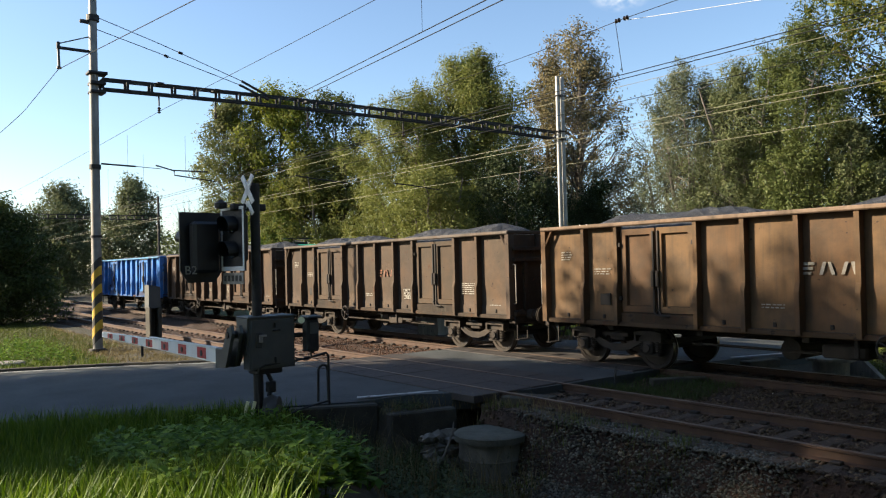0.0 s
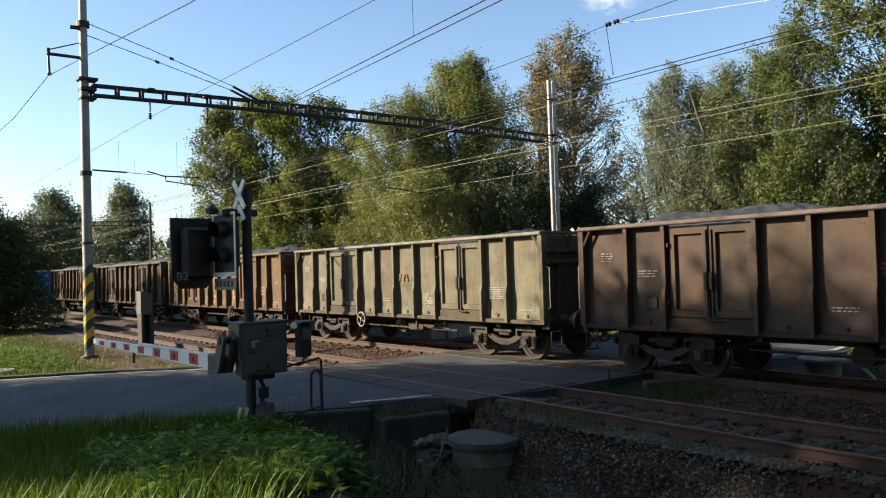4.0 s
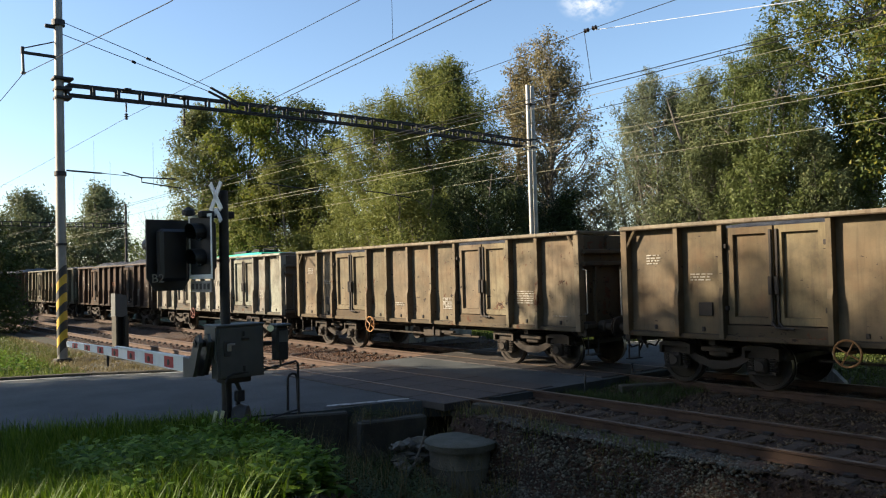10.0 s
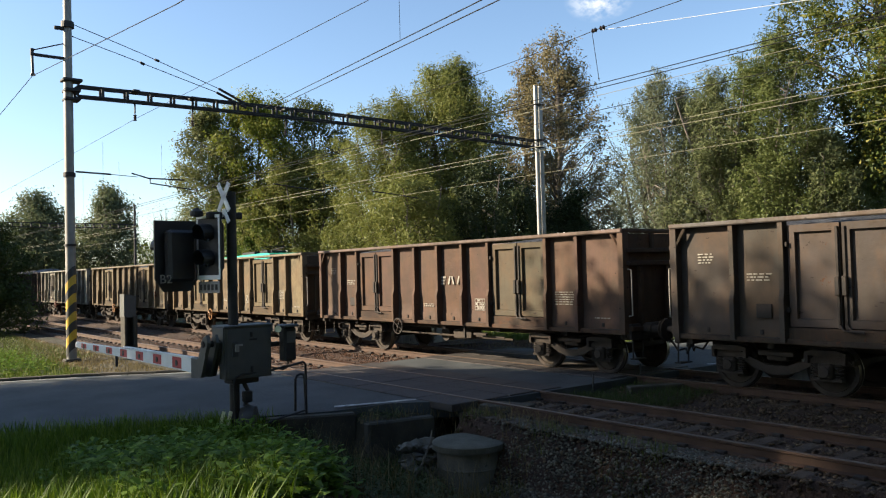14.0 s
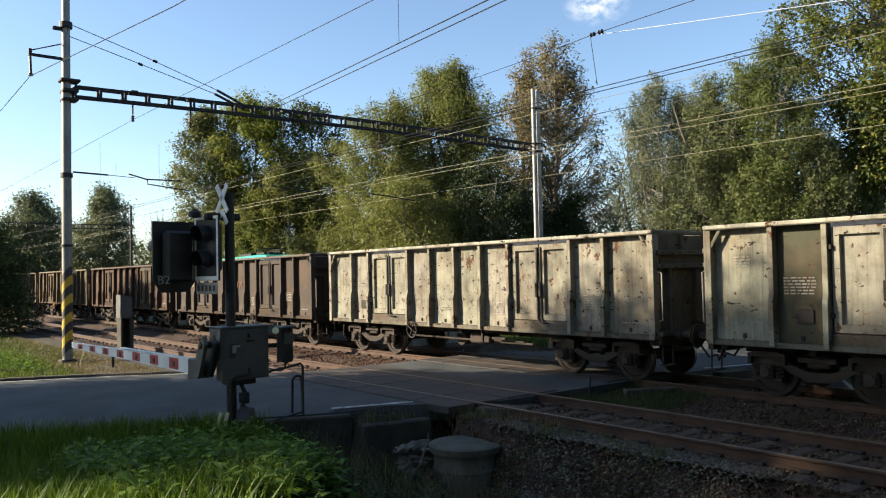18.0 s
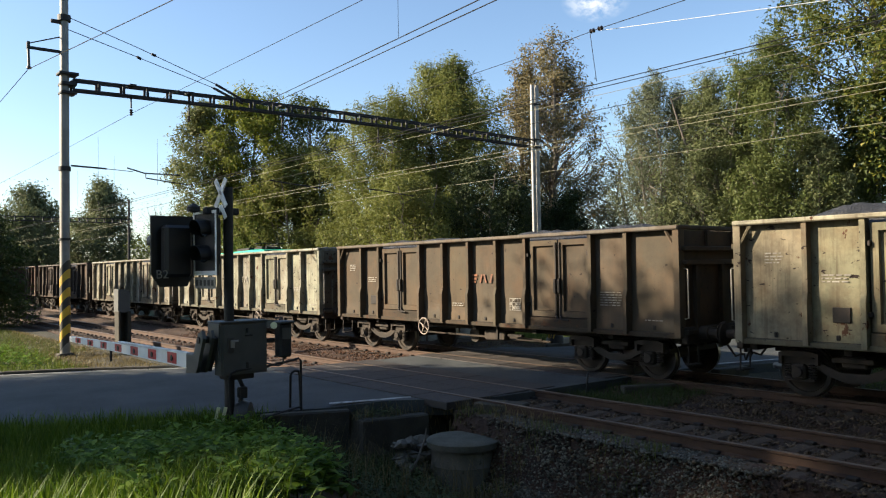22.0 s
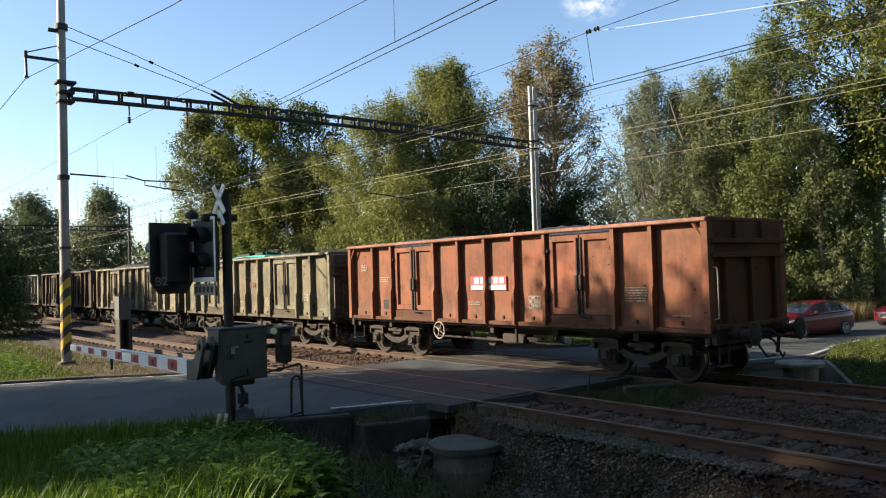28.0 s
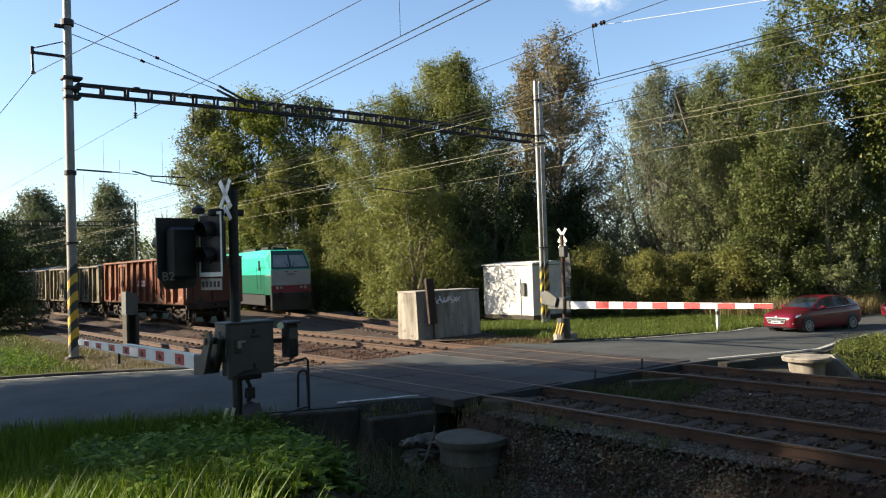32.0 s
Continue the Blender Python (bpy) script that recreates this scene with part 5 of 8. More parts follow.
def wagon_meshes():
    for s in (-1, 1):
        for n, (a, b) in enumerate(BAYS):
            WM["sheet", s, n] = sheet_geo(b + 0.02, a - 0.02, 1.0, 3.14, 1.305, s, 10 * n + s + 1).mesh("side_sheet", PAINT, True)
        WM["post", s] = post_geo(s).mesh("post", PAINT)
        WM["corner", s] = Geo().prism([(s * 1.28, 0.96), (s * 1.48, 0.96), (s * 1.48, 3.14), (s * 1.28, 3.14)], -0.07, 0.07, "y").mesh("corner_post", PAINT)
        WM["door", s] = door_geo(s, 0.93).mesh("door", PAINT)
        WM["lock", s] = Geo().box(s * 1.395, 0, 2.12, 0.03, 0.05, 1.75, 0.008).box(s * 1.43, 0, 1.98, 0.05, 0.085, 0.34, 0.015).tube([(s * 1.41, 0, 1.32), (s * 1.46, -0.1, 1.22), (s * 1.46, -0.3, 1.2)], 0.022, 6).mesh("lock_bar", IRON)
        WM["sill", s] = Geo().box(s * 1.35, 0, 1.12, 0.10, 1.92, 0.24, 0.015).mesh("door_sill", PAINT)
        WM["rim", s] = Geo().box(s * 1.41, 0, 3.175, 0.22, 12.86, 0.085, 0.02).mesh("top_rim", PAINT)
        WM["lower", s] = Geo().box(s * 1.38, 0, 0.99, 0.12, 12.7, 0.10, 0.012).mesh("side_sill", PAINT)
        WM["hinge", s] = Geo().box(s * 1.40, 0, 0, 0.08, 0.06, 0.09, 0.01).mesh("hinge", IRON)
        WM["flapeye", s] = Geo().box(s * 1.33, 0, 1.13, 0.03, 0.07, 0.09, 0.01).mesh("lashing_eye", IRON)
        WM["label", s] = Geo().box(s * 1.335, 0, 0, 0.03, 0.30, 0.26, 0.008).mesh("label_holder", IRON)
        WM["wheel_brake", s] = Geo()
        for s2 in (1,):
            g = Geo()
            g.tube([(s * 1.50, 0.225 * math.cos(a), 0.225 * math.sin(a)) for a in np.linspace(0, 6.283, 21)], 0.02, 6)
            for k in range(4):
                a = k * math.pi / 2 + 0.5
                g.tube([(s * 1.49, 0, 0), (s * 1.50, 0.225 * math.cos(a), 0.225 * math.sin(a))], 0.015, 5)
            g.cyl((s * 1.2, 0, 0), (s * 1.53, 0, 0), 0.03, 0.03, 8)
            WM["wheel_brake", s] = g.mesh("brake_handwheel", IRON)
    WM["end"] = Geo().box(0, 0, 2.05, 2.64, 0.05, 2.14).mesh("end_wall", PAINT)
    WM["endrib"] = Geo().box(0, 0.07, 1.75, 0.12, 0.10, 1.4, 0.012).mesh("end_rib", PAINT)
    WM["endstub"] = Geo().box(0, 0.06, 2.95, 0.10, 0.08, 0.36, 0.01).mesh("end_rib", PAINT)
    WM["endbeam"] = Geo().box(0, 0.08, 0, 2.72, 0.12, 0.10, 0.012).mesh("end_beam", PAINT)
    WM["endrim"] = Geo().box(0, 0, 3.175, 2.97, 0.16, 0.09, 0.02).mesh("end_rim", PAINT)
    WM["floor"] = Geo().box(0, 0, 1.02, 2.66, 12.7, 0.06).mesh("floor", IRON)
    g = Geo()
    for x in (-0.32, 0.32):
        g.box(x, 0, 0.86, 0.12, 12.5, 0.26, 0.01)
    for y in (-6.2, -4.5, -2.2, 0, 2.2, 4.5, 6.2):
        g.box(0, y, 0.9, 2.5, 0.14, 0.16, 0.01)
    WM["frame"] = g.mesh("underframe", BOGIE)
    g = Geo().cyl((-0.75, 0.55, 0.62), (0.35, 0.55, 0.62), 0.2, 0.2, 16).tube([(-0.9, 2.6, 0.62), (-0.9, -2.4, 0.6)], 0.03, 6).box(-0.9, -0.6, 0.68, 0.4, 0.8, 0.25, 0.04).tube([(-1.1, -1.2, 0.66), (-1.1, -2.3, 0.66)], 0.025, 6)
    g.box(-1.25, -0.9, 0.78, 0.06, 0.07, 0.35, 0.01).box(-1.3, -1.6, 0.74, 0.1, 0.5, 0.06, 0.01)
    WM["brake"] = g.mesh("brake_gear", BOGIE, True)
    WM["buffer_beam"] = Geo().box(0, 0, 1.0, 2.7, 0.14, 0.34, 0.02).mesh("buffer_beam", BOGIE)
    WM["buffer"] = Geo().lathe([(0.13, 0), (0.13, 0.28), (0.085, 0.3), (0.085, 0.52), (0.23, 0.56), (0.24, 0.58), (0.2, 0.6)], (0, 1, 0), (0, 0, 0), 18).mesh("buffer", BOGIE, True)
    WM["coupling"] = Geo().tube([(0, 0, 1.02), (0, 0.35, 1.05), (0, 0.5, 0.95), (0, 0.46, 0.62)], 0.04, 6).tube([(0.3, 0, 0.92), (0.3, 0.22, 0.8), (0.28, 0.4, 0.55), (0.2, 0.52, 0.6)], 0.024, 6).tube([(-0.3, 0, 0.92), (-0.3, 0.24, 0.82), (-0.28, 0.42, 0.5), (-0.2, 0.5, 0.6)], 0.024, 6).mesh("coupling_hook", IRON, True)
    WM["handrail"] = Geo().tube([(-1.36, 0, 2.35), (-1.36, 0.09, 2.33), (-1.36, 0.09, 1.36), (-1.36, 0, 1.34)], 0.016, 6).mesh("handrail", MARKING)
    WM["step"] = Geo().tube([(-1.25, 0, 0.98), (-1.25, 0.02, 0.42)], 0.018, 5).tube([(-0.9, 0, 0.98), (-0.9, 0.02, 0.42)], 0.018, 5).box(-1.07, 0.02, 0.42, 0.38, 0.16, 0.025, 0.006).mesh("foot_step", IRON)
    WM["brace"] = Geo().tube([(-1.44, 0.06, 2.74), (-1.44, 0.30, 3.13)], 0.034, 5).mesh("corner_brace", PAINT)
    # bogie
    side = [(-1.35, 0.60), (-1.25, 0.72), (-0.75, 0.74), (-0.5, 0.62), (-0.2, 0.50), (0.2, 0.50), (0.5, 0.62), (0.75, 0.74), (1.25, 0.72), (1.35, 0.60), (1.2, 0.56), (0.7, 0.58), (0.42, 0.42), (0.15, 0.34), (-0.15, 0.34), (-0.42, 0.42), (-0.7, 0.58), (-1.2, 0.56)]
    for s in (-1, 1):
        WM["bside", s] = Geo().prism(side, s * 0.96, s * 1.06, "x").box(s * 1.02, 0, 0.72, 0.16, 0.7, 0.09, 0.015).mesh("bogie_side_frame", BOGIE)
        WM["pedestal", s] = Geo().prism([(-0.36, 0.60), (-0.36, 0.80), (-0.2, 0.84), (0.2, 0.84), (0.36, 0.80), (0.36, 0.60), (0.30, 0.60), (0.30, 0.74), (-0.30, 0.74), (-0.30, 0.60)], s * 0.94, s * 1.15, "x").mesh("spring_pocket", BOGIE)
        WM["axlebox", s] = Geo().box(s * 1.08, 0, 0.47, 0.20, 0.26, 0.28, 0.04).cyl((s * 1.16, 0, 0.47), (s * 1.21, 0, 0.47), 0.10, 0.09, 12).box(s * 1.04, 0, 0.32, 0.16, 0.56, 0.05, 0.01).mesh("axle_box", BOGIE)
        WM["spring", s] = Geo().lathe(spring_profile(0.27, 0.085), at=(s * 1.04, 0, 0.34), n=12).mesh("coil_spring", BOGIE)
    WM["bolster"] = Geo().box(0, 0, 0.68, 2.1, 0.42, 0.2, 0.03).cyl((0, 0, 0.7), (0, 0, 0.9), 0.25, 0.25, 14).mesh("bolster", BOGIE)
    WM["headbeam"] = Geo().box(0, 0, 0.62, 2.0, 0.08, 0.10, 0.01).mesh("end_beam", BOGIE)
    g = Geo().cyl((-1.1, 0, 0), (1.1, 0, 0), 0.075, 0.075, 10)
    g.lathe(wheel_profile(WHEEL_R), (1, 0, 0), (-0.79, 0, 0), 28).lathe([(r, -h) for r, h in wheel_profile(WHEEL_R)], (1, 0, 0), (0.79, 0, 0), 28)
    g.box(-0.86, 0.2, 0, 0.012, 0.10, 0.05).box(0.86, -0.2, 0, 0.012, 0.10, 0.05)
    me = g.mesh("wheelset", BOGIE, True)
    me.materials.append(TREAD)
    for poly in me.polygons:
        c = poly.center
        if math.hypot(c.y, c.z) > WHEEL_R - 0.012 and abs(poly.normal.x) < 0.6:
            poly.material_index = 1
    WM["wheelset"] = me
    rng = np.random.default_rng(5)
    for v in range(4):
        ny, nx = 60, 13
        g = Geo()
        ph = rng.uniform(0, 6.28, 6)
        heap = (0.30, 0.22, 0.12, 0.16)[v]
        for j in range(ny):
            for i in range(nx):
                u, w = i / (nx - 1), j / (ny - 1)
                y, x = -6.36 + 12.72 * w, -1.3 + 2.6 * u
                mound = 0.5 + 0.35 * math.sin(w * 11 + ph[0]) + 0.25 * math.sin(w * 23 + ph[1])
                z = 3.0 + heap * 1.5 * (math.sin(math.pi * u) ** 0.8) * (0.55 + mound * 0.7) * min(1, 8 * w, 8 * (1 - w)) + rng.uniform(-0.025, 0.025)
                g.v.append((x, y, z))
        for j in range(ny - 1):
            for i in range(nx - 1):
                g.f.append((j * nx + i, j * nx + i + 1, (j + 1) * nx + i + 1, (j + 1) * nx + i))
        WM["coal", v] = g.mesh("coal_load", COAL)
    # lettering drawn as plain bars and shapes, lying in the yz plane of the near side
    rng = np.random.default_rng(9)
    for v, (rows, wid) in enumerate(((3, 0.5), (6, 0.62), (2, 0.5), (4, 0.34), (1, 0.42))):
        g = Geo()
        for r in range(rows):
            y = wid / 2
            while y > -wid / 2 + 0.05:
                w = float(rng.uniform(0.03, 0.12))
                g.box(-1.336, y - w / 2, -r * 0.056, 0.003, w, 0.024)
                y -= w + float(rng.uniform(0.015, 0.04))
        WM["bars", v] = g.mesh("lettering", MARKING)
    marks = [Geo().box(-1.344, 0.40 - 0.03 * r, -0.085 + 0.085 * r, 0.004, 0.20, 0.05) for r in range(3)]
    for y0, lean in ((0.16, 0.07), (-0.06, -0.07), (-0.22, 0.07), (-0.44, -0.05)):
        marks.append(Geo().prism([(y0, -0.11), (y0 - 0.06, -0.11), (y0 - 0.06 - lean, 0.11), (y0 - lean, 0.11)], -1.346, -1.340, "x"))
    g = Geo()
    for i in range(5):
        g.box(-1.336, -0.19 + 0.095 * i, 0, 0.003, 0.014, 0.30)
    for i in range(4):
        g.box(-1.337, 0, -0.143 + 0.095 * i, 0.003, 0.39, 0.016)
    for i in range(7):
        g.box(-1.335, -0.14 + 0.095 * (i % 4), -0.09 + 0.095 * (i // 3), 0.003, 0.05, 0.045)
    WM["grid"] = g.mesh("inspection_table", MARKING)
    WM["mark"] = [g.mesh("owner_mark", MARKING) for g in marks]
    WM["mark_o"] = [g.mesh("owner_mark", ORANGE) for g in marks]


wagon_meshes()


def wagon(label, color, rust, coal=0, mark=None, mark_y=0.5, hand=(1.85, None), top=0.0, alt=None, small=(0, 1), group="freight train"):
    """An open high-sided bogie wagon; its origin lies on the rails under its middle."""
    w = thing("freight_wagon", label, "freight wagon", group=group)
    rng = np.random.default_rng(int(color[0] * 9999 + color[2] * 777))
    pale = min(1.0, max(0.0, (color[2] - 0.07) / 0.12))
    color = (color[0] * (0.415 + 0.08 * pale), color[1] * (0.405 + 0.10 * pale), color[2] * (0.45 + 0.14 * pale))
    if alt:
        alt = (tuple(c * k for c, k in zip(alt[0], (0.44, 0.42, 0.385))), alt[1])

    def tint(k=0.12, base=color):
        f = rng.uniform(1 - k, 1 + k)
        return (base[0] * f, base[1] * f * rng.uniform(0.96, 1.04), base[2] * f, rust)
    up = pose(0, 0, top)
    part("floor", WM["floor"], None, w)
    part("underframe", WM["frame"], None, w)
    part("brake_gear", WM["brake"], None, w, "dusty brake cylinder and rods")
    for s in (-1, 1):
        for n in range(8):
            col = tint(0.14) if not (alt and s < 0 and n in alt[1]) else tint(0.1, alt[0])
            sh = part("side_sheet", WM["sheet", s, n], None, w, color=col, at=up)
            if s < 0 or n in (2, 5):
                part("lashing_eye", WM["flapeye", s], None, sh, at=pose(0, sum(BAYS[n]) / 2, 0))
        for y in POSTS:
            part("post", WM["post", s], None, w, color=tint(0.1), at=pose(0, y, top))
        for y in (6.36, -6.36):
            part("corner_post", WM["corner", s], None, w, color=tint(0.1), at=pose(0, y, top))
        for yc in (3.115, -3.115):
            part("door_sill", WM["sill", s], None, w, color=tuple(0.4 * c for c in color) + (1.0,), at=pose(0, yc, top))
            for d in (-0.475, 0.475):
                col = tint(0.15) if not (alt and yc < 0 and 9 in alt[1]) else tint(0.1, alt[0])
                dr = part("door", WM["door", s], None, w, color=col, at=pose(0, yc + d, top))
                part("lock_bar", WM["lock", s], None, dr, at=pose(0, -0.415 if d > 0 else 0.415, 0))
                for zh in (2.72, 1.55):
                    part("hinge", WM["hinge", s], None, dr, at=pose(0, 0.46 if d > 0 else -0.46, zh))
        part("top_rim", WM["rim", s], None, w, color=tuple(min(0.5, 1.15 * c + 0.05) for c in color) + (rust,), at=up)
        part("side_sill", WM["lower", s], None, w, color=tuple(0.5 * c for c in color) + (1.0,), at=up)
    part("label_holder", WM["label", -1], None, w, at=pose(0, 4.55, 1.52))
    for e in (-1, 1):
        turn = pose(0, 0, 0, 0, 0, 0 if e > 0 else 180)
        # the ends' shade is put into their colour, 0.42 of the body's
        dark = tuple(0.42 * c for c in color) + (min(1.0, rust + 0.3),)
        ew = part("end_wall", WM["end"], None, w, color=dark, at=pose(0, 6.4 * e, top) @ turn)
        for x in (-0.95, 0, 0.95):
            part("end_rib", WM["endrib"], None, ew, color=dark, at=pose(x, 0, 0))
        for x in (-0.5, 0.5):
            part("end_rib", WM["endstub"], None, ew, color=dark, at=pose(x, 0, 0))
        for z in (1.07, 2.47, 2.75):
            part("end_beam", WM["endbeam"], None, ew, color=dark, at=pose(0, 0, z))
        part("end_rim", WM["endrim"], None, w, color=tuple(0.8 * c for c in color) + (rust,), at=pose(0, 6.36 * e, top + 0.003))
        part("buffer_beam", WM["buffer_beam"], None, w, at=pose(0, 6.42 * e, 0))
        for x in (-0.875, 0.875):
            part("buffer", WM["buffer"], None, w, at=pose(x, 6.42 * e, 1.05) @ turn)
        part("coupling_hook", WM["coupling"], None, w, at=pose(0, 6.5 * e, 0) @ turn)
        part("foot_step", WM["step"], None, w, at=pose(0, 6.46 * e, 0) @ (Matrix.Scale(1, 4) if e > 0 else pose(0, 0, 0)))
        part("handrail", WM["handrail"], None, w, "pale handrail", at=pose(0, 6.46 * e, 0) if e > 0 else pose(0, -6.46, 0) @ Matrix.Scale(-1, 4, (0, 1, 0)))
        part("corner_brace", WM["brace"], None, w, color=tint(), at=(pose(0, -6.40, top) if e < 0 else pose(0, 6.40, top) @ Matrix.Scale(-1, 4, (0, 1, 0))))
    part("coal_load", WM["coal", coal], None, w, "heaped black coal", at=up)
    for yb in (4.5, -4.5):
        b = part("bolster", WM["bolster"], None, w, at=pose(0, yb, 0))
        b.name = "bogie"
        for s in (-1, 1):
            part("bogie_side_frame", WM["bside", s], None, b)
            for ya in (-0.92, 0.92):
                part("spring_pocket", WM["pedestal", s], None, b, at=pose(0, ya, 0))
                part("axle_box", WM["axlebox", s], None, b, at=pose(0, ya, 0))
                for ys in (-0.21, 0.21):
                    part("coil_spring", WM["spring", s], None, b, at=pose(0, ya + ys, 0))
        for yh in (-1.32, 1.32):
            part("end_beam", WM["headbeam"], None, b, at=pose(0, yh, 0))
        for ya in (-0.92, 0.92):
            ws = part("wheelset", WM["wheelset"], None, b)
            ws.matrix_parent_inverse = pose(0, ya, WHEEL_R)
            WHEELSETS.append(ws)
    hw = part("brake_handwheel", WM["wheel_brake", -1], None, w, at=pose(0, hand[0], 0.84))
    if hand[1]:
        hw.data = hw.data.copy()
        hw.data.materials[0] = hand[1]
        tagged(hw, "painted brake handwheel")
    if mark:
        for bar in WM[mark]:
            part("owner_mark", bar, None, w, "faded painted bar of the owner's mark", at=pose(0, mark_y, 2.16 + top))
    if small != (1, 0):
        tagged(part("inspection_table", WM["grid"], None, w, "pale painted inspection grid", at=pose(0, -1.64, 1.52 + top)), kind="stuff")
    for v, y, z in ((small[0], 4.62, 2.2), (small[1], -4.62, 1.85), (2, 0.53, 1.5), (3, 5.72, 2.6), (4, -5.7, 1.28)):
        tagged(part("lettering", WM["bars", v], None, w, at=pose(0, y, z + top)), kind="stuff")
    return w


WHEELSETS = []
HB_RED = surface("handwheel_red", (0.175, 0.050, 0.030), (0.140, 0.045, 0.030), 8, 0.6)
HB_ORANGE = surface("handwheel_orange", (0.275, 0.120, 0.030), (0.225, 0.100, 0.030), 8, 0.6)
HB_WHITE = surface("handwheel_pale", (0.275, 0.225, 0.180), (0.225, 0.180, 0.150), 8, 0.6)

WAGONS = [
    (-3, wagon("bright blue open coal wagon with pale lettering", (0.10, 0.42, 0.95), 0.0, 1)),
    (-2, wagon("grimy brown open coal wagon", (0.13, 0.09, 0.058), 0.4, 0)),
    (-1, wagon("grimy grey-brown open coal wagon with orange marks", (0.14, 0.105, 0.07), 0.55, 0, "mark_o", -0.5)),
    (0, wagon("light brown open coal wagon with faded white lettering", (0.25, 0.15, 0.07), 0.15, 0, "mark", -0.5, (-1.55, None))),
    (1, wagon("olive-grey open coal wagon with orange mark", (0.25, 0.235, 0.142), 0.3, 1, "mark_o", -0.5, (1.85, HB_WHITE))),
    (2, wagon("dark brown open coal wagon with red mark", (0.115, 0.084, 0.062), 0.35, 0, "mark_o", -0.5, (-1.9, None))),
    (3, wagon("pale grey open coal wagon with rust streaks", (0.38, 0.365, 0.265), 0.3, 3, "mark", -0.5, (1.85, HB_RED))),
    (4, wagon("beige open coal wagon spotted with rust", (0.30, 0.245, 0.14), 0.75, 3, None, 0, (1.9, HB_ORANGE))),
    (5, wagon("olive-brown open coal wagon with orange mark", (0.265, 0.21, 0.112), 0.3, 2, "mark_o", -0.5, (1.85, HB_ORANGE))),
    (6, wagon("reddish brown open coal wagon with grey doors", (0.17, 0.105, 0.07), 0.3, 2, "mark", -0.5, (1.85, None), 0.0, ((0.16, 0.15, 0.11), (9,)))),
    (7, wagon("dark grey-brown open coal wagon with orange mark", (0.115, 0.10, 0.078), 0.4, 3, "mark_o", -0.5, (-1.9, None))),
    (8, wagon("pale yellow-green open coal wagon with peeling rust spots", (0.44, 0.42, 0.285), 0.95, 3, None, 0, (1.85, None))),
    (9, wagon("pale greenish open coal wagon with rust stains", (0.41, 0.40, 0.265), 0.8, 3, "mark", -0.5, (-1.9, HB_WHITE), 0.0, ((0.11, 0.12, 0.085), (1,)), (1, 0))),
    (10, wagon("dark olive-brown open coal wagon with orange mark", (0.15, 0.125, 0.078), 0.4, 1, "mark_o", -0.5, (1.85, HB_WHITE))),
    (11, wagon("yellowish beige open coal wagon with rust stains", (0.39, 0.35, 0.20), 0.75, 0, "mark_o", -0.5, (1.85, None))),
    (12, wagon("olive-beige open coal wagon with red mark", (0.33, 0.30, 0.175), 0.7, 1, "mark_o", -0.5, (1.85, HB_WHITE))),
    (13, wagon("rust-red open coal wagon with red, white and blue panel", (0.45, 0.165, 0.085), 0.25, 1, None, 0, (1.85, HB_WHITE), 0.11)),
]
last = WAGONS[-1][1]
part("owner_panel", Geo().box(-1.345, -0.02, 2.10, 0.008, 1.34, 0.36), REDPAINT, last, "red panel of the owner's mark")
g = Geo().box(-1.352, -0.02, 1.99, 0.006, 1.30, 0.12)
for y0 in (0.42, 0.18, -0.05, -0.30, -0.52):
    g.box(-1.352, y0, 2.17, 0.006, 0.17, 0.15)
part("owner_panel", g, WHITE, last, "white bars of the owner's mark")
WAGON_AT = {k: w for k, w in WAGONS}
for k in (0, 2):
    part("lettering", text_geo("UIC", 0.17, MARKING, "uic_lettering"), None, WAGON_AT[k], at=Matrix(((0, 0, -1, -1.345), (-1, 0, 0, -5.75), (0, 1, 0, 2.0), (0, 0, 0, 1))))


# ---- waiting locomotive on the siding ----
TEAL = surface("teal_paint", (0.02, 0.42, 0.30), (0.02, 0.36, 0.26), 1.5, 0.35, 0, 60, 0.05, 0.003)
TEAL_DARK = surface("teal_dark_paint", (0.002, 0.085, 0.048), (0.003, 0.07, 0.04), 1.5, 0.35, 0, 60, 0.05, 0.003)
LOCO_RED = surface("loco_red", (0.20, 0.012, 0.03), (0.15, 0.012, 0.025), 2, 0.5)
LOCO_FRAME = surface("loco_frame", (0.006, 0.05, 0.035), (0.006, 0.04, 0.03), 2, 0.4)
# grey base colour stands in for the sky reflected in the panes
REFLECTION_GLASS = surface("reflection_tinted_glass", (0.22, 0.235, 0.23), (0.15, 0.165, 0.16), 1.2, 0.3, 0, 40, 0.02, 0.001)
LOCO_WHITE = surface("loco_white", (0.32, 0.325, 0.32), (0.26, 0.265, 0.26), 1.5, 0.35, 0, 60, 0.05, 0.003)
GLASS_DARK, gt, gp = nodes("dark_glass")
gp.inputs["Base Color"].default_value = (0.02, 0.025, 0.03, 1)
gp.inputs["Roughness"].default_value = 0.06
gp.inputs["Specular IOR Level"].default_value = 0.7


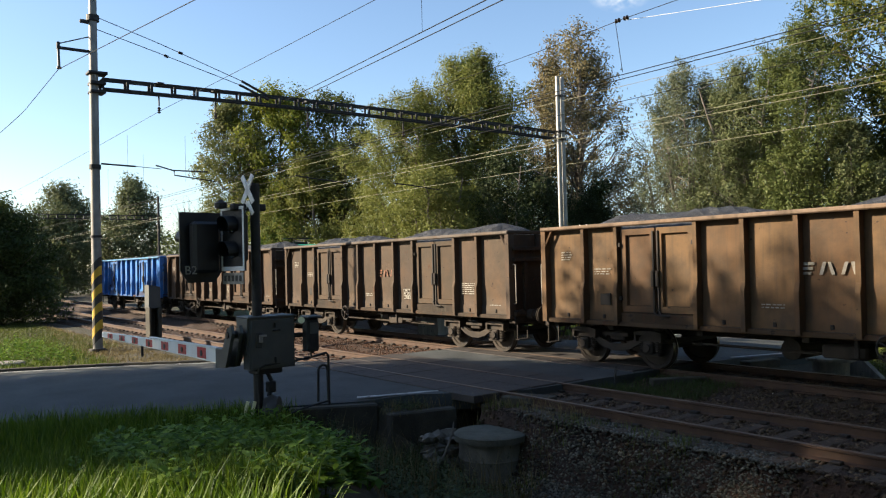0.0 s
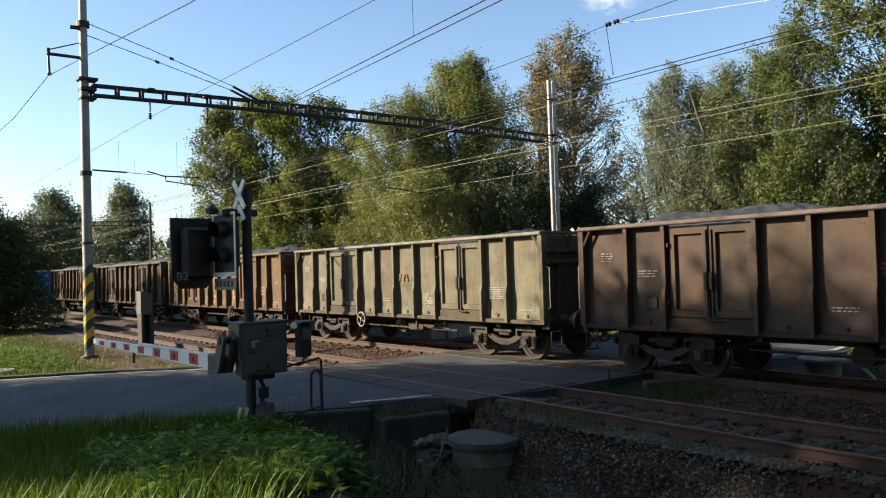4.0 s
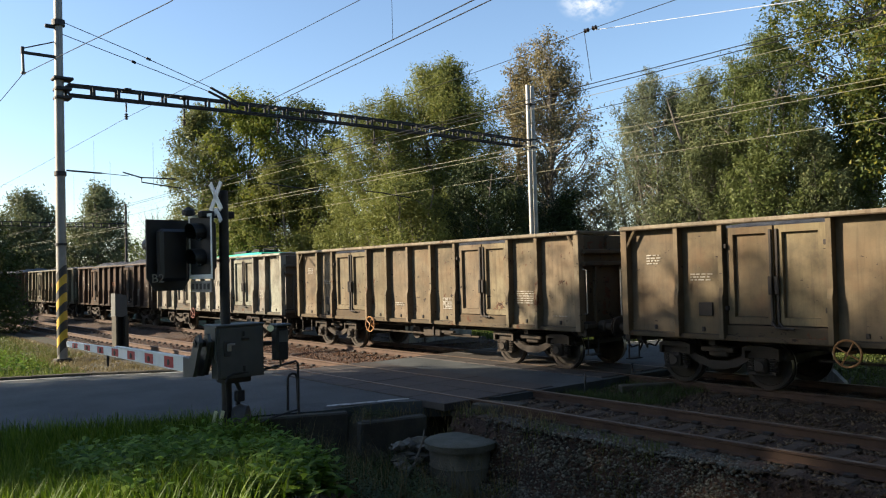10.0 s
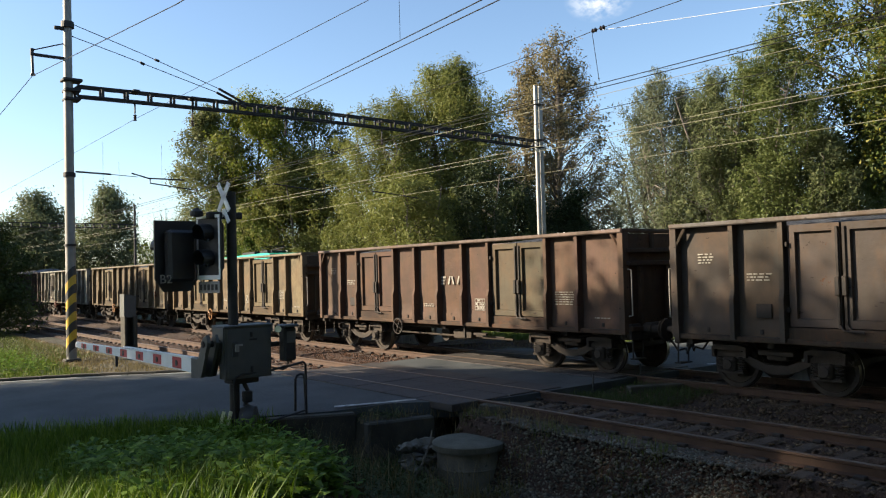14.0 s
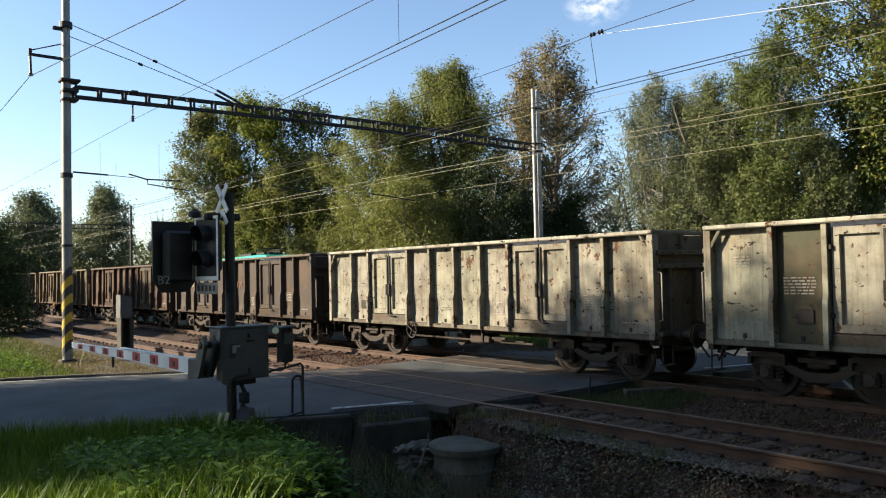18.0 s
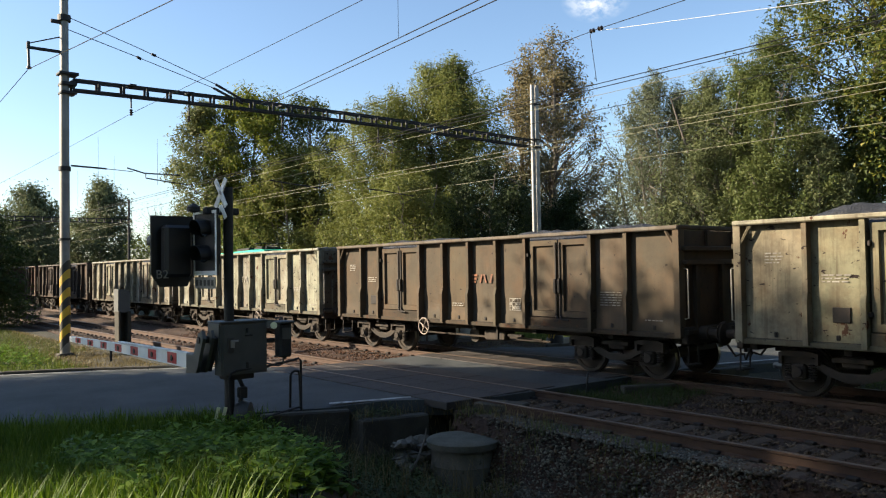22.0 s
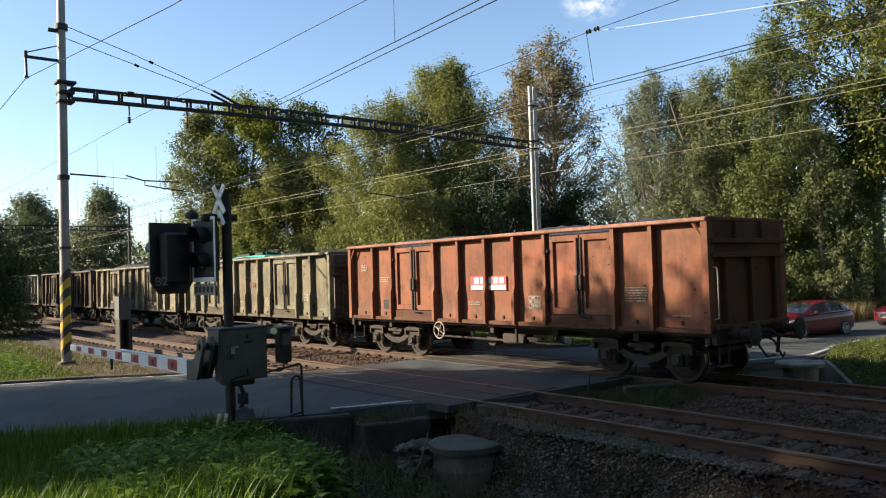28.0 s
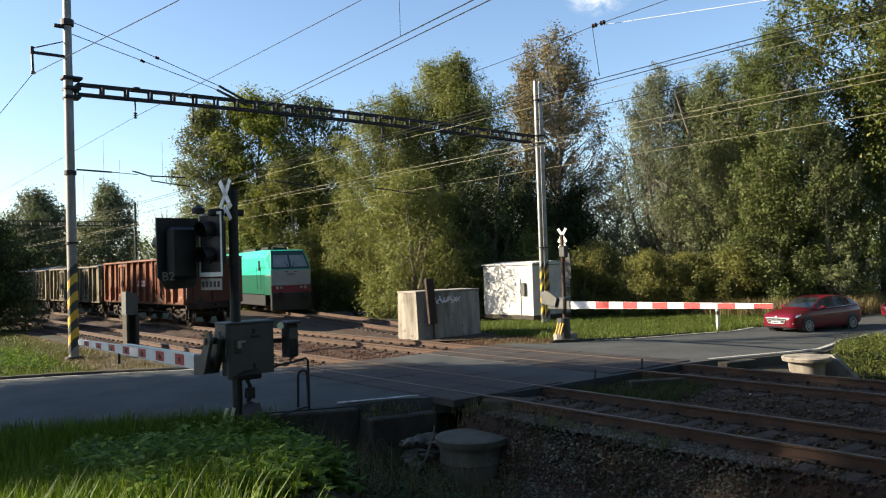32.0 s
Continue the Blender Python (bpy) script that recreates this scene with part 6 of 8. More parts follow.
def locomotive():
    L = thing("locomotive", "teal and white electric locomotive waiting on the siding", "locomotive", pose(13.85, 44.8, -0.06, 0, 0, -9))
    # local: front face at y = 0, the body reaches back along +y
    def ring(y, w, z0, zs, zr, wr):
        return [(-w, y, z0), (-w, y, zs), (-wr, y, zr), (wr, y, zr), (w, y, zs), (w, y, z0)]

    def hull(rings):
        g, n = Geo(), 6
        for r in rings:
            g.v += r
        for i in range(len(rings) - 1):
            for k in range(n):
                g.f.append((i * n + k, i * n + (k + 1) % n, (i + 1) * n + (k + 1) % n, (i + 1) * n + k))
        g.f += [tuple(range(n))[::-1], tuple(range((len(rings) - 1) * n, len(rings) * n))]
        return g
    part("body", hull([ring(0.95, 1.47, 2.4, 3.5, 3.98, 1.12), ring(2.6, 1.47, 2.4, 3.5, 4.0, 1.16), ring(18.2, 1.47, 2.4, 3.5, 4.0, 1.16)]), TEAL, L)
    part("lower_body", Geo().box(0, 9.58, 1.78, 2.946, 17.24, 1.25, 0.02), TEAL_DARK, L, "dark green lower body")
    part("nose", hull([ring(0.0, 1.32, 2.4, 2.66, 2.72, 1.28), ring(0.70, 1.43, 2.4, 3.42, 3.92, 1.06), ring(0.955, 1.466, 2.4, 3.495, 3.975, 1.11)]), TEAL, L, "teal cab front")
    part("lower_nose", hull([ring(0.0, 1.32, 1.12, 2.3, 2.396, 1.3), ring(0.60, 1.43, 1.12, 2.3, 2.396, 1.41), ring(0.955, 1.462, 1.12, 2.3, 2.396, 1.45)]), TEAL_DARK, L, "dark green lower nose")
    part("front_panel", Geo().box(0, -0.012, 2.19, 2.60, 0.03, 0.98, 0.01), LOCO_WHITE, L, "white front panel")
    slope = lambda z, d: 0.70 * (z - 2.72) / 1.2 - d
    part("windscreen_frame", Geo().put([(u * w, slope(z, d), z) for d in (0.02, -0.02) for u, w, z in ((-1, 1.28, 2.73), (1, 1.28, 2.73), (1, 1.07, 3.90), (-1, 1.07, 3.90))], [(0, 1, 2, 3), (4, 5, 6, 7), (0, 1, 5, 4), (1, 2, 6, 5), (2, 3, 7, 6), (3, 0, 4, 7)]), LOCO_FRAME, L, "black-green windscreen surround")
    for s in (-1, 1):
        part("windscreen", Geo().put([(s * w, slope(z, d), z) for d in (0.032, 0.0) for w, z in ((0.07, 2.86), (1.14, 2.86), (1.0, 3.62), (0.07, 3.62))], [(0, 1, 2, 3), (4, 5, 6, 7), (0, 1, 5, 4), (1, 2, 6, 5), (2, 3, 7, 6), (3, 0, 4, 7)]), REFLECTION_GLASS, L, "windscreen pane with a sky reflection in its colour")
        part("wiper", Geo().tube([(s * 0.12, slope(2.84, 0.05), 2.84), (s * 0.34, slope(3.2, 0.05), 3.2)], 0.018, 5), BLACKP, L)
        part("headlight", Geo().cyl((s * 0.92, -0.05, 1.55), (s * 0.92, 0.1, 1.55), 0.10, 0.10, 14), GALV, L)
        part("headlight", Geo().cyl((s * 0.66, -0.05, 1.55), (s * 0.66, 0.1, 1.55), 0.08, 0.08, 14), GALV, L)
        part("buffer", WM["buffer"], None, L, at=pose(s * 0.875, 0.0, 1.05, 0, 0, 180))
        part("side_window", Geo().box(s * 1.475, 1.85, 2.98, 0.03, 0.42, 0.66, 0.01), GLASS_DARK, L, "dark cab door window")
        part("cab_door", Geo().box(s * 1.472, 1.85, 2.9, 0.02, 0.66, 0.98, 0.01), TEAL, L)
        for u in (-0.42, 0.42):
            part("handrail", Geo().tube([(s * 1.50, 1.85 + u, 1.5), (s * 1.53, 1.85 + u, 1.6), (s * 1.53, 1.85 + u, 2.9)], 0.014, 5), DARKSTEEL, L)
        part("windscreen_pillar", Geo().box(s * 0.3, -0.04, 2.55, 0.2, 0.03, 0.05, 0.01), BLACKP, L)
    part("emblem", Geo().box(0, -0.03, 2.38, 0.5, 0.012, 0.14), MASTPAINT, L, "grey emblem on the front panel")
    part("stripe", Geo().box(0, -0.016, 1.46, 2.62, 0.04, 0.44, 0.01), LOCO_RED, L, "red stripe across the nose")
    part("apron", Geo().box(0, 0.06, 0.66, 2.62, 0.34, 1.10, 0.04), BLACK, L, "black front apron")
    part("underframe", Geo().box(0, 9.58, 0.78, 2.75, 17.0, 0.74, 0.03), BLACK, L)
    for yb in (4.2, 14.6):
        b = part("bogie", Geo().box(-1.1, yb, 0.62, 0.2, 3.6, 0.4, 0.04).box(1.1, yb, 0.62, 0.2, 3.6, 0.4, 0.04), BOGIE, L)
        for ya in (-1.3, 1.3):
            part("wheelset", WM["wheelset"], None, b, at=pose(0, yb + ya, 0.55))
    part("pantograph", Geo().box(0, 3.4, 4.12, 1.3, 1.7, 0.12, 0.02).tube([(-0.5, 3.0, 4.2), (-0.4, 4.8, 4.34), (-0.8, 3.1, 4.42)], 0.03).tube([(0.5, 3.0, 4.2), (0.4, 4.8, 4.34), (0.8, 3.1, 4.42)], 0.03).box(0, 3.0, 4.44, 1.9, 0.3, 0.05, 0.01), DARKSTEEL, L)
    part("roof_gear", Geo().box(0, 6.5, 4.1, 1.6, 3.0, 0.22, 0.03).cyl((-0.5, 2.0, 3.9), (-0.5, 2.0, 4.25), 0.06, 0.06, 8), DARKSTEEL, L)


locomotive()


# ---- cars ----
CAR_RED, ct, cp = nodes("car_red")
cp.inputs["Base Color"].default_value = (0.105, 0.003, 0.012, 1)
cp.inputs["Roughness"].default_value, cp.inputs["Metallic"].default_value = 0.30, 0.0
cp.inputs["Coat Weight"].default_value = 0.35
cp.inputs["Coat Roughness"].default_value = 0.08
cp.inputs["Specular IOR Level"].default_value = 0.35
TYRE = surface("tyre", (0.02, 0.02, 0.02), (0.035, 0.034, 0.033), 8, 0.85)
ALLOY = surface("alloy", (0.42, 0.42, 0.43), (0.30, 0.30, 0.31), 8, 0.4, 0.6)
LAMPGLASS, lt, lp = nodes("lamp_glass")
lp.inputs["Base Color"].default_value = (0.75, 0.77, 0.8, 1)
lp.inputs["Roughness"].default_value, lp.inputs["Metallic"].default_value = 0.1, 0.5
PLASTIC = surface("black_plastic", (0.012, 0.012, 0.013), (0.02, 0.02, 0.021), 8, 0.5)


def loft(rings, closed=False):
    """Joins rings of equal length into one skin."""
    g, n = Geo(), len(rings[0])
    for r in rings:
        g.v += r
    for i in range(len(rings) - 1):
        for k in range(n if closed else n - 1):
            g.f.append((i * n + k, i * n + (k + 1) % n, (i + 1) * n + (k + 1) % n, (i + 1) * n + k))
    return g


def car_body_ring(x):
    """Half outline of the lower body at x, mirrored to a closed ring; the front is at -x."""
    xs = [-2.16, -2.12, -2.0, -1.8, -1.4, -0.9, 0.0, 0.9, 1.5, 1.9, 2.08, 2.14]
    w = float(np.interp(x, xs, [0.52, 0.68, 0.79, 0.85, 0.885, 0.89, 0.89, 0.89, 0.885, 0.85, 0.76, 0.62]))
    z0 = float(np.interp(x, xs, [0.36, 0.26, 0.21, 0.19, 0.18, 0.18, 0.18, 0.18, 0.20, 0.24, 0.32, 0.42]))
    z1 = float(np.interp(x, xs, [0.60, 0.70, 0.77, 0.84, 0.92, 0.97, 1.0, 1.03, 1.05, 1.05, 1.0, 0.90]))
    h = z1 - z0
    half = [(0.82, 0.0), (0.96, 0.06), (1.0, 0.28), (0.985, 0.50), (1.0, 0.66), (0.985, 0.80), (0.94, 0.92), (0.80, 0.985), (0.40, 1.02), (0.0, 1.035)]
    ring = [(x, w * u, z0 + h * v) for u, v in half]
    return ring + [(px, -py, pz) for px, py, pz in ring[-2::-1]]


def car_side(x, v, s, lift=0.0):
    """A point of the glasshouse side: v from the belt line to the roof edge."""
    zb = float(np.interp(x, [-0.95, 0.0, 1.0, 2.05], [0.955, 0.985, 1.015, 1.04]))
    wb = float(np.interp(x, [-0.95, -0.5, 0.5, 1.4, 2.05], [0.74, 0.835, 0.85, 0.80, 0.66])) + lift
    zt = float(np.interp(x, [-0.95, -0.5, -0.05, 0.35, 0.8, 1.35, 1.75, 2.05], [0.965, 1.22, 1.405, 1.455, 1.45, 1.385, 1.25, 1.06]))
    wt = float(np.interp(x, [-0.95, -0.5, -0.05, 0.8, 1.4, 2.05], [0.72, 0.65, 0.60, 0.59, 0.56, 0.58])) + lift
    return (x, s * (wb + (wt - wb) * v), zb + (zt - zb) * v)


def car(at, label):
    c = thing("car", label, "car", at, "waiting cars")
    part("body", loft([car_body_ring(x) for x in (-2.16, -2.14, -2.12, -2.06, -2.0, -1.9, -1.8, -1.6, -1.4, -1.15, -0.9, -0.4, 0.0, 0.5, 0.9, 1.2, 1.5, 1.75, 1.9, 2.0, 2.08, 2.14)], True).put([car_body_ring(-2.16)[k] for k in range(19)], [tuple(range(19))]).put([car_body_ring(2.14)[k] for k in range(19)], [tuple(range(19))]), CAR_RED, c, smooth=True)
    xs = [-0.95, -0.7, -0.5, -0.28, -0.05, 0.15, 0.35, 0.6, 0.8, 1.1, 1.35, 1.55, 1.75, 1.9, 2.05]
    rings = []
    for x in xs:
        left = [car_side(x, v, 1) for v in (0.0, 0.5, 0.9, 1.0)]
        zt, wt = left[-1][2], left[-1][1]
        rings.append(left + [(x, wt * 0.72, zt + 0.022), (x, 0, zt + 0.032), (x, -wt * 0.72, zt + 0.022)] + [car_side(x, v, -1) for v in (1.0, 0.9, 0.5, 0.0)])
    part("roof", loft(rings), CAR_RED, c, smooth=True)

    def pane(x0, x1, lo, hi, s, n=6):
        g = []
        for i in range(n + 1):
            x = x0 + (x1 - x0) * i / n
            g.append([car_side(x, lo, s, 0.008), car_side(x, (lo + hi) / 2, s, 0.008), car_side(x, hi, s, 0.008)])
        return loft(g)
    screen = []
    for x in (-0.90, -0.7, -0.5, -0.3, -0.12):
        zt, wt = car_side(x, 1, 1)[2], car_side(x, 1, 1)[1]
        screen.append([(x - 0.012, wt * u, zt + 0.012 + 0.030 * (1 - abs(u) ** 2)) for u in (-0.93, -0.5, 0, 0.5, 0.93)])
    part("windscreen", loft(screen), GLASS_DARK, c, "dark windscreen", smooth=True)
    rear = []
    for x in (1.46, 1.6, 1.75, 1.9, 1.98):
        zt, wt = car_side(x, 1, 1)[2], car_side(x, 1, 1)[1]
        rear.append([(x + 0.008, wt * u, zt + 0.010 + 0.030 * (1 - abs(u) ** 2)) for u in (-0.86, -0.4, 0, 0.4, 0.86)])
    part("rear_window", loft(rear), GLASS_DARK, c, "dark rear window", smooth=True)
    for s in (-1, 1):
        part("side_window", pane(-0.62, 0.30, 0.08, 0.90, s), GLASS_DARK, c, "dark side window", smooth=True)
        part("side_window", pane(0.38, 1.12, 0.08, 0.90, s), GLASS_DARK, c, "dark side window", smooth=True)
        part("side_window", pane(1.18, 1.60, 0.12, 0.84, s), GLASS_DARK, c, "dark side window", smooth=True)
        part("window_trim", Geo().tube([car_side(x, 0.03, s, 0.012) for x in (-0.72, -0.3, 0.3, 0.9, 1.5)], 0.010, 5), LAMPGLASS, c, "bright window trim")
        lamp = [(-2.075, 0.42, 0.665), (-2.02, 0.62, 0.70), (-1.88, 0.775, 0.755), (-1.68, 0.835, 0.80), (-1.70, 0.845, 0.735), (-1.92, 0.80, 0.665), (-2.06, 0.66, 0.615), (-2.10, 0.48, 0.615)]
        part("headlight", Geo().put([(x - 0.02, s * (y + 0.015), z) for x, y, z in lamp] + [(x + 0.1, s * (y - 0.08), z) for x, y, z in lamp], [tuple(range(8)), tuple(range(8, 16))] + [(k, (k + 1) % 8, 8 + (k + 1) % 8, 8 + k) for k in range(8)]), LAMPGLASS, c, "clear swept headlight")
        part("fog_light", Geo().box(-2.05, s * 0.66, 0.42, 0.10, 0.20, 0.075, 0.03, pose(0, 0, 0, 0, 0, -s * 28).to_3x3()), LAMPGLASS, c)
        part("mirror", Geo().box(-0.55, s * 0.97, 1.03, 0.15, 0.20, 0.13, 0.045), CAR_RED, c)
        part("door_handle", Geo().box(0.16, s * 0.893, 0.86, 0.17, 0.02, 0.03, 0.008).box(0.98, s * 0.893, 0.885, 0.17, 0.02, 0.03, 0.008), CAR_RED, c)
        part("tail_light", Geo().box(1.98, s * 0.72, 0.90, 0.22, 0.20, 0.20, 0.05), REDPAINT, c)
        for x in (-1.32, 1.33):
            part("wheel_arch", Geo().cyl((x, s * 0.60, 0.34), (x, s * 0.897, 0.34), 0.365, 0.365, 26), PLASTIC, c)
            wh = part("wheel", Geo().lathe([(0.20, -0.1), (0.29, -0.105), (0.315, -0.07), (0.315, 0.07), (0.29, 0.105), (0.20, 0.1)], (0, 1, 0), (x, s * 0.82, 0.315), 26), TYRE, c, "black tyre", True)
            g = Geo().cyl((x, s * 0.91, 0.315), (x, s * 0.935, 0.315), 0.06, 0.05, 10).tube([(x + 0.21 * math.cos(a), s * 0.92, 0.315 + 0.21 * math.sin(a)) for a in np.linspace(0, 6.2832, 25)], 0.016, 6)
            for k in range(10):
                a = k * math.pi / 5
                g.box(x + 0.12 * math.cos(a), s * 0.925, 0.315 + 0.12 * math.sin(a), 0.18, 0.022, 0.026, 0.006, pose(0, 0, 0, 0, -math.degrees(a)).to_3x3())
            part("rim", g, ALLOY, wh, "silver alloy rim")
    part("grille", Geo().prism([(-0.50, 0.63), (0.50, 0.63), (0.42, 0.40), (-0.42, 0.40)], -2.182, -2.08, "x"), PLASTIC, c, "black grille")
    part("grille_bar", Geo().tube([(-2.18, -0.52, 0.635), (-2.185, 0.0, 0.64), (-2.18, 0.52, 0.635)], 0.014, 6).tube([(-2.18, -0.46, 0.60), (-2.18, -0.37, 0.43), (-2.18, 0.37, 0.43), (-2.18, 0.46, 0.60)], 0.010, 6).tube([(-2.18, -0.42, 0.555), (-2.18, 0.42, 0.555)], 0.006, 5), LAMPGLASS, c, "bright grille surround")
    part("badge", Geo().lathe([(0.01, 0), (0.06, 0.004), (0.065, 0.014), (0.01, 0.02)], (-1, 0, 0), (-2.165, 0, 0.655), 14), LAMPGLASS, c)
    part("number_plate", Geo().box(-2.19, 0.0, 0.46, 0.02, 0.46, 0.10, 0.004), WHITE, c, "white plate")
    part("plate_bar", Geo().box(-2.202, 0.04, 0.46, 0.004, 0.34, 0.05), BLACKP, c, "dark bar on the plate")
    part("bumper_trim", Geo().box(-2.09, 0, 0.30, 0.12, 1.16, 0.09, 0.04), PLASTIC, c)
    return c


car(pose(23.32, 16.14, -0.75, 0, 0, -12.9), "dark red hatchback car waiting behind the barrier")
car(pose(30.75, 14.42, -0.71, 0, 0, -14), "dark red car queuing behind the first car")


# ---- level crossing equipment ----
def crossbuck(parent, at, material=WHITE):
    """A steep narrow cross with a half cross below; it faces local -y."""
    g = Geo()
    for a in (56, -56):
        g.box(0, 0, 0, 0.58, 0.02, 0.10, 0.006, pose(0, 0, 0, 0, a).to_3x3())
    b = part("crossbuck", g, material, parent, "white cross", at=at)
    for e in (-1, 1):
        part("chevron", Geo().box(e * 0.075, 0, -0.33, 0.27, 0.02, 0.085, 0.006, pose(0, 0, 0, 0, e * 56).to_3x3()), material, b, "white bar of the half cross")


def signal_head(parent, at, lamps=2):
    """A black plate with hooded lamps; it faces local -y."""
    h = part("back_plate", Geo().prism([(-0.40, -0.40), (-0.25, -0.62), (0.25, -0.62), (0.40, -0.40), (0.40, 0.62), (-0.40, 0.62)], -0.02, 0.02, "y"), BLACK, parent, "black signal plate", at=at)
    part("lamp_housing", Geo().box(0, 0.14, 0, 0.5, 0.24, 0.9, 0.05), BLACK, h)
    for x, z in ((-0.19, 0.18), (0.19, 0.18), (0, -0.22)):
        g = Geo()
        n = 12
        for ring, y in ((0, -0.02), (1, -0.30)):
            for k in range(n + 1):
                a = math.pi * (-0.15 + 1.3 * k / n)
                g.v.append((x + 0.15 * math.cos(a), y, z + 0.15 * math.sin(a)))
        for k in range(n):
            g.f.append((k, k + 1, n + 2 + k, n + 1 + k))
        part("hood", g, BLACK, h)
        part("lens", Geo().lathe([(0.01, 0.0), (0.11, -0.01), (0.12, -0.02)], (0, 1, 0), (x, -0.03, z), 16), GLASS_DARK, h, "unlit lens")
    return h


def near_signal():
    x, y = -4.0, 12.91
    s = thing("crossing_signal", "dark crossing signal post with black plates and white cross", "crossing signal", pose(x, y, 0))
    part("post", Geo().cyl((0, 0, -0.35), (0, 0, 3.9), 0.088, 0.085, 14), DARKSTEEL, s, smooth=True)
    part("crossbar", Geo().box(-0.1, 0.06, 3.48, 0.62, 0.14, 0.12, 0.02), DARKSTEEL, s)
    part("base_cover", Geo().lathe([(0.02, -0.13), (0.24, -0.12), (0.28, 0.0), (0.24, 0.12), (0.02, 0.13)], (0.78, -0.62, 0), (0.18, -0.16, -0.08), 22), BLACKP, s, "round black base shield", smooth=True)
    for a in (0.0, 0.12):
        part("base_band", Geo().box(-0.27 + 0.78 * a, -0.05 - 0.62 * a, -0.08, 0.06, 0.02, 0.40, 0.006, pose(0, 0, 0, 0, 14, -38).to_3x3()), CREAM, s, "pale reflective strip")
    crossbuck(s, pose(-0.15, -0.04, 3.79, 0, 0, -80))
    # one head faces down the side road: its dark back is towards the bank
    signal_head(s, pose(-0.72, 0.70, 2.80, 0, 0, 186))
    # the other faces the traffic on the main road
    h = part("side_plate", Geo().prism([(-0.33, -0.56), (0.33, -0.56), (0.33, 0.56), (-0.33, 0.56)], -0.02, 0.02, "y"), BLACK, s, "black plate with a white border", at=pose(-0.32, 0.20, 2.93, 0, 0, -77))
    for bx, bz, bw, bh in ((0, 0.535, 0.66, 0.05), (0, -0.52, 0.66, 0.075), (0.312, 0.01, 0.036, 0.99), (-0.312, 0.01, 0.036, 0.99)):
        part("border", Geo().box(bx, -0.026, bz, bw, 0.012, bh), WHITE, h)
    for bz in (0.24, -0.2):
        g, n = Geo(), 14
        for y0, r in ((-0.02, 0.17), (-0.20, 0.16)):
            g.v += [(r * math.cos(math.pi * (-0.2 + 1.4 * k / n)), y0 - 0.06 * math.sin(math.pi * k / n) * float(y0 < -0.1), bz + r * math.sin(math.pi * (-0.2 + 1.4 * k / n))) for k in range(n + 1)]
        g.f += [(k, k + 1, n + 2 + k, n + 1 + k) for k in range(n)]
        part("hood", g, BLACK, h)
        part("lens", Geo().lathe([(0.01, 0.0), (0.13, -0.01), (0.14, -0.02)], (0, 1, 0), (0, -0.03, bz), 18), GLASS_DARK, h, "unlit lens")
    part("lamp_housing", Geo().box(0, 0.10, 0.02, 0.44, 0.16, 0.86, 0.05), BLACK, h)
    part("name_plate", Geo().box(0, -0.02, -0.69, 0.60, 0.02, 0.20, 0.004), GALV, h, "grey label plate")
    for i in range(5):
        part("lettering", Geo().box(-0.22 + 0.11 * i, -0.034, -0.69, 0.06, 0.006, 0.10), BLACKP, h)
    part("bell", Geo().lathe([(0.02, 0), (0.11, 0.02), (0.11, 0.1), (0.03, 0.16)], at=(-0.50, 0.3, 3.46), n=14), DARKSTEEL, s)
    part("lettering", text_geo("B2", 0.21, MARKING, "signal_number"), None, s, at=pose(-1.02, 0.38, 2.33, 90, 0, 0))
    part("conduit", Geo().tube([(0.12, -0.1, 0.6), (0.2, -0.12, 0.4), (0.12, -0.12, 0.1)], 0.04, 8), DARKSTEEL, s)
    part("junction_box", Geo().box(0.18, -0.12, 0.33, 0.16, 0.12, 0.2, 0.02), DARKSTEEL, s)
    return s


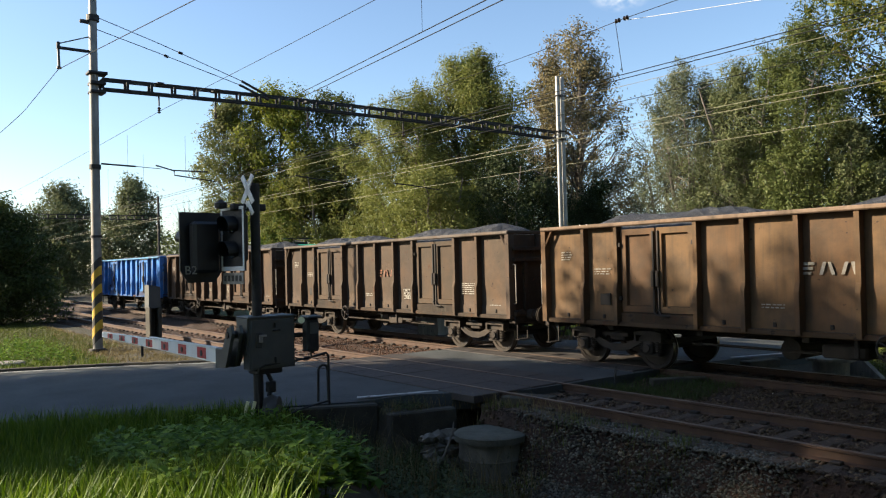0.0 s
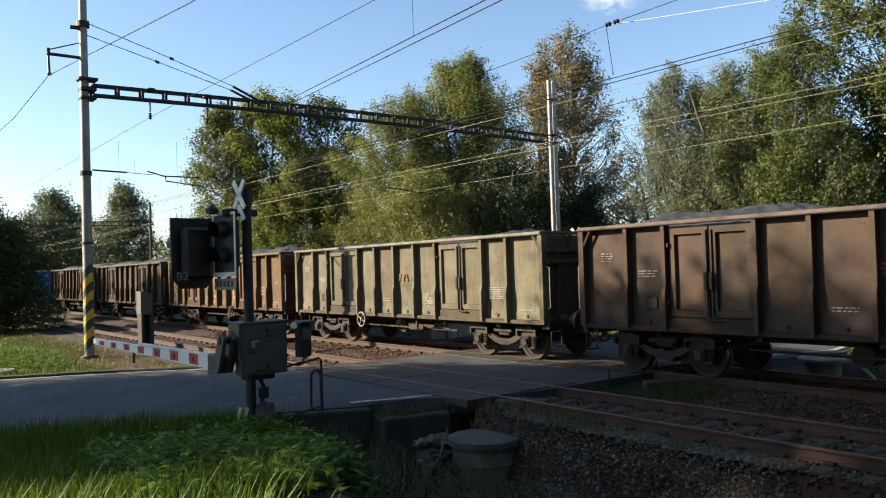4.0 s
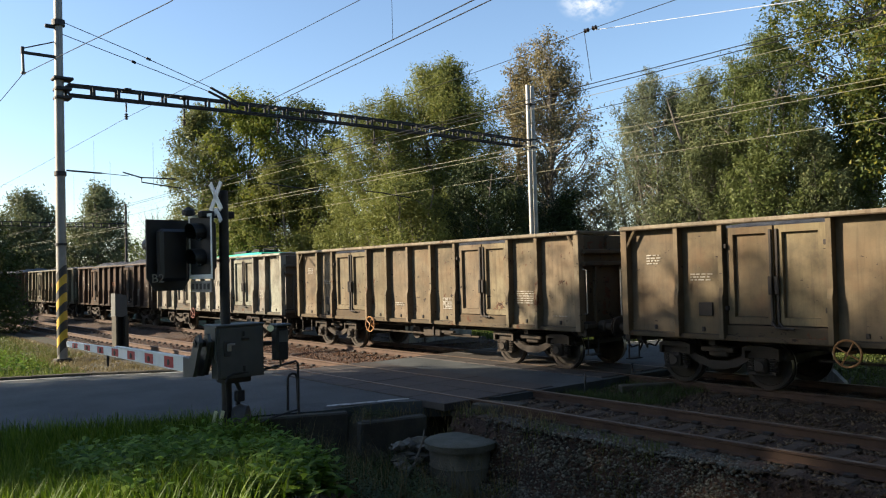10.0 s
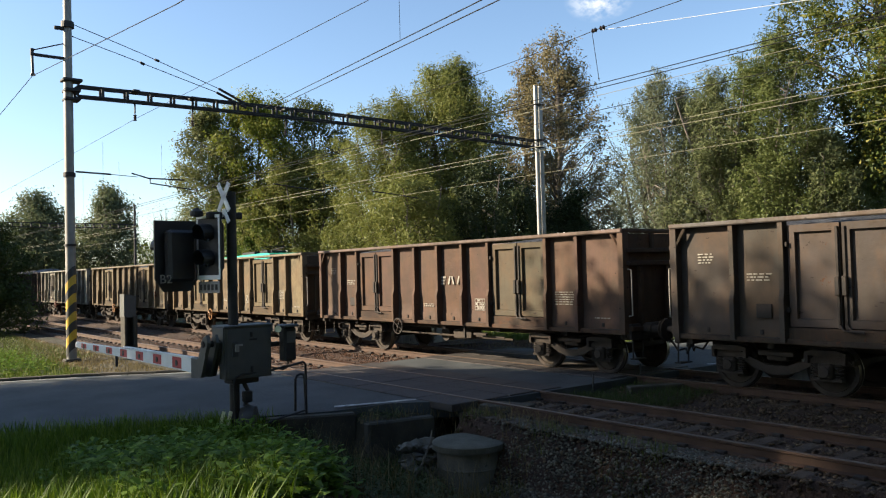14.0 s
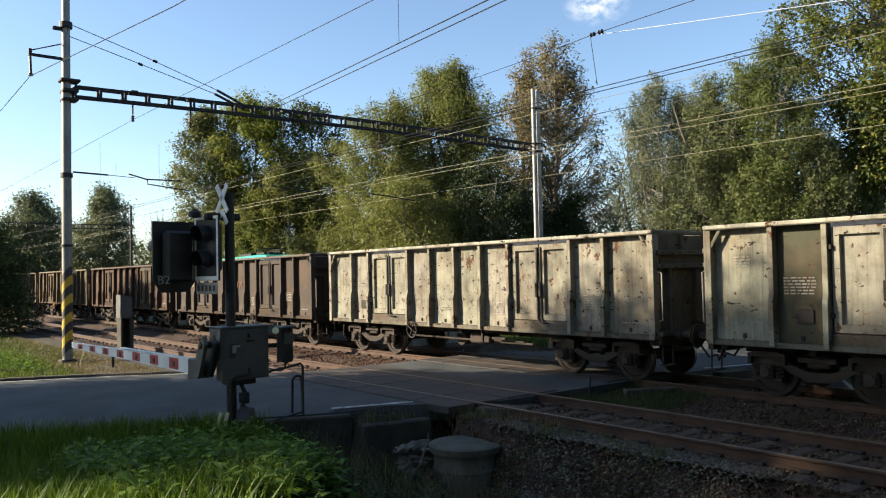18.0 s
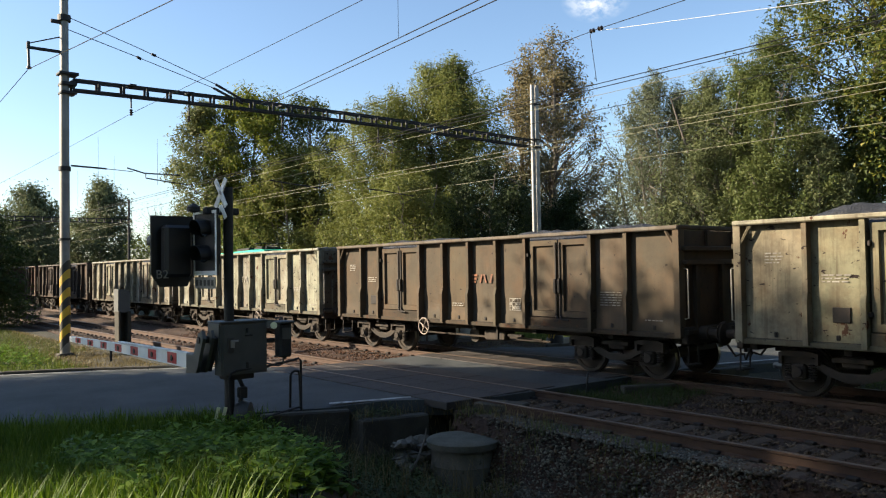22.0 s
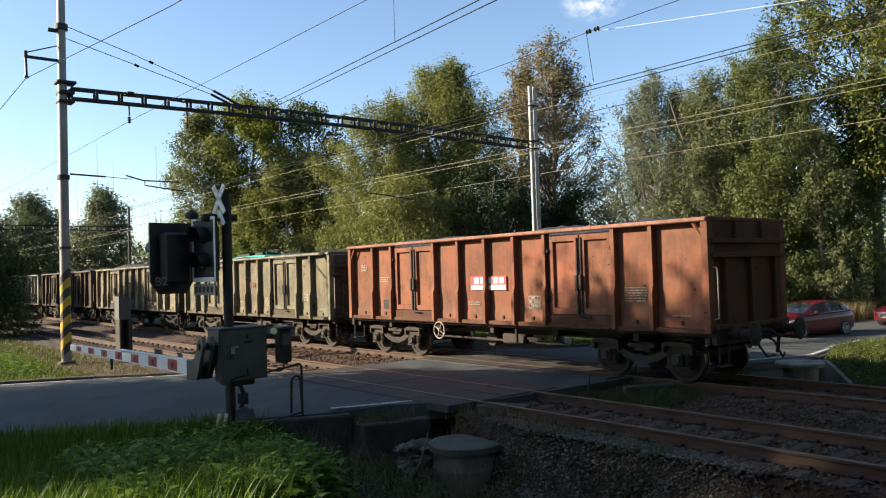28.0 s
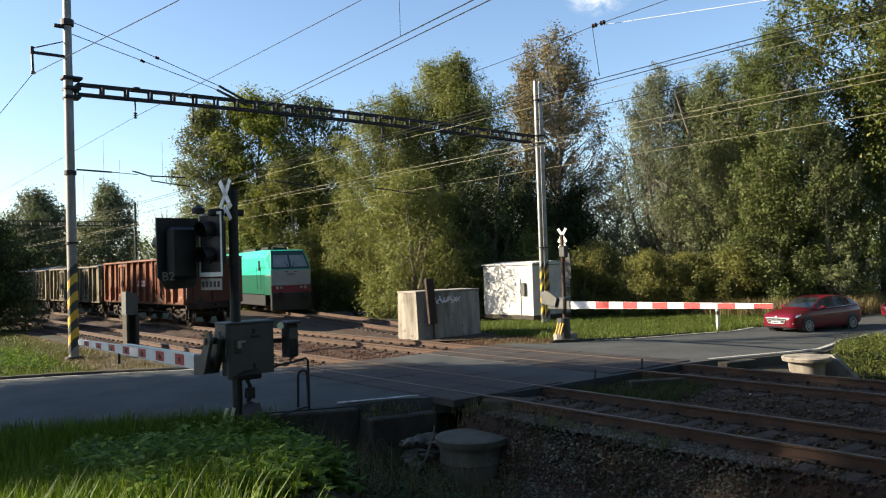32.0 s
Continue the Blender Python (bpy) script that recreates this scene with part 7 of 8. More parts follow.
def barrier_drive(at, label):
    """The grey machine box round the foot of the signal post."""
    d = thing("barrier_drive", label, "barrier machine", at)
    part("housing", Geo().prism([(-0.25, -0.35), (0.0, -0.35), (0.0, -0.13), (0.25, -0.10), (0.25, 0.53), (-0.25, 0.53)], -0.45, 0.40, "x"), GREYBOX, d)
    part("door", Geo().box(-0.02, -0.258, 0.09, 0.78, 0.018, 0.82, 0.006), GREYBOX, d)
    part("cover", Geo().box(-0.02, 0, 0.548, 0.90, 0.55, 0.035, 0.01), GREYBOX, d)
    part("side_door", Geo().box(-0.462, 0, 0.22, 0.025, 0.47, 0.62, 0.008), GREYBOX, d)
    part("handle", Geo().box(-0.48, -0.06, 0.22, 0.03, 0.04, 0.22, 0.008).box(-0.48, -0.06, 0.24, 0.03, 0.16, 0.03, 0.006), BLACKP, d, "black side handle")
    part("lock", Geo().box(-0.28, -0.275, 0.16, 0.12, 0.03, 0.26, 0.008), BLACKP, d, "black lock plate")
    part("hasp", Geo().box(-0.255, -0.30, 0.18, 0.07, 0.03, 0.13, 0.008).box(-0.21, -0.30, 0.23, 0.12, 0.02, 0.035, 0.005), GALV, d, "pale steel hasp")
    part("hinge", Geo().cyl((0.02, -0.28, 0.36), (0.02, -0.28, 0.44), 0.022, 0.022, 8), DARKSTEEL, d)
    part("hinge", Geo().cyl((0.02, -0.28, -0.25), (0.02, -0.28, -0.15), 0.022, 0.022, 8), DARKSTEEL, d)
    part("handle", Geo().box(0.05, -0.28, 0.31, 0.14, 0.03, 0.03, 0.006), DARKSTEEL, d)
    part("mounting", Geo().box(-0.05, 0, -0.40, 0.5, 0.36, 0.10, 0.02), DARKSTEEL, d)
    cheek = [(0.48, -0.05), (0.17, 0.01), (-0.05, 0.38), (-0.20, 0.43), (-0.26, 0.30), (-0.16, 0.12), (-0.02, -0.18), (0.06, -0.30), (0.50, -0.34)]
    part("arm_bracket", Geo().prism(cheek, -0.76, -0.70, "x"), GREYBOX, d, "grey sloping arm bracket")
    part("arm_bracket", Geo().prism(cheek, -0.60, -0.55, "x"), GREYBOX, d, "grey sloping arm bracket")
    part("pivot", Geo().cyl((-0.78, -0.08, 0.27), (-0.42, -0.08, 0.27), 0.06, 0.06, 14), DARKSTEEL, d, "dark pivot shaft")
    part("linkage", Geo().tube([(-0.50, 0.10, -0.28), (-0.50, -0.10, 0.05), (-0.50, -0.18, 0.30)], 0.035, 8), BLACKP, d)
    return d


def barrier_arm(at, length, bright, label, side=1):
    """A tapered red and white arm along local +y from its clamp."""
    b = thing("road_barrier", label, "barrier arm", at)
    part("clamp", Geo().box(0, -0.12, -0.02, 0.14, 0.30, 0.30, 0.02), GREYBOX, b, "grey arm clamp")
    n = 13 if bright else 15
    for i in range(n):
        y0, y1 = length * i / n, length * (i + 1) / n
        h0, h1 = 0.145 - 0.07 * i / n, 0.145 - 0.07 * (i + 1) / n
        g = Geo().put([(-0.035, y0, -h0), (0.035, y0, -h0), (0.035, y0, h0 * 0.75), (-0.035, y0, h0 * 0.75), (-0.035, y1, -h1), (0.035, y1, -h1), (0.035, y1, h1 * 0.75), (-0.035, y1, h1 * 0.75)], [(0, 1, 2, 3), (4, 7, 6, 5), (0, 4, 5, 1), (1, 5, 6, 2), (2, 6, 7, 3), (3, 7, 4, 0)])
        seg = part("segment", g, WHITE, b)
        if (i % 2 == 0 and i) if bright else i % 2:
            for sx in (-1, 1):
                part("red_panel", Geo().box(sx * 0.037, (y0 + y1) / 2, -0.012, 0.006, (y1 - y0) * (1.0 if bright else 0.86), (h0 + h1) * (0.84 if bright else 0.72)), REDPAINT, seg, "red panel")
            part("reflector", Geo().lathe([(0.055, 0), (0.055, 0.012), (0.01, 0.016)], (-1, 0, 0), (-0.04, (y0 + y1) / 2, -0.02), 12), BLACKP, seg)
    if side > 0:
        part("top_edge", Geo().box(0, length * 0.25, 0.115, 0.09, length * 0.5, 0.02, 0.004), WHITE, b)
    if side > 0:
        part("prop", Geo().box(0, length * 0.58, -0.2, 0.05, 0.05, 0.3, 0.01), DARKSTEEL, b)
    return b


near_signal()
barrier_drive(pose(-3.81, 12.92, 1.01), "grey steel barrier machine box beside the signal post")
barrier_arm(pose(-4.50, 13.40, 0.90, -0.55, 0, 0), 7.9, False, "lowered red and white striped barrier arm across the road")
k = thing("warning_lamp_box", "dark lamp box on a bracket beside the barrier machine", "lamp box", pose(-3.14, 12.61, 1.2))
part("box", Geo().box(0.02, 0, 0, 0.23, 0.24, 0.60, 0.03), DARKSTEEL, k)
part("hood", Geo().box(0.02, -0.03, 0.32, 0.28, 0.32, 0.045, 0.015), GREYBOX, k)
part("front_plate", Geo().box(0.03, -0.125, 0.12, 0.17, 0.014, 0.20, 0.004), GREYBOX, k, "grey front plate")
part("cable", Geo().tube([(0.02, 0.0, -0.30), (0.03, 0.02, -0.42), (-0.05, 0.05, -0.46), (-0.25, 0.12, -0.40)], 0.016, 6), BLACKP, k)
part("bracket", Geo().box(-0.35, 0.1, 0.0, 0.5, 0.06, 0.08, 0.01), DARKSTEEL, k)
part("lamp", Geo().cyl((-0.20, -0.10, 0.26), (-0.24, -0.16, 0.28), 0.05, 0.06, 12), CREAM, k)
hoop = thing("wire_hoop", "bent dark steel hoop at the road edge", "hoop")
part("bar", Geo().tube([(-2.74, 13.1, -0.3), (-2.72, 13.1, 0.48), (-2.69, 13.1, 0.54), (-2.63, 13.1, 0.565), (-2.56, 13.1, 0.55), (-2.53, 13.1, 0.48), (-2.51, 13.1, -0.3)], 0.024, 8), DARKSTEEL, hoop)
rail = thing("bent_handrail", "bent dark pipe handrail beside the signal post", "handrail")
part("pipe", Geo().tube([(-4.08, 12.66, -0.35), (-4.11, 12.66, 0.30), (-4.12, 12.66, 0.60), (-4.08, 12.66, 0.69), (-3.98, 12.66, 0.73), (-3.75, 12.67, 0.735), (-3.45, 12.69, 0.745), (-3.01, 12.72, 0.79), (-2.74, 12.75, 0.83), (-2.69, 12.76, 0.78), (-2.69, 12.76, -0.20)], 0.022, 8), DARKSTEEL, rail)
part("lower_rail", Geo().tube([(-4.02, 12.62, -0.28), (-3.72, 12.64, -0.20), (-3.26, 12.68, -0.11), (-2.72, 12.74, -0.05)], 0.018, 8), DARKSTEEL, rail)


def far_crossing():
    x, y = 10.6, 18.6
    s = thing("crossing_signal", "rusty crossing signal post with white cross behind the far barrier", "crossing signal", pose(x, y, -0.12))
    part("post", Geo().cyl((0, 0, 0), (0, 0, 3.55), 0.075, 0.065, 12), RAIL_RUST, s, smooth=True)
    part("base_block", Geo().box(0, 0, -0.05, 0.62, 0.62, 0.34, 0.04), CONCRETE, s, "pale concrete base")
    crossbuck(s, pose(0.0, -0.02, 3.52, 0, 0, 100))
    part("crossbar_lamp", Geo().box(0, -0.05, 2.95, 0.2, 0.3, 0.42, 0.04), BLACK, s)
    part("side_plate", Geo().box(0.28, 0.0, 2.45, 0.03, 0.26, 0.9, 0.01), BLACK, s, "black plate")
    d = thing("barrier_drive", "grey barrier machine on a yellow and black striped pedestal", "barrier machine", pose(10.25, 18.35, 0))
    part("pedestal", Geo().cyl((0, 0, -0.2), (0, 0, 0.55), 0.24, 0.22, 16), BLACKP, d, "black pedestal")
    for i in range(3):
        part("pedestal_band", Geo().box(-0.2, -0.12 + 0.12 * i, 0.2, 0.06, 0.05, 0.42, 0.01, pose(0, 0, 0, 20).to_3x3()), YELLOW, d, "yellow band")
    part("housing", Geo().box(0, 0.15, 1.05, 0.42, 0.8, 0.42, 0.04), GREYBOX, d)
    part("counterweight", Geo().prism([(0.1, 0.95), (0.7, 1.05), (0.75, 1.45), (0.45, 1.5), (0.0, 1.25)], -0.3, -0.22, "x"), GREYBOX, d)
    barrier_arm(pose(10.2, 17.95, 1.02, 0.6, 0, 181.5), 7.1, True, "lowered red and white striped barrier arm at the far side", -1)


far_crossing()


def hut():
    h = thing("relay_hut", "white rendered railway relay hut with grey graffiti and flat roof", "hut", pose(20.5, 29.9, -0.5))
    # local: x from 0 (face to the tracks) to 3.0, y from 0 to 4.0
    part("wall", Geo().box(1.5, 2.0, 1.45, 3.0, 4.0, 2.9, 0.02), HUTWHITE, h)
    part("roof", Geo().prism([(-0.06, 2.93), (3.06, 2.93), (3.06, 3.02), (1.5, 3.14), (-0.06, 3.02)], -0.08, 4.08, "y"), HUTWHITE, h, "low white roof slab")
    part("plinth", Geo().box(1.5, 2.0, 0.05, 3.08, 4.08, 0.24, 0.02), CONC_DARK, h)
    part("meter_box", Geo().box(-0.07, 0.66, 1.60, 0.14, 0.30, 0.70, 0.02), GREYBOX, h)
    part("meter_box", Geo().box(0.95, -0.09, 1.55, 0.42, 0.18, 0.85, 0.02), GREYBOX, h)
    part("door", Geo().box(2.1, -0.02, 1.25, 0.9, 0.05, 2.05, 0.01), HUTWHITE, h)
    part("door", Geo().box(-0.02, 1.35, 1.2, 0.05, 0.85, 2.0, 0.01), HUTWHITE, h, "white steel door")
    for i in range(14):
        y0 = 3.65 - 0.24 * (i % 6) - (1.5 if 6 <= i < 10 else 0.0)
        z0 = (1.95, 1.55, 1.0)[i // 6] + 0.1 * math.sin(3 * i)
        pts = [(-0.008, y0 + 0.17 * math.sin(2.2 * k + i), z0 + 0.17 * math.cos(1.7 * k + 2 * i) + 0.03 * k) for k in range(7)]
        part("graffiti", Geo().tube(pts, 0.014, 4), GRAFFITI, h, "grey sprayed scribble")
    return h


hut()


RUST_DARK = surface("dark_rust", (0.022, 0.012, 0.008), (0.04, 0.02, 0.012), 3, 0.85)


def buffer_stop():
    b = thing("buffer_stop", "weathered concrete buffer stop block with pale graffiti", "buffer stop", pose(8.0, 23.65, -0.35))
    # local: x 0..3.15, y 0..1.3
    part("block", Geo().prism([(0, 0), (1.32, 0), (1.26, 1.84), (0.08, 1.84)], 0.0, 3.15, "x"), BLOCKFACE, b)
    part("coping", Geo().box(1.575, 0.67, 1.86, 3.2, 1.26, 0.06, 0.02), CONCRETE, b)
    part("post", Geo().box(0.46, -0.24, 1.50, 0.36, 0.14, 1.72, 0.015, pose(0, 0, 0, -2, -3).to_3x3()), RUST_DARK, b, "dark rusty leaning steel plate")
    part("stake", Geo().box(0.56, -0.24, 0.36, 0.06, 0.06, 0.85, 0.01), RAIL_RUST, b, "short rusty stake")
    for i in range(9):
        pts = [(0.86 + 0.15 * i + 0.10 * math.sin(2.9 * k + 1.7 * i * i), 0.0, 1.50 + 0.04 * math.sin(4 * i) + 0.12 * math.cos(2.3 * k + 0.9 * i * i)) for k in range(5)]
        pts = [(px, 0.0435 * pz - 0.004, pz) for px, _, pz in pts]
        part("graffiti", Geo().tube(pts, 0.022, 4), GRAFFITI_PALE, b, "pale sprayed scribble")
    return b


buffer_stop()
t = thing("sleeper_stack", "old sleepers lying beside the buffer stop", "sleepers", pose(10.2, 22.9, -0.40))
for i in range(3):
    part("sleeper", Geo().box(0.1 * i, -0.1 + 0.3 * i, 0.04 + 0.02 * i, 2.3, 0.24, 0.09, 0.012, pose(0, 0, 0, 0, 0, 4 - 3 * i).to_3x3()), SLEEPER, t)


def near_well():
    w = thing("concrete_well", "round concrete inspection well with a thick mossy lid", "inspection well", pose(-1.05, 10.15, -0.46))
    part("ring", Geo().lathe([(0.54, -1.1), (0.54, -0.42), (0.555, -0.41), (0.54, -0.38), (0.545, -0.12)], n=36), WELLBODY, w, smooth=True)
    part("lid", Geo().lathe([(0.52, -0.13), (0.615, -0.12), (0.625, -0.02), (0.60, 0.0), (0.30, 0.012), (0.02, 0.014)], n=40), MOSSY, w, "thick flat mossy concrete lid", smooth=True)


near_well()
w = thing("concrete_well", "pale concrete drainage well with a thick square lid beside the road", "inspection well", pose(9.75, 9.7, -0.12))
part("ring", Geo().lathe([(0.36, -1.0), (0.44, -0.1)], n=28), BLOCKFACE, w, smooth=True)
part("lid", Geo().lathe([(0.57, -0.11), (0.59, -0.03), (0.56, 0.0), (0.02, 0.01)], n=28), BLOCKFACE, w, "pale flat lid", smooth=True)
solo("culvert_wall", Geo().prism([(9.62, -0.14), (9.35, -0.14), (8.80, -0.66), (8.80, -1.0), (9.62, -1.0)], 10.40, 10.60, "x"), BLOCKFACE, "sloping pale concrete wing wall of a culvert", "retaining wall")
solo("headwall", Geo().box(-2.68, 12.62, -0.62, 1.6, 0.24, 0.98, 0.03, pose(0, 0, 0, 0, 0, -24).to_3x3()), CONC_DARK, "dark concrete culvert headwall at the road edge", "retaining wall")
solo("headwall", Geo().box(-1.42, 11.62, -0.72, 1.3, 0.26, 0.96, 0.03, pose(0, 0, 0, 0, 0, -12).to_3x3()), CONC_DARK, "dark concrete culvert headwall beside the well", "retaining wall")
solo("kerb_slab", Geo().box(0.15, 10.45, -0.12, 0.5, 0.9, 0.16, 0.02, pose(0, 0, 0, 0, 0, 20).to_3x3()), CONC_DARK, "broken concrete slab at the crossing edge", "slab")
solo("kerb_slab", Geo().box(3.9, 9.95, -0.14, 1.2, 0.22, 0.16, 0.02, pose(0, 0, 0, 0, 0, -28).to_3x3()), CONC_DARK, "grey concrete slab beside the track", "slab")
solo("kerb_slab", Geo().box(7.4, 10.2, -0.14, 1.0, 0.3, 0.2, 0.02, pose(0, 0, 0, 0, 0, -12).to_3x3()), CONC_DARK, "grey concrete slab beside the track", "slab")
for sx, sy in ((2.85, 10.75), (4.75, 11.0)):
    solo("marker_stake", Geo().cyl((sx, sy, -0.3), (sx + 0.06, sy, 0.2), 0.022, 0.02, 8), DARKSTEEL, "short dark stake at the crossing edge", "stake")
c = thing("trackside_cabinet", "grey concrete trackside cabinet on a narrow stand", "cabinet", pose(-0.95, 28.9, -0.3))
part("cabinet", Geo().prism([(-0.21, 1.38), (0.21, 1.38), (0.20, 2.14), (-0.20, 2.22)], -0.25, 0.25, "y"), GREYBOX, c)
part("stand", Geo().box(-0.18, -0.1, 0.7, 0.08, 0.5, 1.45, 0.02).box(0.16, -0.1, 0.7, 0.12, 0.5, 1.45, 0.02).box(0, 0.1, 0.7, 0.4, 0.06, 1.4, 0.01), CONC_DARK, c)
p = thing("marker_post", "white roadside marker post with a black band", "marker post", pose(20.7, 19.0, -0.68))
part("post", Geo().prism([(-0.06, 0), (0.06, 0), (0.06, 0.92), (-0.06, 1.0)], -0.035, 0.035, "y"), WHITE, p)
part("band", Geo().box(0, 0, 0.75, 0.125, 0.075, 0.16, 0.002), BLACKP, p)
solo("drain_cover", Geo().lathe([(0.5, -0.1), (0.5, 0.04), (0.46, 0.06), (0.02, 0.06)], n=24), CONCRETE, "flat pale concrete drain cover in the grass", "drain cover", pose(-6.0, 26.3, -0.24))
cb = thing("cable_box", "small rusty cabinet among dry grass", "cabinet", pose(31.9, 22.5, -0.9))
part("box", Geo().box(0, 0, 0.9, 0.6, 0.4, 0.7, 0.03), RAIL_RUST, cb)
part("legs", Geo().box(-0.2, 0, 0.3, 0.08, 0.3, 0.6).box(0.2, 0, 0.3, 0.08, 0.3, 0.6), RAIL_RUST, cb)
rng = np.random.default_rng(12)
RUBBLE = surface("broken_concrete", (0.13, 0.12, 0.10), (0.06, 0.054, 0.042), 3.0, 0.95, 0, 25, 0.8, 0.02, (0.05, 0.045, 0.035), 0.58)
for i in range(58):
    r = float(rng.uniform(0.05, 0.17))
    bm = bmesh.new()
    bmesh.ops.create_icosphere(bm, subdivisions=1, radius=r)
    for v in bm.verts:
        v.co *= float(rng.uniform(0.55, 1.35))
        v.co.z *= 0.6
    me = bpy.data.meshes.new("rubble")
    bm.to_mesh(me)
    bm.free()
    me.materials.append(RUBBLE)
    u = (i % 15) / 15
    lift = (i // 15) * 0.19
    solo("rubble", me, None, "pale broken concrete lump heaped before the headwall", "rubble", pose(-1.98 + 0.60 * u + float(rng.uniform(-0.08, 0.08)), 10.50 + 0.10 * (i // 15) + float(rng.uniform(-0.12, 0.1)), -1.2 + lift + float(rng.uniform(0, 0.1)), float(rng.uniform(-30, 30)), 0, 40.0 * i), "rubble beside the well")
solo("stick", Geo().tube([(-2.05, 10.42, -1.0), (-1.85, 10.40, -0.76), (-1.66, 10.42, -0.44), (-1.60, 10.45, -0.26)], [0.022, 0.02, 0.016, 0.01], 6), BARK, "thin dark branch leaning against the rubble", "branch")
solo("litter", Geo().box(0, 0, 0.03, 0.22, 0.14, 0.05, 0.015), WHITE, "pale scrap of litter on the ballast", "litter", pose(4.1, 7.95, -0.24, 8, 5, 30))


# ---- grass and weeds ----
def blades(name, n, region, zf, height, width, material, label, bend=0.35, keep=None):
    (x0, x1), (y0, y1) = region
    x, y = np.random.uniform(x0, x1, n), np.random.uniform(y0, y1, n)
    patch = np.sin(x * 2.3 + 1.3 * np.sin(y * 1.7)) * np.sin(y * 2.9 + np.sin(x * 1.1))
    ok = np.random.uniform(-1.4, 1.0, n) < patch + 0.5
    if keep is not None:
        ok &= keep(x, y)
    x, y = x[ok], y[ok]
    n = len(x)
    h = height * np.random.uniform(0.45, 1.25, n)
    a = np.random.uniform(0, 6.28, n)
    b = h * bend * np.random.uniform(0.2, 1.4, n)
    dx, dy = np.cos(a), np.sin(a)
    wx, wy = -dy * width, dx * width
    z = zf(x, y) - 0.03
    P = np.stack([
        np.stack([x - wx, y - wy, z], -1), np.stack([x + wx, y + wy, z], -1),
        np.stack([x + wx * 0.8 + dx * b * 0.35, y + wy * 0.8 + dy * b * 0.35, z + h * 0.6], -1), np.stack([x - wx * 0.8 + dx * b * 0.35, y - wy * 0.8 + dy * b * 0.35, z + h * 0.6], -1),
        np.stack([x + dx * b, y + dy * b, z + h], -1)], 1)
    i = np.arange(n)[:, None] * 5
    tri = np.concatenate([i + np.array([[0, 1, 2]]), i + np.array([[0, 2, 3]]), i + np.array([[3, 2, 4]])], 0)
    return tagged(new(name, cloud_mesh(name, P.reshape(-1, 3), tri, material)), label, "grass", kind="stuff")


verge = lambda x, y: ~in_road(x, y) & (y < np.where(x > 13, 10.6 + 0.36 * (x - 13), 10.2)) & (x > 11.0)
no_road = lambda x, y: ~in_road(x, y)
ditch = lambda x, y: ~in_road(x, y) & (land_z(x, y) < -0.72)
bank = lambda x, y: no_road(x, y) & (x < bank_edge(y) - 0.45 * step(10.5, 8.0, y) + 0.3 * np.sin(2.6 * y + 1.5 * np.sin(1.3 * y)) + np.random.uniform(-1.1, 0.35, np.shape(x))) & (np.hypot(x + 9.7, y) > 0.8)
blades("grass", 60000, ((-10.5, -3.0), (2.5, 15.5)), land_z, 0.36, 0.0085, GRASS, "lush green grass on the bank", 0.45, bank)
blades("grass", 60000, ((-18.0, -5.0), (-9.0, 3.0)), land_z, 0.26, 0.010, GRASS, "rough green grass round the added trees on the bank", 0.45, bank)
blades("grass", 50000, ((-26.0, -10.0), (-6.0, 15.0)), land_z, 0.26, 0.012, GRASS, "rough green grass on the bank", 0.45, no_road)
blades("grass", 30000, ((8.0, 26.0), (-10.0, 9.0)), land_z, 0.24, 0.014, WEED_OLIVE, "rough green grass beside the railway", 0.45, lambda x, y: x > 9.0)
blades("grass", 26000, ((-14.0, -3.2), (9.0, 18.5)), land_z, 0.40, 0.007, GRASS, "lush green grass beside the road", 0.4, bank)
blades("grass", 44000, ((-11.0, -2.6), (21.0, 36.0)), land_z, 0.17, 0.010, MEADOW, "short green grass beside the track", 0.4, lambda x, y: no_road(x, y) & (x < -3.2 - 0.5 * np.random.uniform(0, 1, x.shape)))
blades("dry_grass", 3500, ((8.6, 12.6), (18.2, 24.0)), dirt_z, 0.14, 0.006, DRYGRASS, "sparse dry grass before the buffer stop", 0.6, no_road)
blades("grass", 30000, ((-8.0, -2.1), (29.0, 50.0)), land_z, 0.18, 0.009, WEED_OLIVE, "low brown-green weeds beside the track", 0.5, lambda x, y: no_road(x, y) & (x > -5.2 - 0.12 * (y - 29)))
blades("dry_grass", 34000, ((-4.6, -1.7), (17.8, 46.0)), land_z, 0.13, 0.007, DRYGRASS, "dry yellow grass beside the track", 0.7, lambda x, y: no_road(x, y) & (x > -4.2 + 0.1 * (y - 22)))
blades("grass", 80000, ((10.5, 29.0), (17.6, 31.0)), land_z, 0.26, 0.013, MEADOW, "green meadow grass round the hut", 0.5, lambda x, y: no_road(x, y) & (x > 11.4 + 0.35 * np.maximum(y - 23.5, 0) + 0.4 * np.sin(3 * y)))
blades("dry_grass", 22000, ((28.0, 41.0), (18.0, 28.0)), land_z, 0.95, 0.016, DRYGRASS, "tall dry yellow grass before the trees", 0.3, no_road)
blades("grass", 26000, ((10.7, 24.0), (4.0, 13.2)), land_z, 0.24, 0.012, WEED_OLIVE, "rank green grass and weeds beside the road", 0.4, verge)
blades("dry_grass", 4500, ((-4.6, 0.2), (8.8, 12.9)), lambda x, y: np.maximum(land_z(x, y), np.where(x > -2.75, bed_z(x, y), -9)), 0.26, 0.005, DRYGRASS, "thin dry weeds round the well", 0.7, lambda x, y: no_road(x, y) & (np.hypot(x + 1.05, y - 10.2) > 0.6))
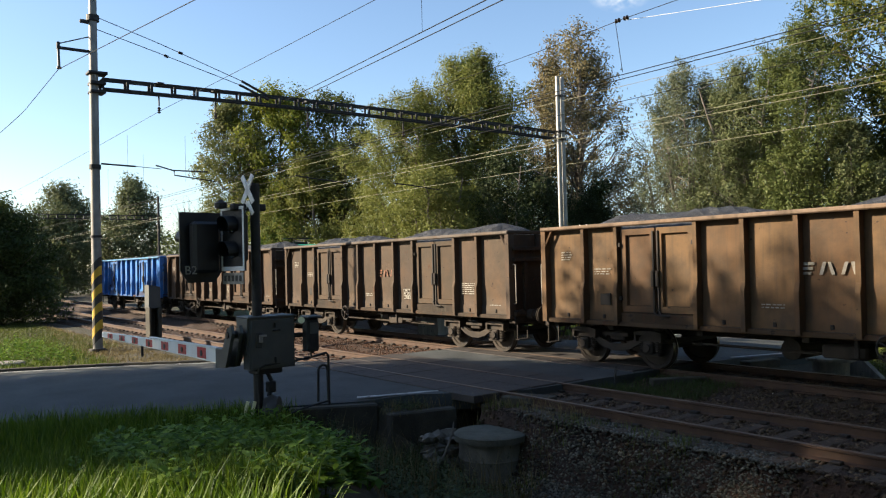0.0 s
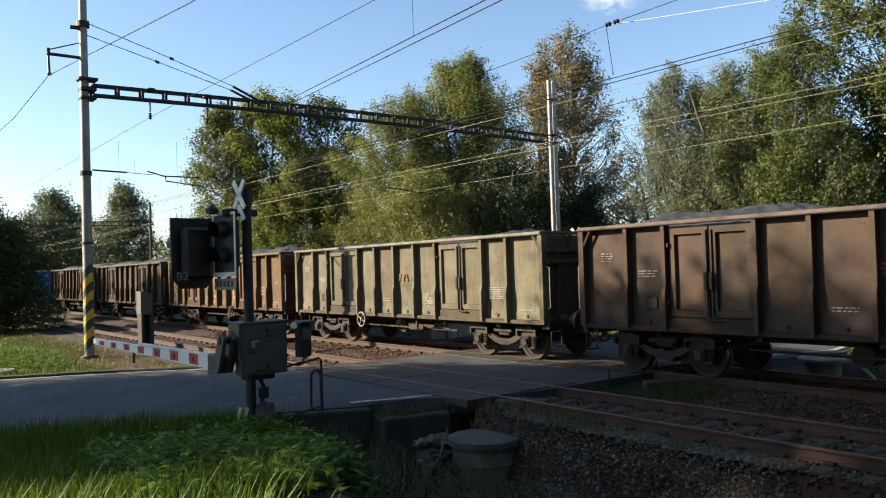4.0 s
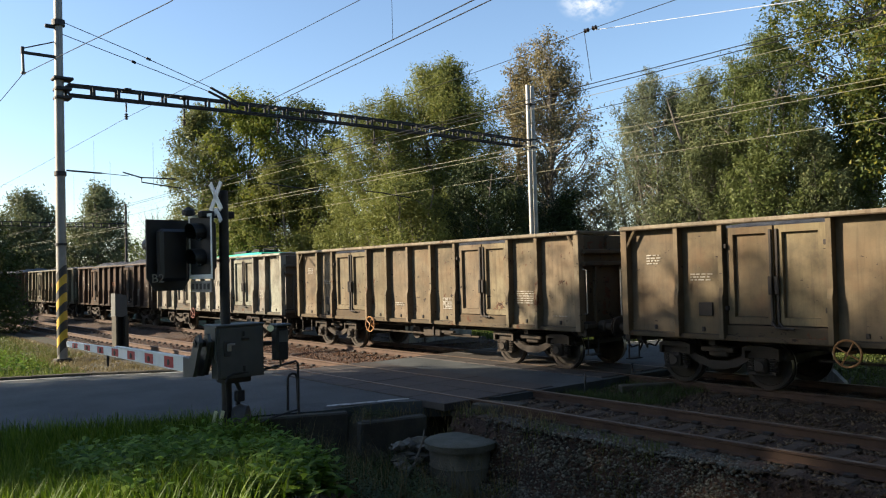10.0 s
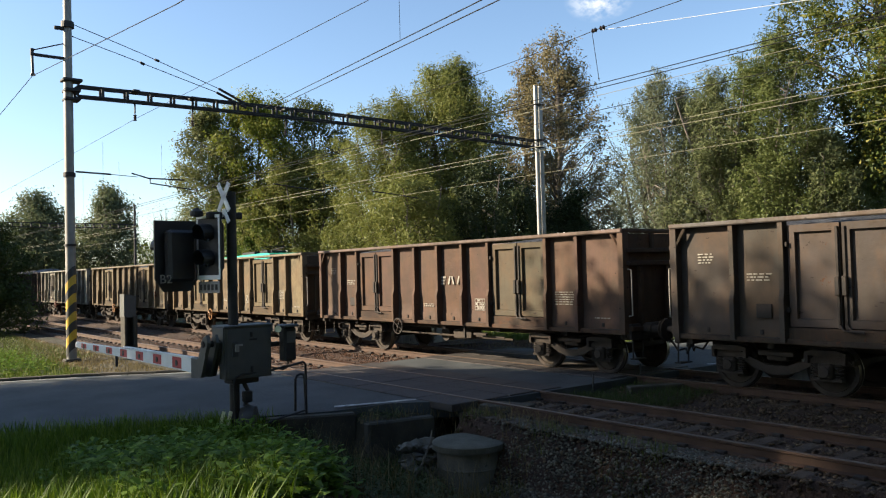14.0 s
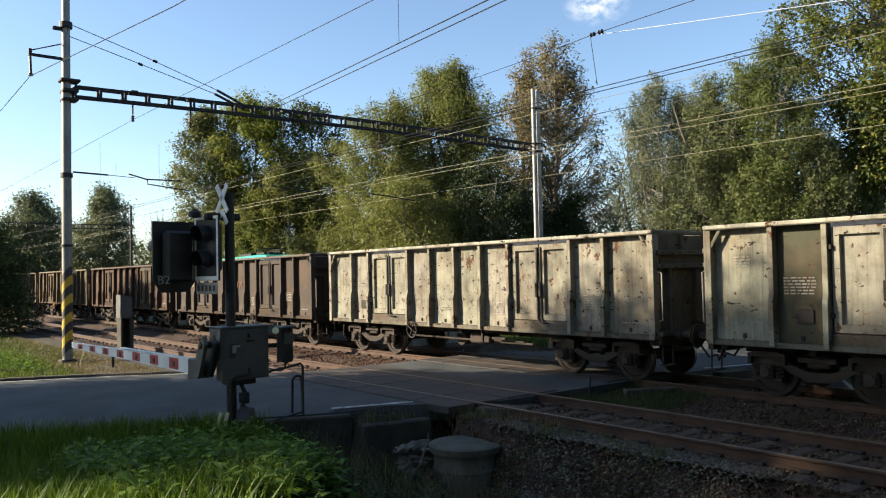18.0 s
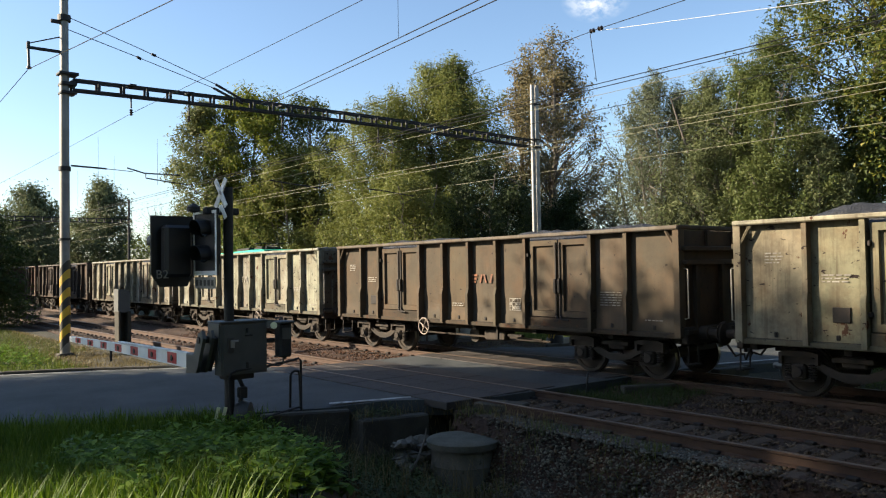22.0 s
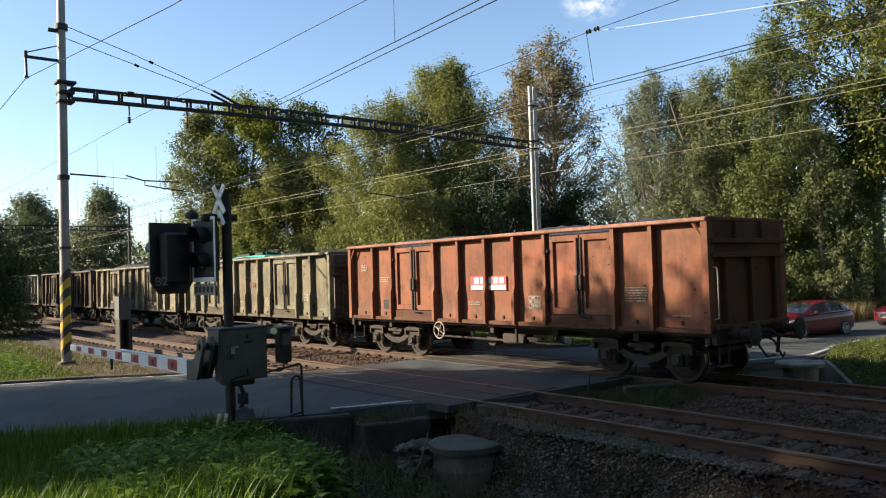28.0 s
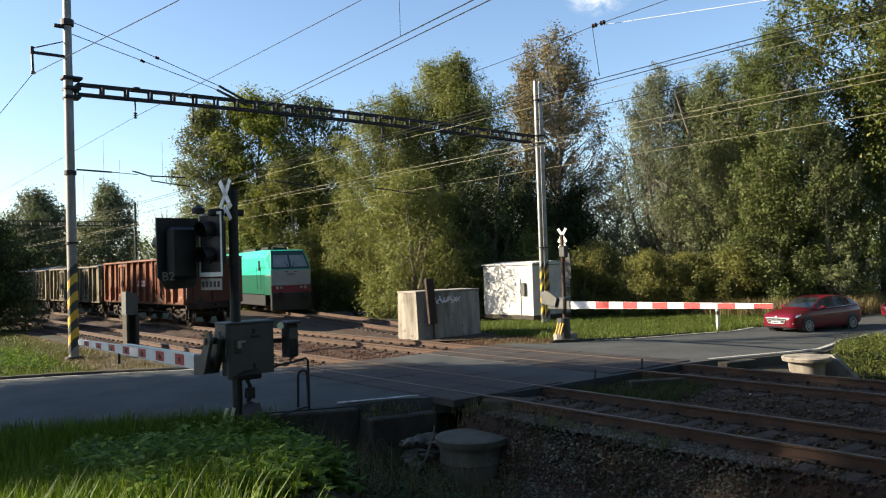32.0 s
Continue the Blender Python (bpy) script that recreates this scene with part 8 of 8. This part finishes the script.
blades("grass", 5000, ((-1.7, -0.25), (6.5, 10.85)), bed_z, 0.16, 0.005, WEED_OLIVE, "low dark weeds on the track shoulder", 0.6, lambda x, y: (np.hypot(x + 1.05, y - 10.15) > 0.65) & (np.sin(3 * x + 1.3 * y) * np.sin(2.1 * y) > -0.2))
blades("dry_grass", 900, ((-3.9, -1.5), (8.6, 12.7)), land_z, 0.8, 0.005, DRYGRASS, "tall thin dry stems in the ditch", 0.5, ditch)
blades("grass", 5000, ((-4.2, -1.5), (10.2, 12.7)), land_z, 0.55, 0.008, LEAF_DARK, "dark rank growth before the headwall", 0.5, ditch)
blades("grass", 9000, ((-10.0, -5.6), (3.0, 8.2)), land_z, 0.46, 0.011, GRASS, "long bright grass blades on the bank", 0.5, bank)
blades("grass", 5000, ((2.0, 4.6), (8.8, 10.9)), bed_z, 0.18, 0.005, LEAF_DARK, "thin dark weeds between the tracks", 0.6)


def weeds(name, n, region, zf, height, leaf, material, label, keep):
    """Broad-leaved plants: stems with pairs of pointed leaves."""
    (x0, x1), (y0, y1) = region
    x, y = np.random.uniform(x0, x1, n), np.random.uniform(y0, y1, n)
    ok = keep(x, y)
    x, y = x[ok], y[ok]
    V, F = [], []
    for px, py in zip(x, y):
        h = height * np.random.uniform(0.5, 1.15)
        z = float(zf(px, py))
        lx, ly = np.random.uniform(-0.12, 0.12, 2)
        nl = np.random.randint(7, 12)
        for j in range(nl):
            u = (j + 1) / nl
            a = j * 2.4 + px * 7
            c = np.array([px + lx * u, py + ly * u, z + h * u])
            s = leaf * (1.25 - 0.7 * u) * np.random.uniform(0.8, 1.2)
            d = np.array([math.cos(a), math.sin(a), np.random.uniform(-0.5, 0.7)])
            w = np.array([-math.sin(a), math.cos(a), 0]) * s * 0.30
            k = len(V)
            mid = c + d * s * 0.5 + np.array([0, 0, 0.06 * s])
            V += [c, mid + w, c + d * s - np.array([0, 0, 0.1 * s]), mid - w]
            F.append((k, k + 1, k + 2, k + 3))
    return tagged(new(name, cloud_mesh(name, np.array(V), np.array(F), material)), label, "weeds", kind="stuff")


weeds("weeds", 2400, ((-9.5, -2.9), (7.0, 11.9)), land_z, 0.46, 0.20, WEED, "broad-leaved green weeds on the bank", lambda x, y: no_road(x, y) & (x < bank_edge(y) - 0.15 + 0.4 * np.sin(3.1 * y)) & (x > -8.2 + 0.1 * y) & (np.sin(x * 1.7) * np.sin(y * 1.3 + 0.5) > -0.35))
weeds("weeds", 420, ((-4.6, -1.2), (11.6, 13.4)), land_z, 0.24, 0.06, LEAF_DARK, "low dark scrub along the road edge", lambda x, y: no_road(x, y) & ~ditch(x, y))
weeds("weeds", 4200, ((-6.0, -1.2), (6.6, 12.7)), land_z, 0.55, 0.085, LEAF_DARK, "dark scrubby weeds in the ditch", lambda x, y: ditch(x, y) & (np.sin(x * 2.1 + y) * np.sin(y * 1.9) > -0.6) & (x > bank_edge(y)) & (x < -1.75 + 0.45 * np.maximum(y - 10.2, -3)) & (np.hypot(x + 1.05, y - 10.2) > 0.75))
weeds("weeds", 260, ((-7.6, -4.0), (25.6, 33.0)), land_z, 0.5, 0.14, WEED, "lush green weeds beside the track", lambda x, y: no_road(x, y))
weeds("weeds", 700, ((11.8, 28.0), (17.9, 27.0)), land_z, 0.42, 0.13, MEADOW, "coarse weeds among the meadow grass", lambda x, y: no_road(x, y) & (np.sin(1.9 * x + y) * np.sin(2.3 * y - 0.7 * x) > 0.05) & ~((x > 20.2) & (x < 23.8) & (y > 29.5)))
weeds("weeds", 1300, ((10.9, 20.0), (5.0, 12.6)), land_z, 0.36, 0.12, WEED_OLIVE, "rank green weeds beside the culvert", verge)


def plant(label, x, y, height, leaf, material):
    """One upright plant: a stem with whorls of folded, pointed leaves."""
    rng = np.random.default_rng(int(abs(x * 517 + y * 211) * 10))
    z = float(land_z(x, y))
    t = thing("broad_leaved_plant", label, "plant", pose(x, y, z))
    part("stem", Geo().tube([(0, 0, -0.05), (0.02, 0.01, height * 0.5), (0.03, 0.0, height)], [0.009, 0.007, 0.004], 5), WEED_OLIVE, t)
    for j in range(13):
        u = 0.35 + 0.65 * (j + 1) / 13
        a = j * 2.4 + float(rng.uniform(-0.3, 0.3))
        n = leaf * (1.2 - 0.55 * u) * float(rng.uniform(0.85, 1.15))
        w, d = 0.24 * n, float(rng.uniform(0.10, 0.55))
        g = Geo().put([(0, 0, 0), (n * 0.4, w, n * (d * 0.4 + 0.06)), (n * 0.45, 0, n * d * 0.45), (n * 0.4, -w, n * (d * 0.4 + 0.06)), (n, 0, n * (d * 0.6 - 0.12)), (n * 0.75, w * 0.6, n * (d * 0.6 + 0.03)), (n * 0.75, 0, n * d * 0.58), (n * 0.75, -w * 0.6, n * (d * 0.6 + 0.03))],
                      [(0, 2, 1), (0, 3, 2), (1, 2, 6, 5), (2, 3, 7, 6), (5, 6, 4), (6, 7, 4)])
        part("leaf", g, material, t, at=pose(0.03 * u, 0, height * u, 0, 0, math.degrees(a)))


for px, py, ph, pl in ((-6.98, 7.75, 0.52, 0.19), (-6.3, 8.4, 0.42, 0.17), (-7.25, 8.9, 0.40, 0.16), (-5.85, 9.0, 0.42, 0.16), (-6.7, 9.5, 0.42, 0.16), (-7.7, 9.6, 0.40, 0.15), (-5.5, 9.9, 0.40, 0.15), (-6.45, 7.6, 0.40, 0.16)):
    plant("young green plant with broad pointed leaves on the bank", px, py, ph, pl, WEED)


# ---- what moves: the train rolls through on the second track ----
def travelled(t):
    """Metres along the track of the leading end of wagon 0."""
    return 13.688 + 6.6336 * t + 0.0055525 * t * t


def motions():
    for k, w in WAGONS:
        walk(w, [(t, pose(TRACKS["B"], travelled(t) - 14.04 * k - 6.43, 0)) for t in range(0, 33, 2)])
    first = WHEELSETS[0]
    times = [i / 15 for i in range(481)]
    walk(first, [(t, pose(0, 0, 0, -math.degrees(travelled(t) / WHEEL_R) % 360)) for t in times])
    keys = first.animation_data
    for ws in WHEELSETS[1:]:
        ws.rotation_mode = "QUATERNION"
        ws.animation_data_create()
        ws.animation_data.action = keys.action
        ws.animation_data.action_slot = keys.action_slot


motions()
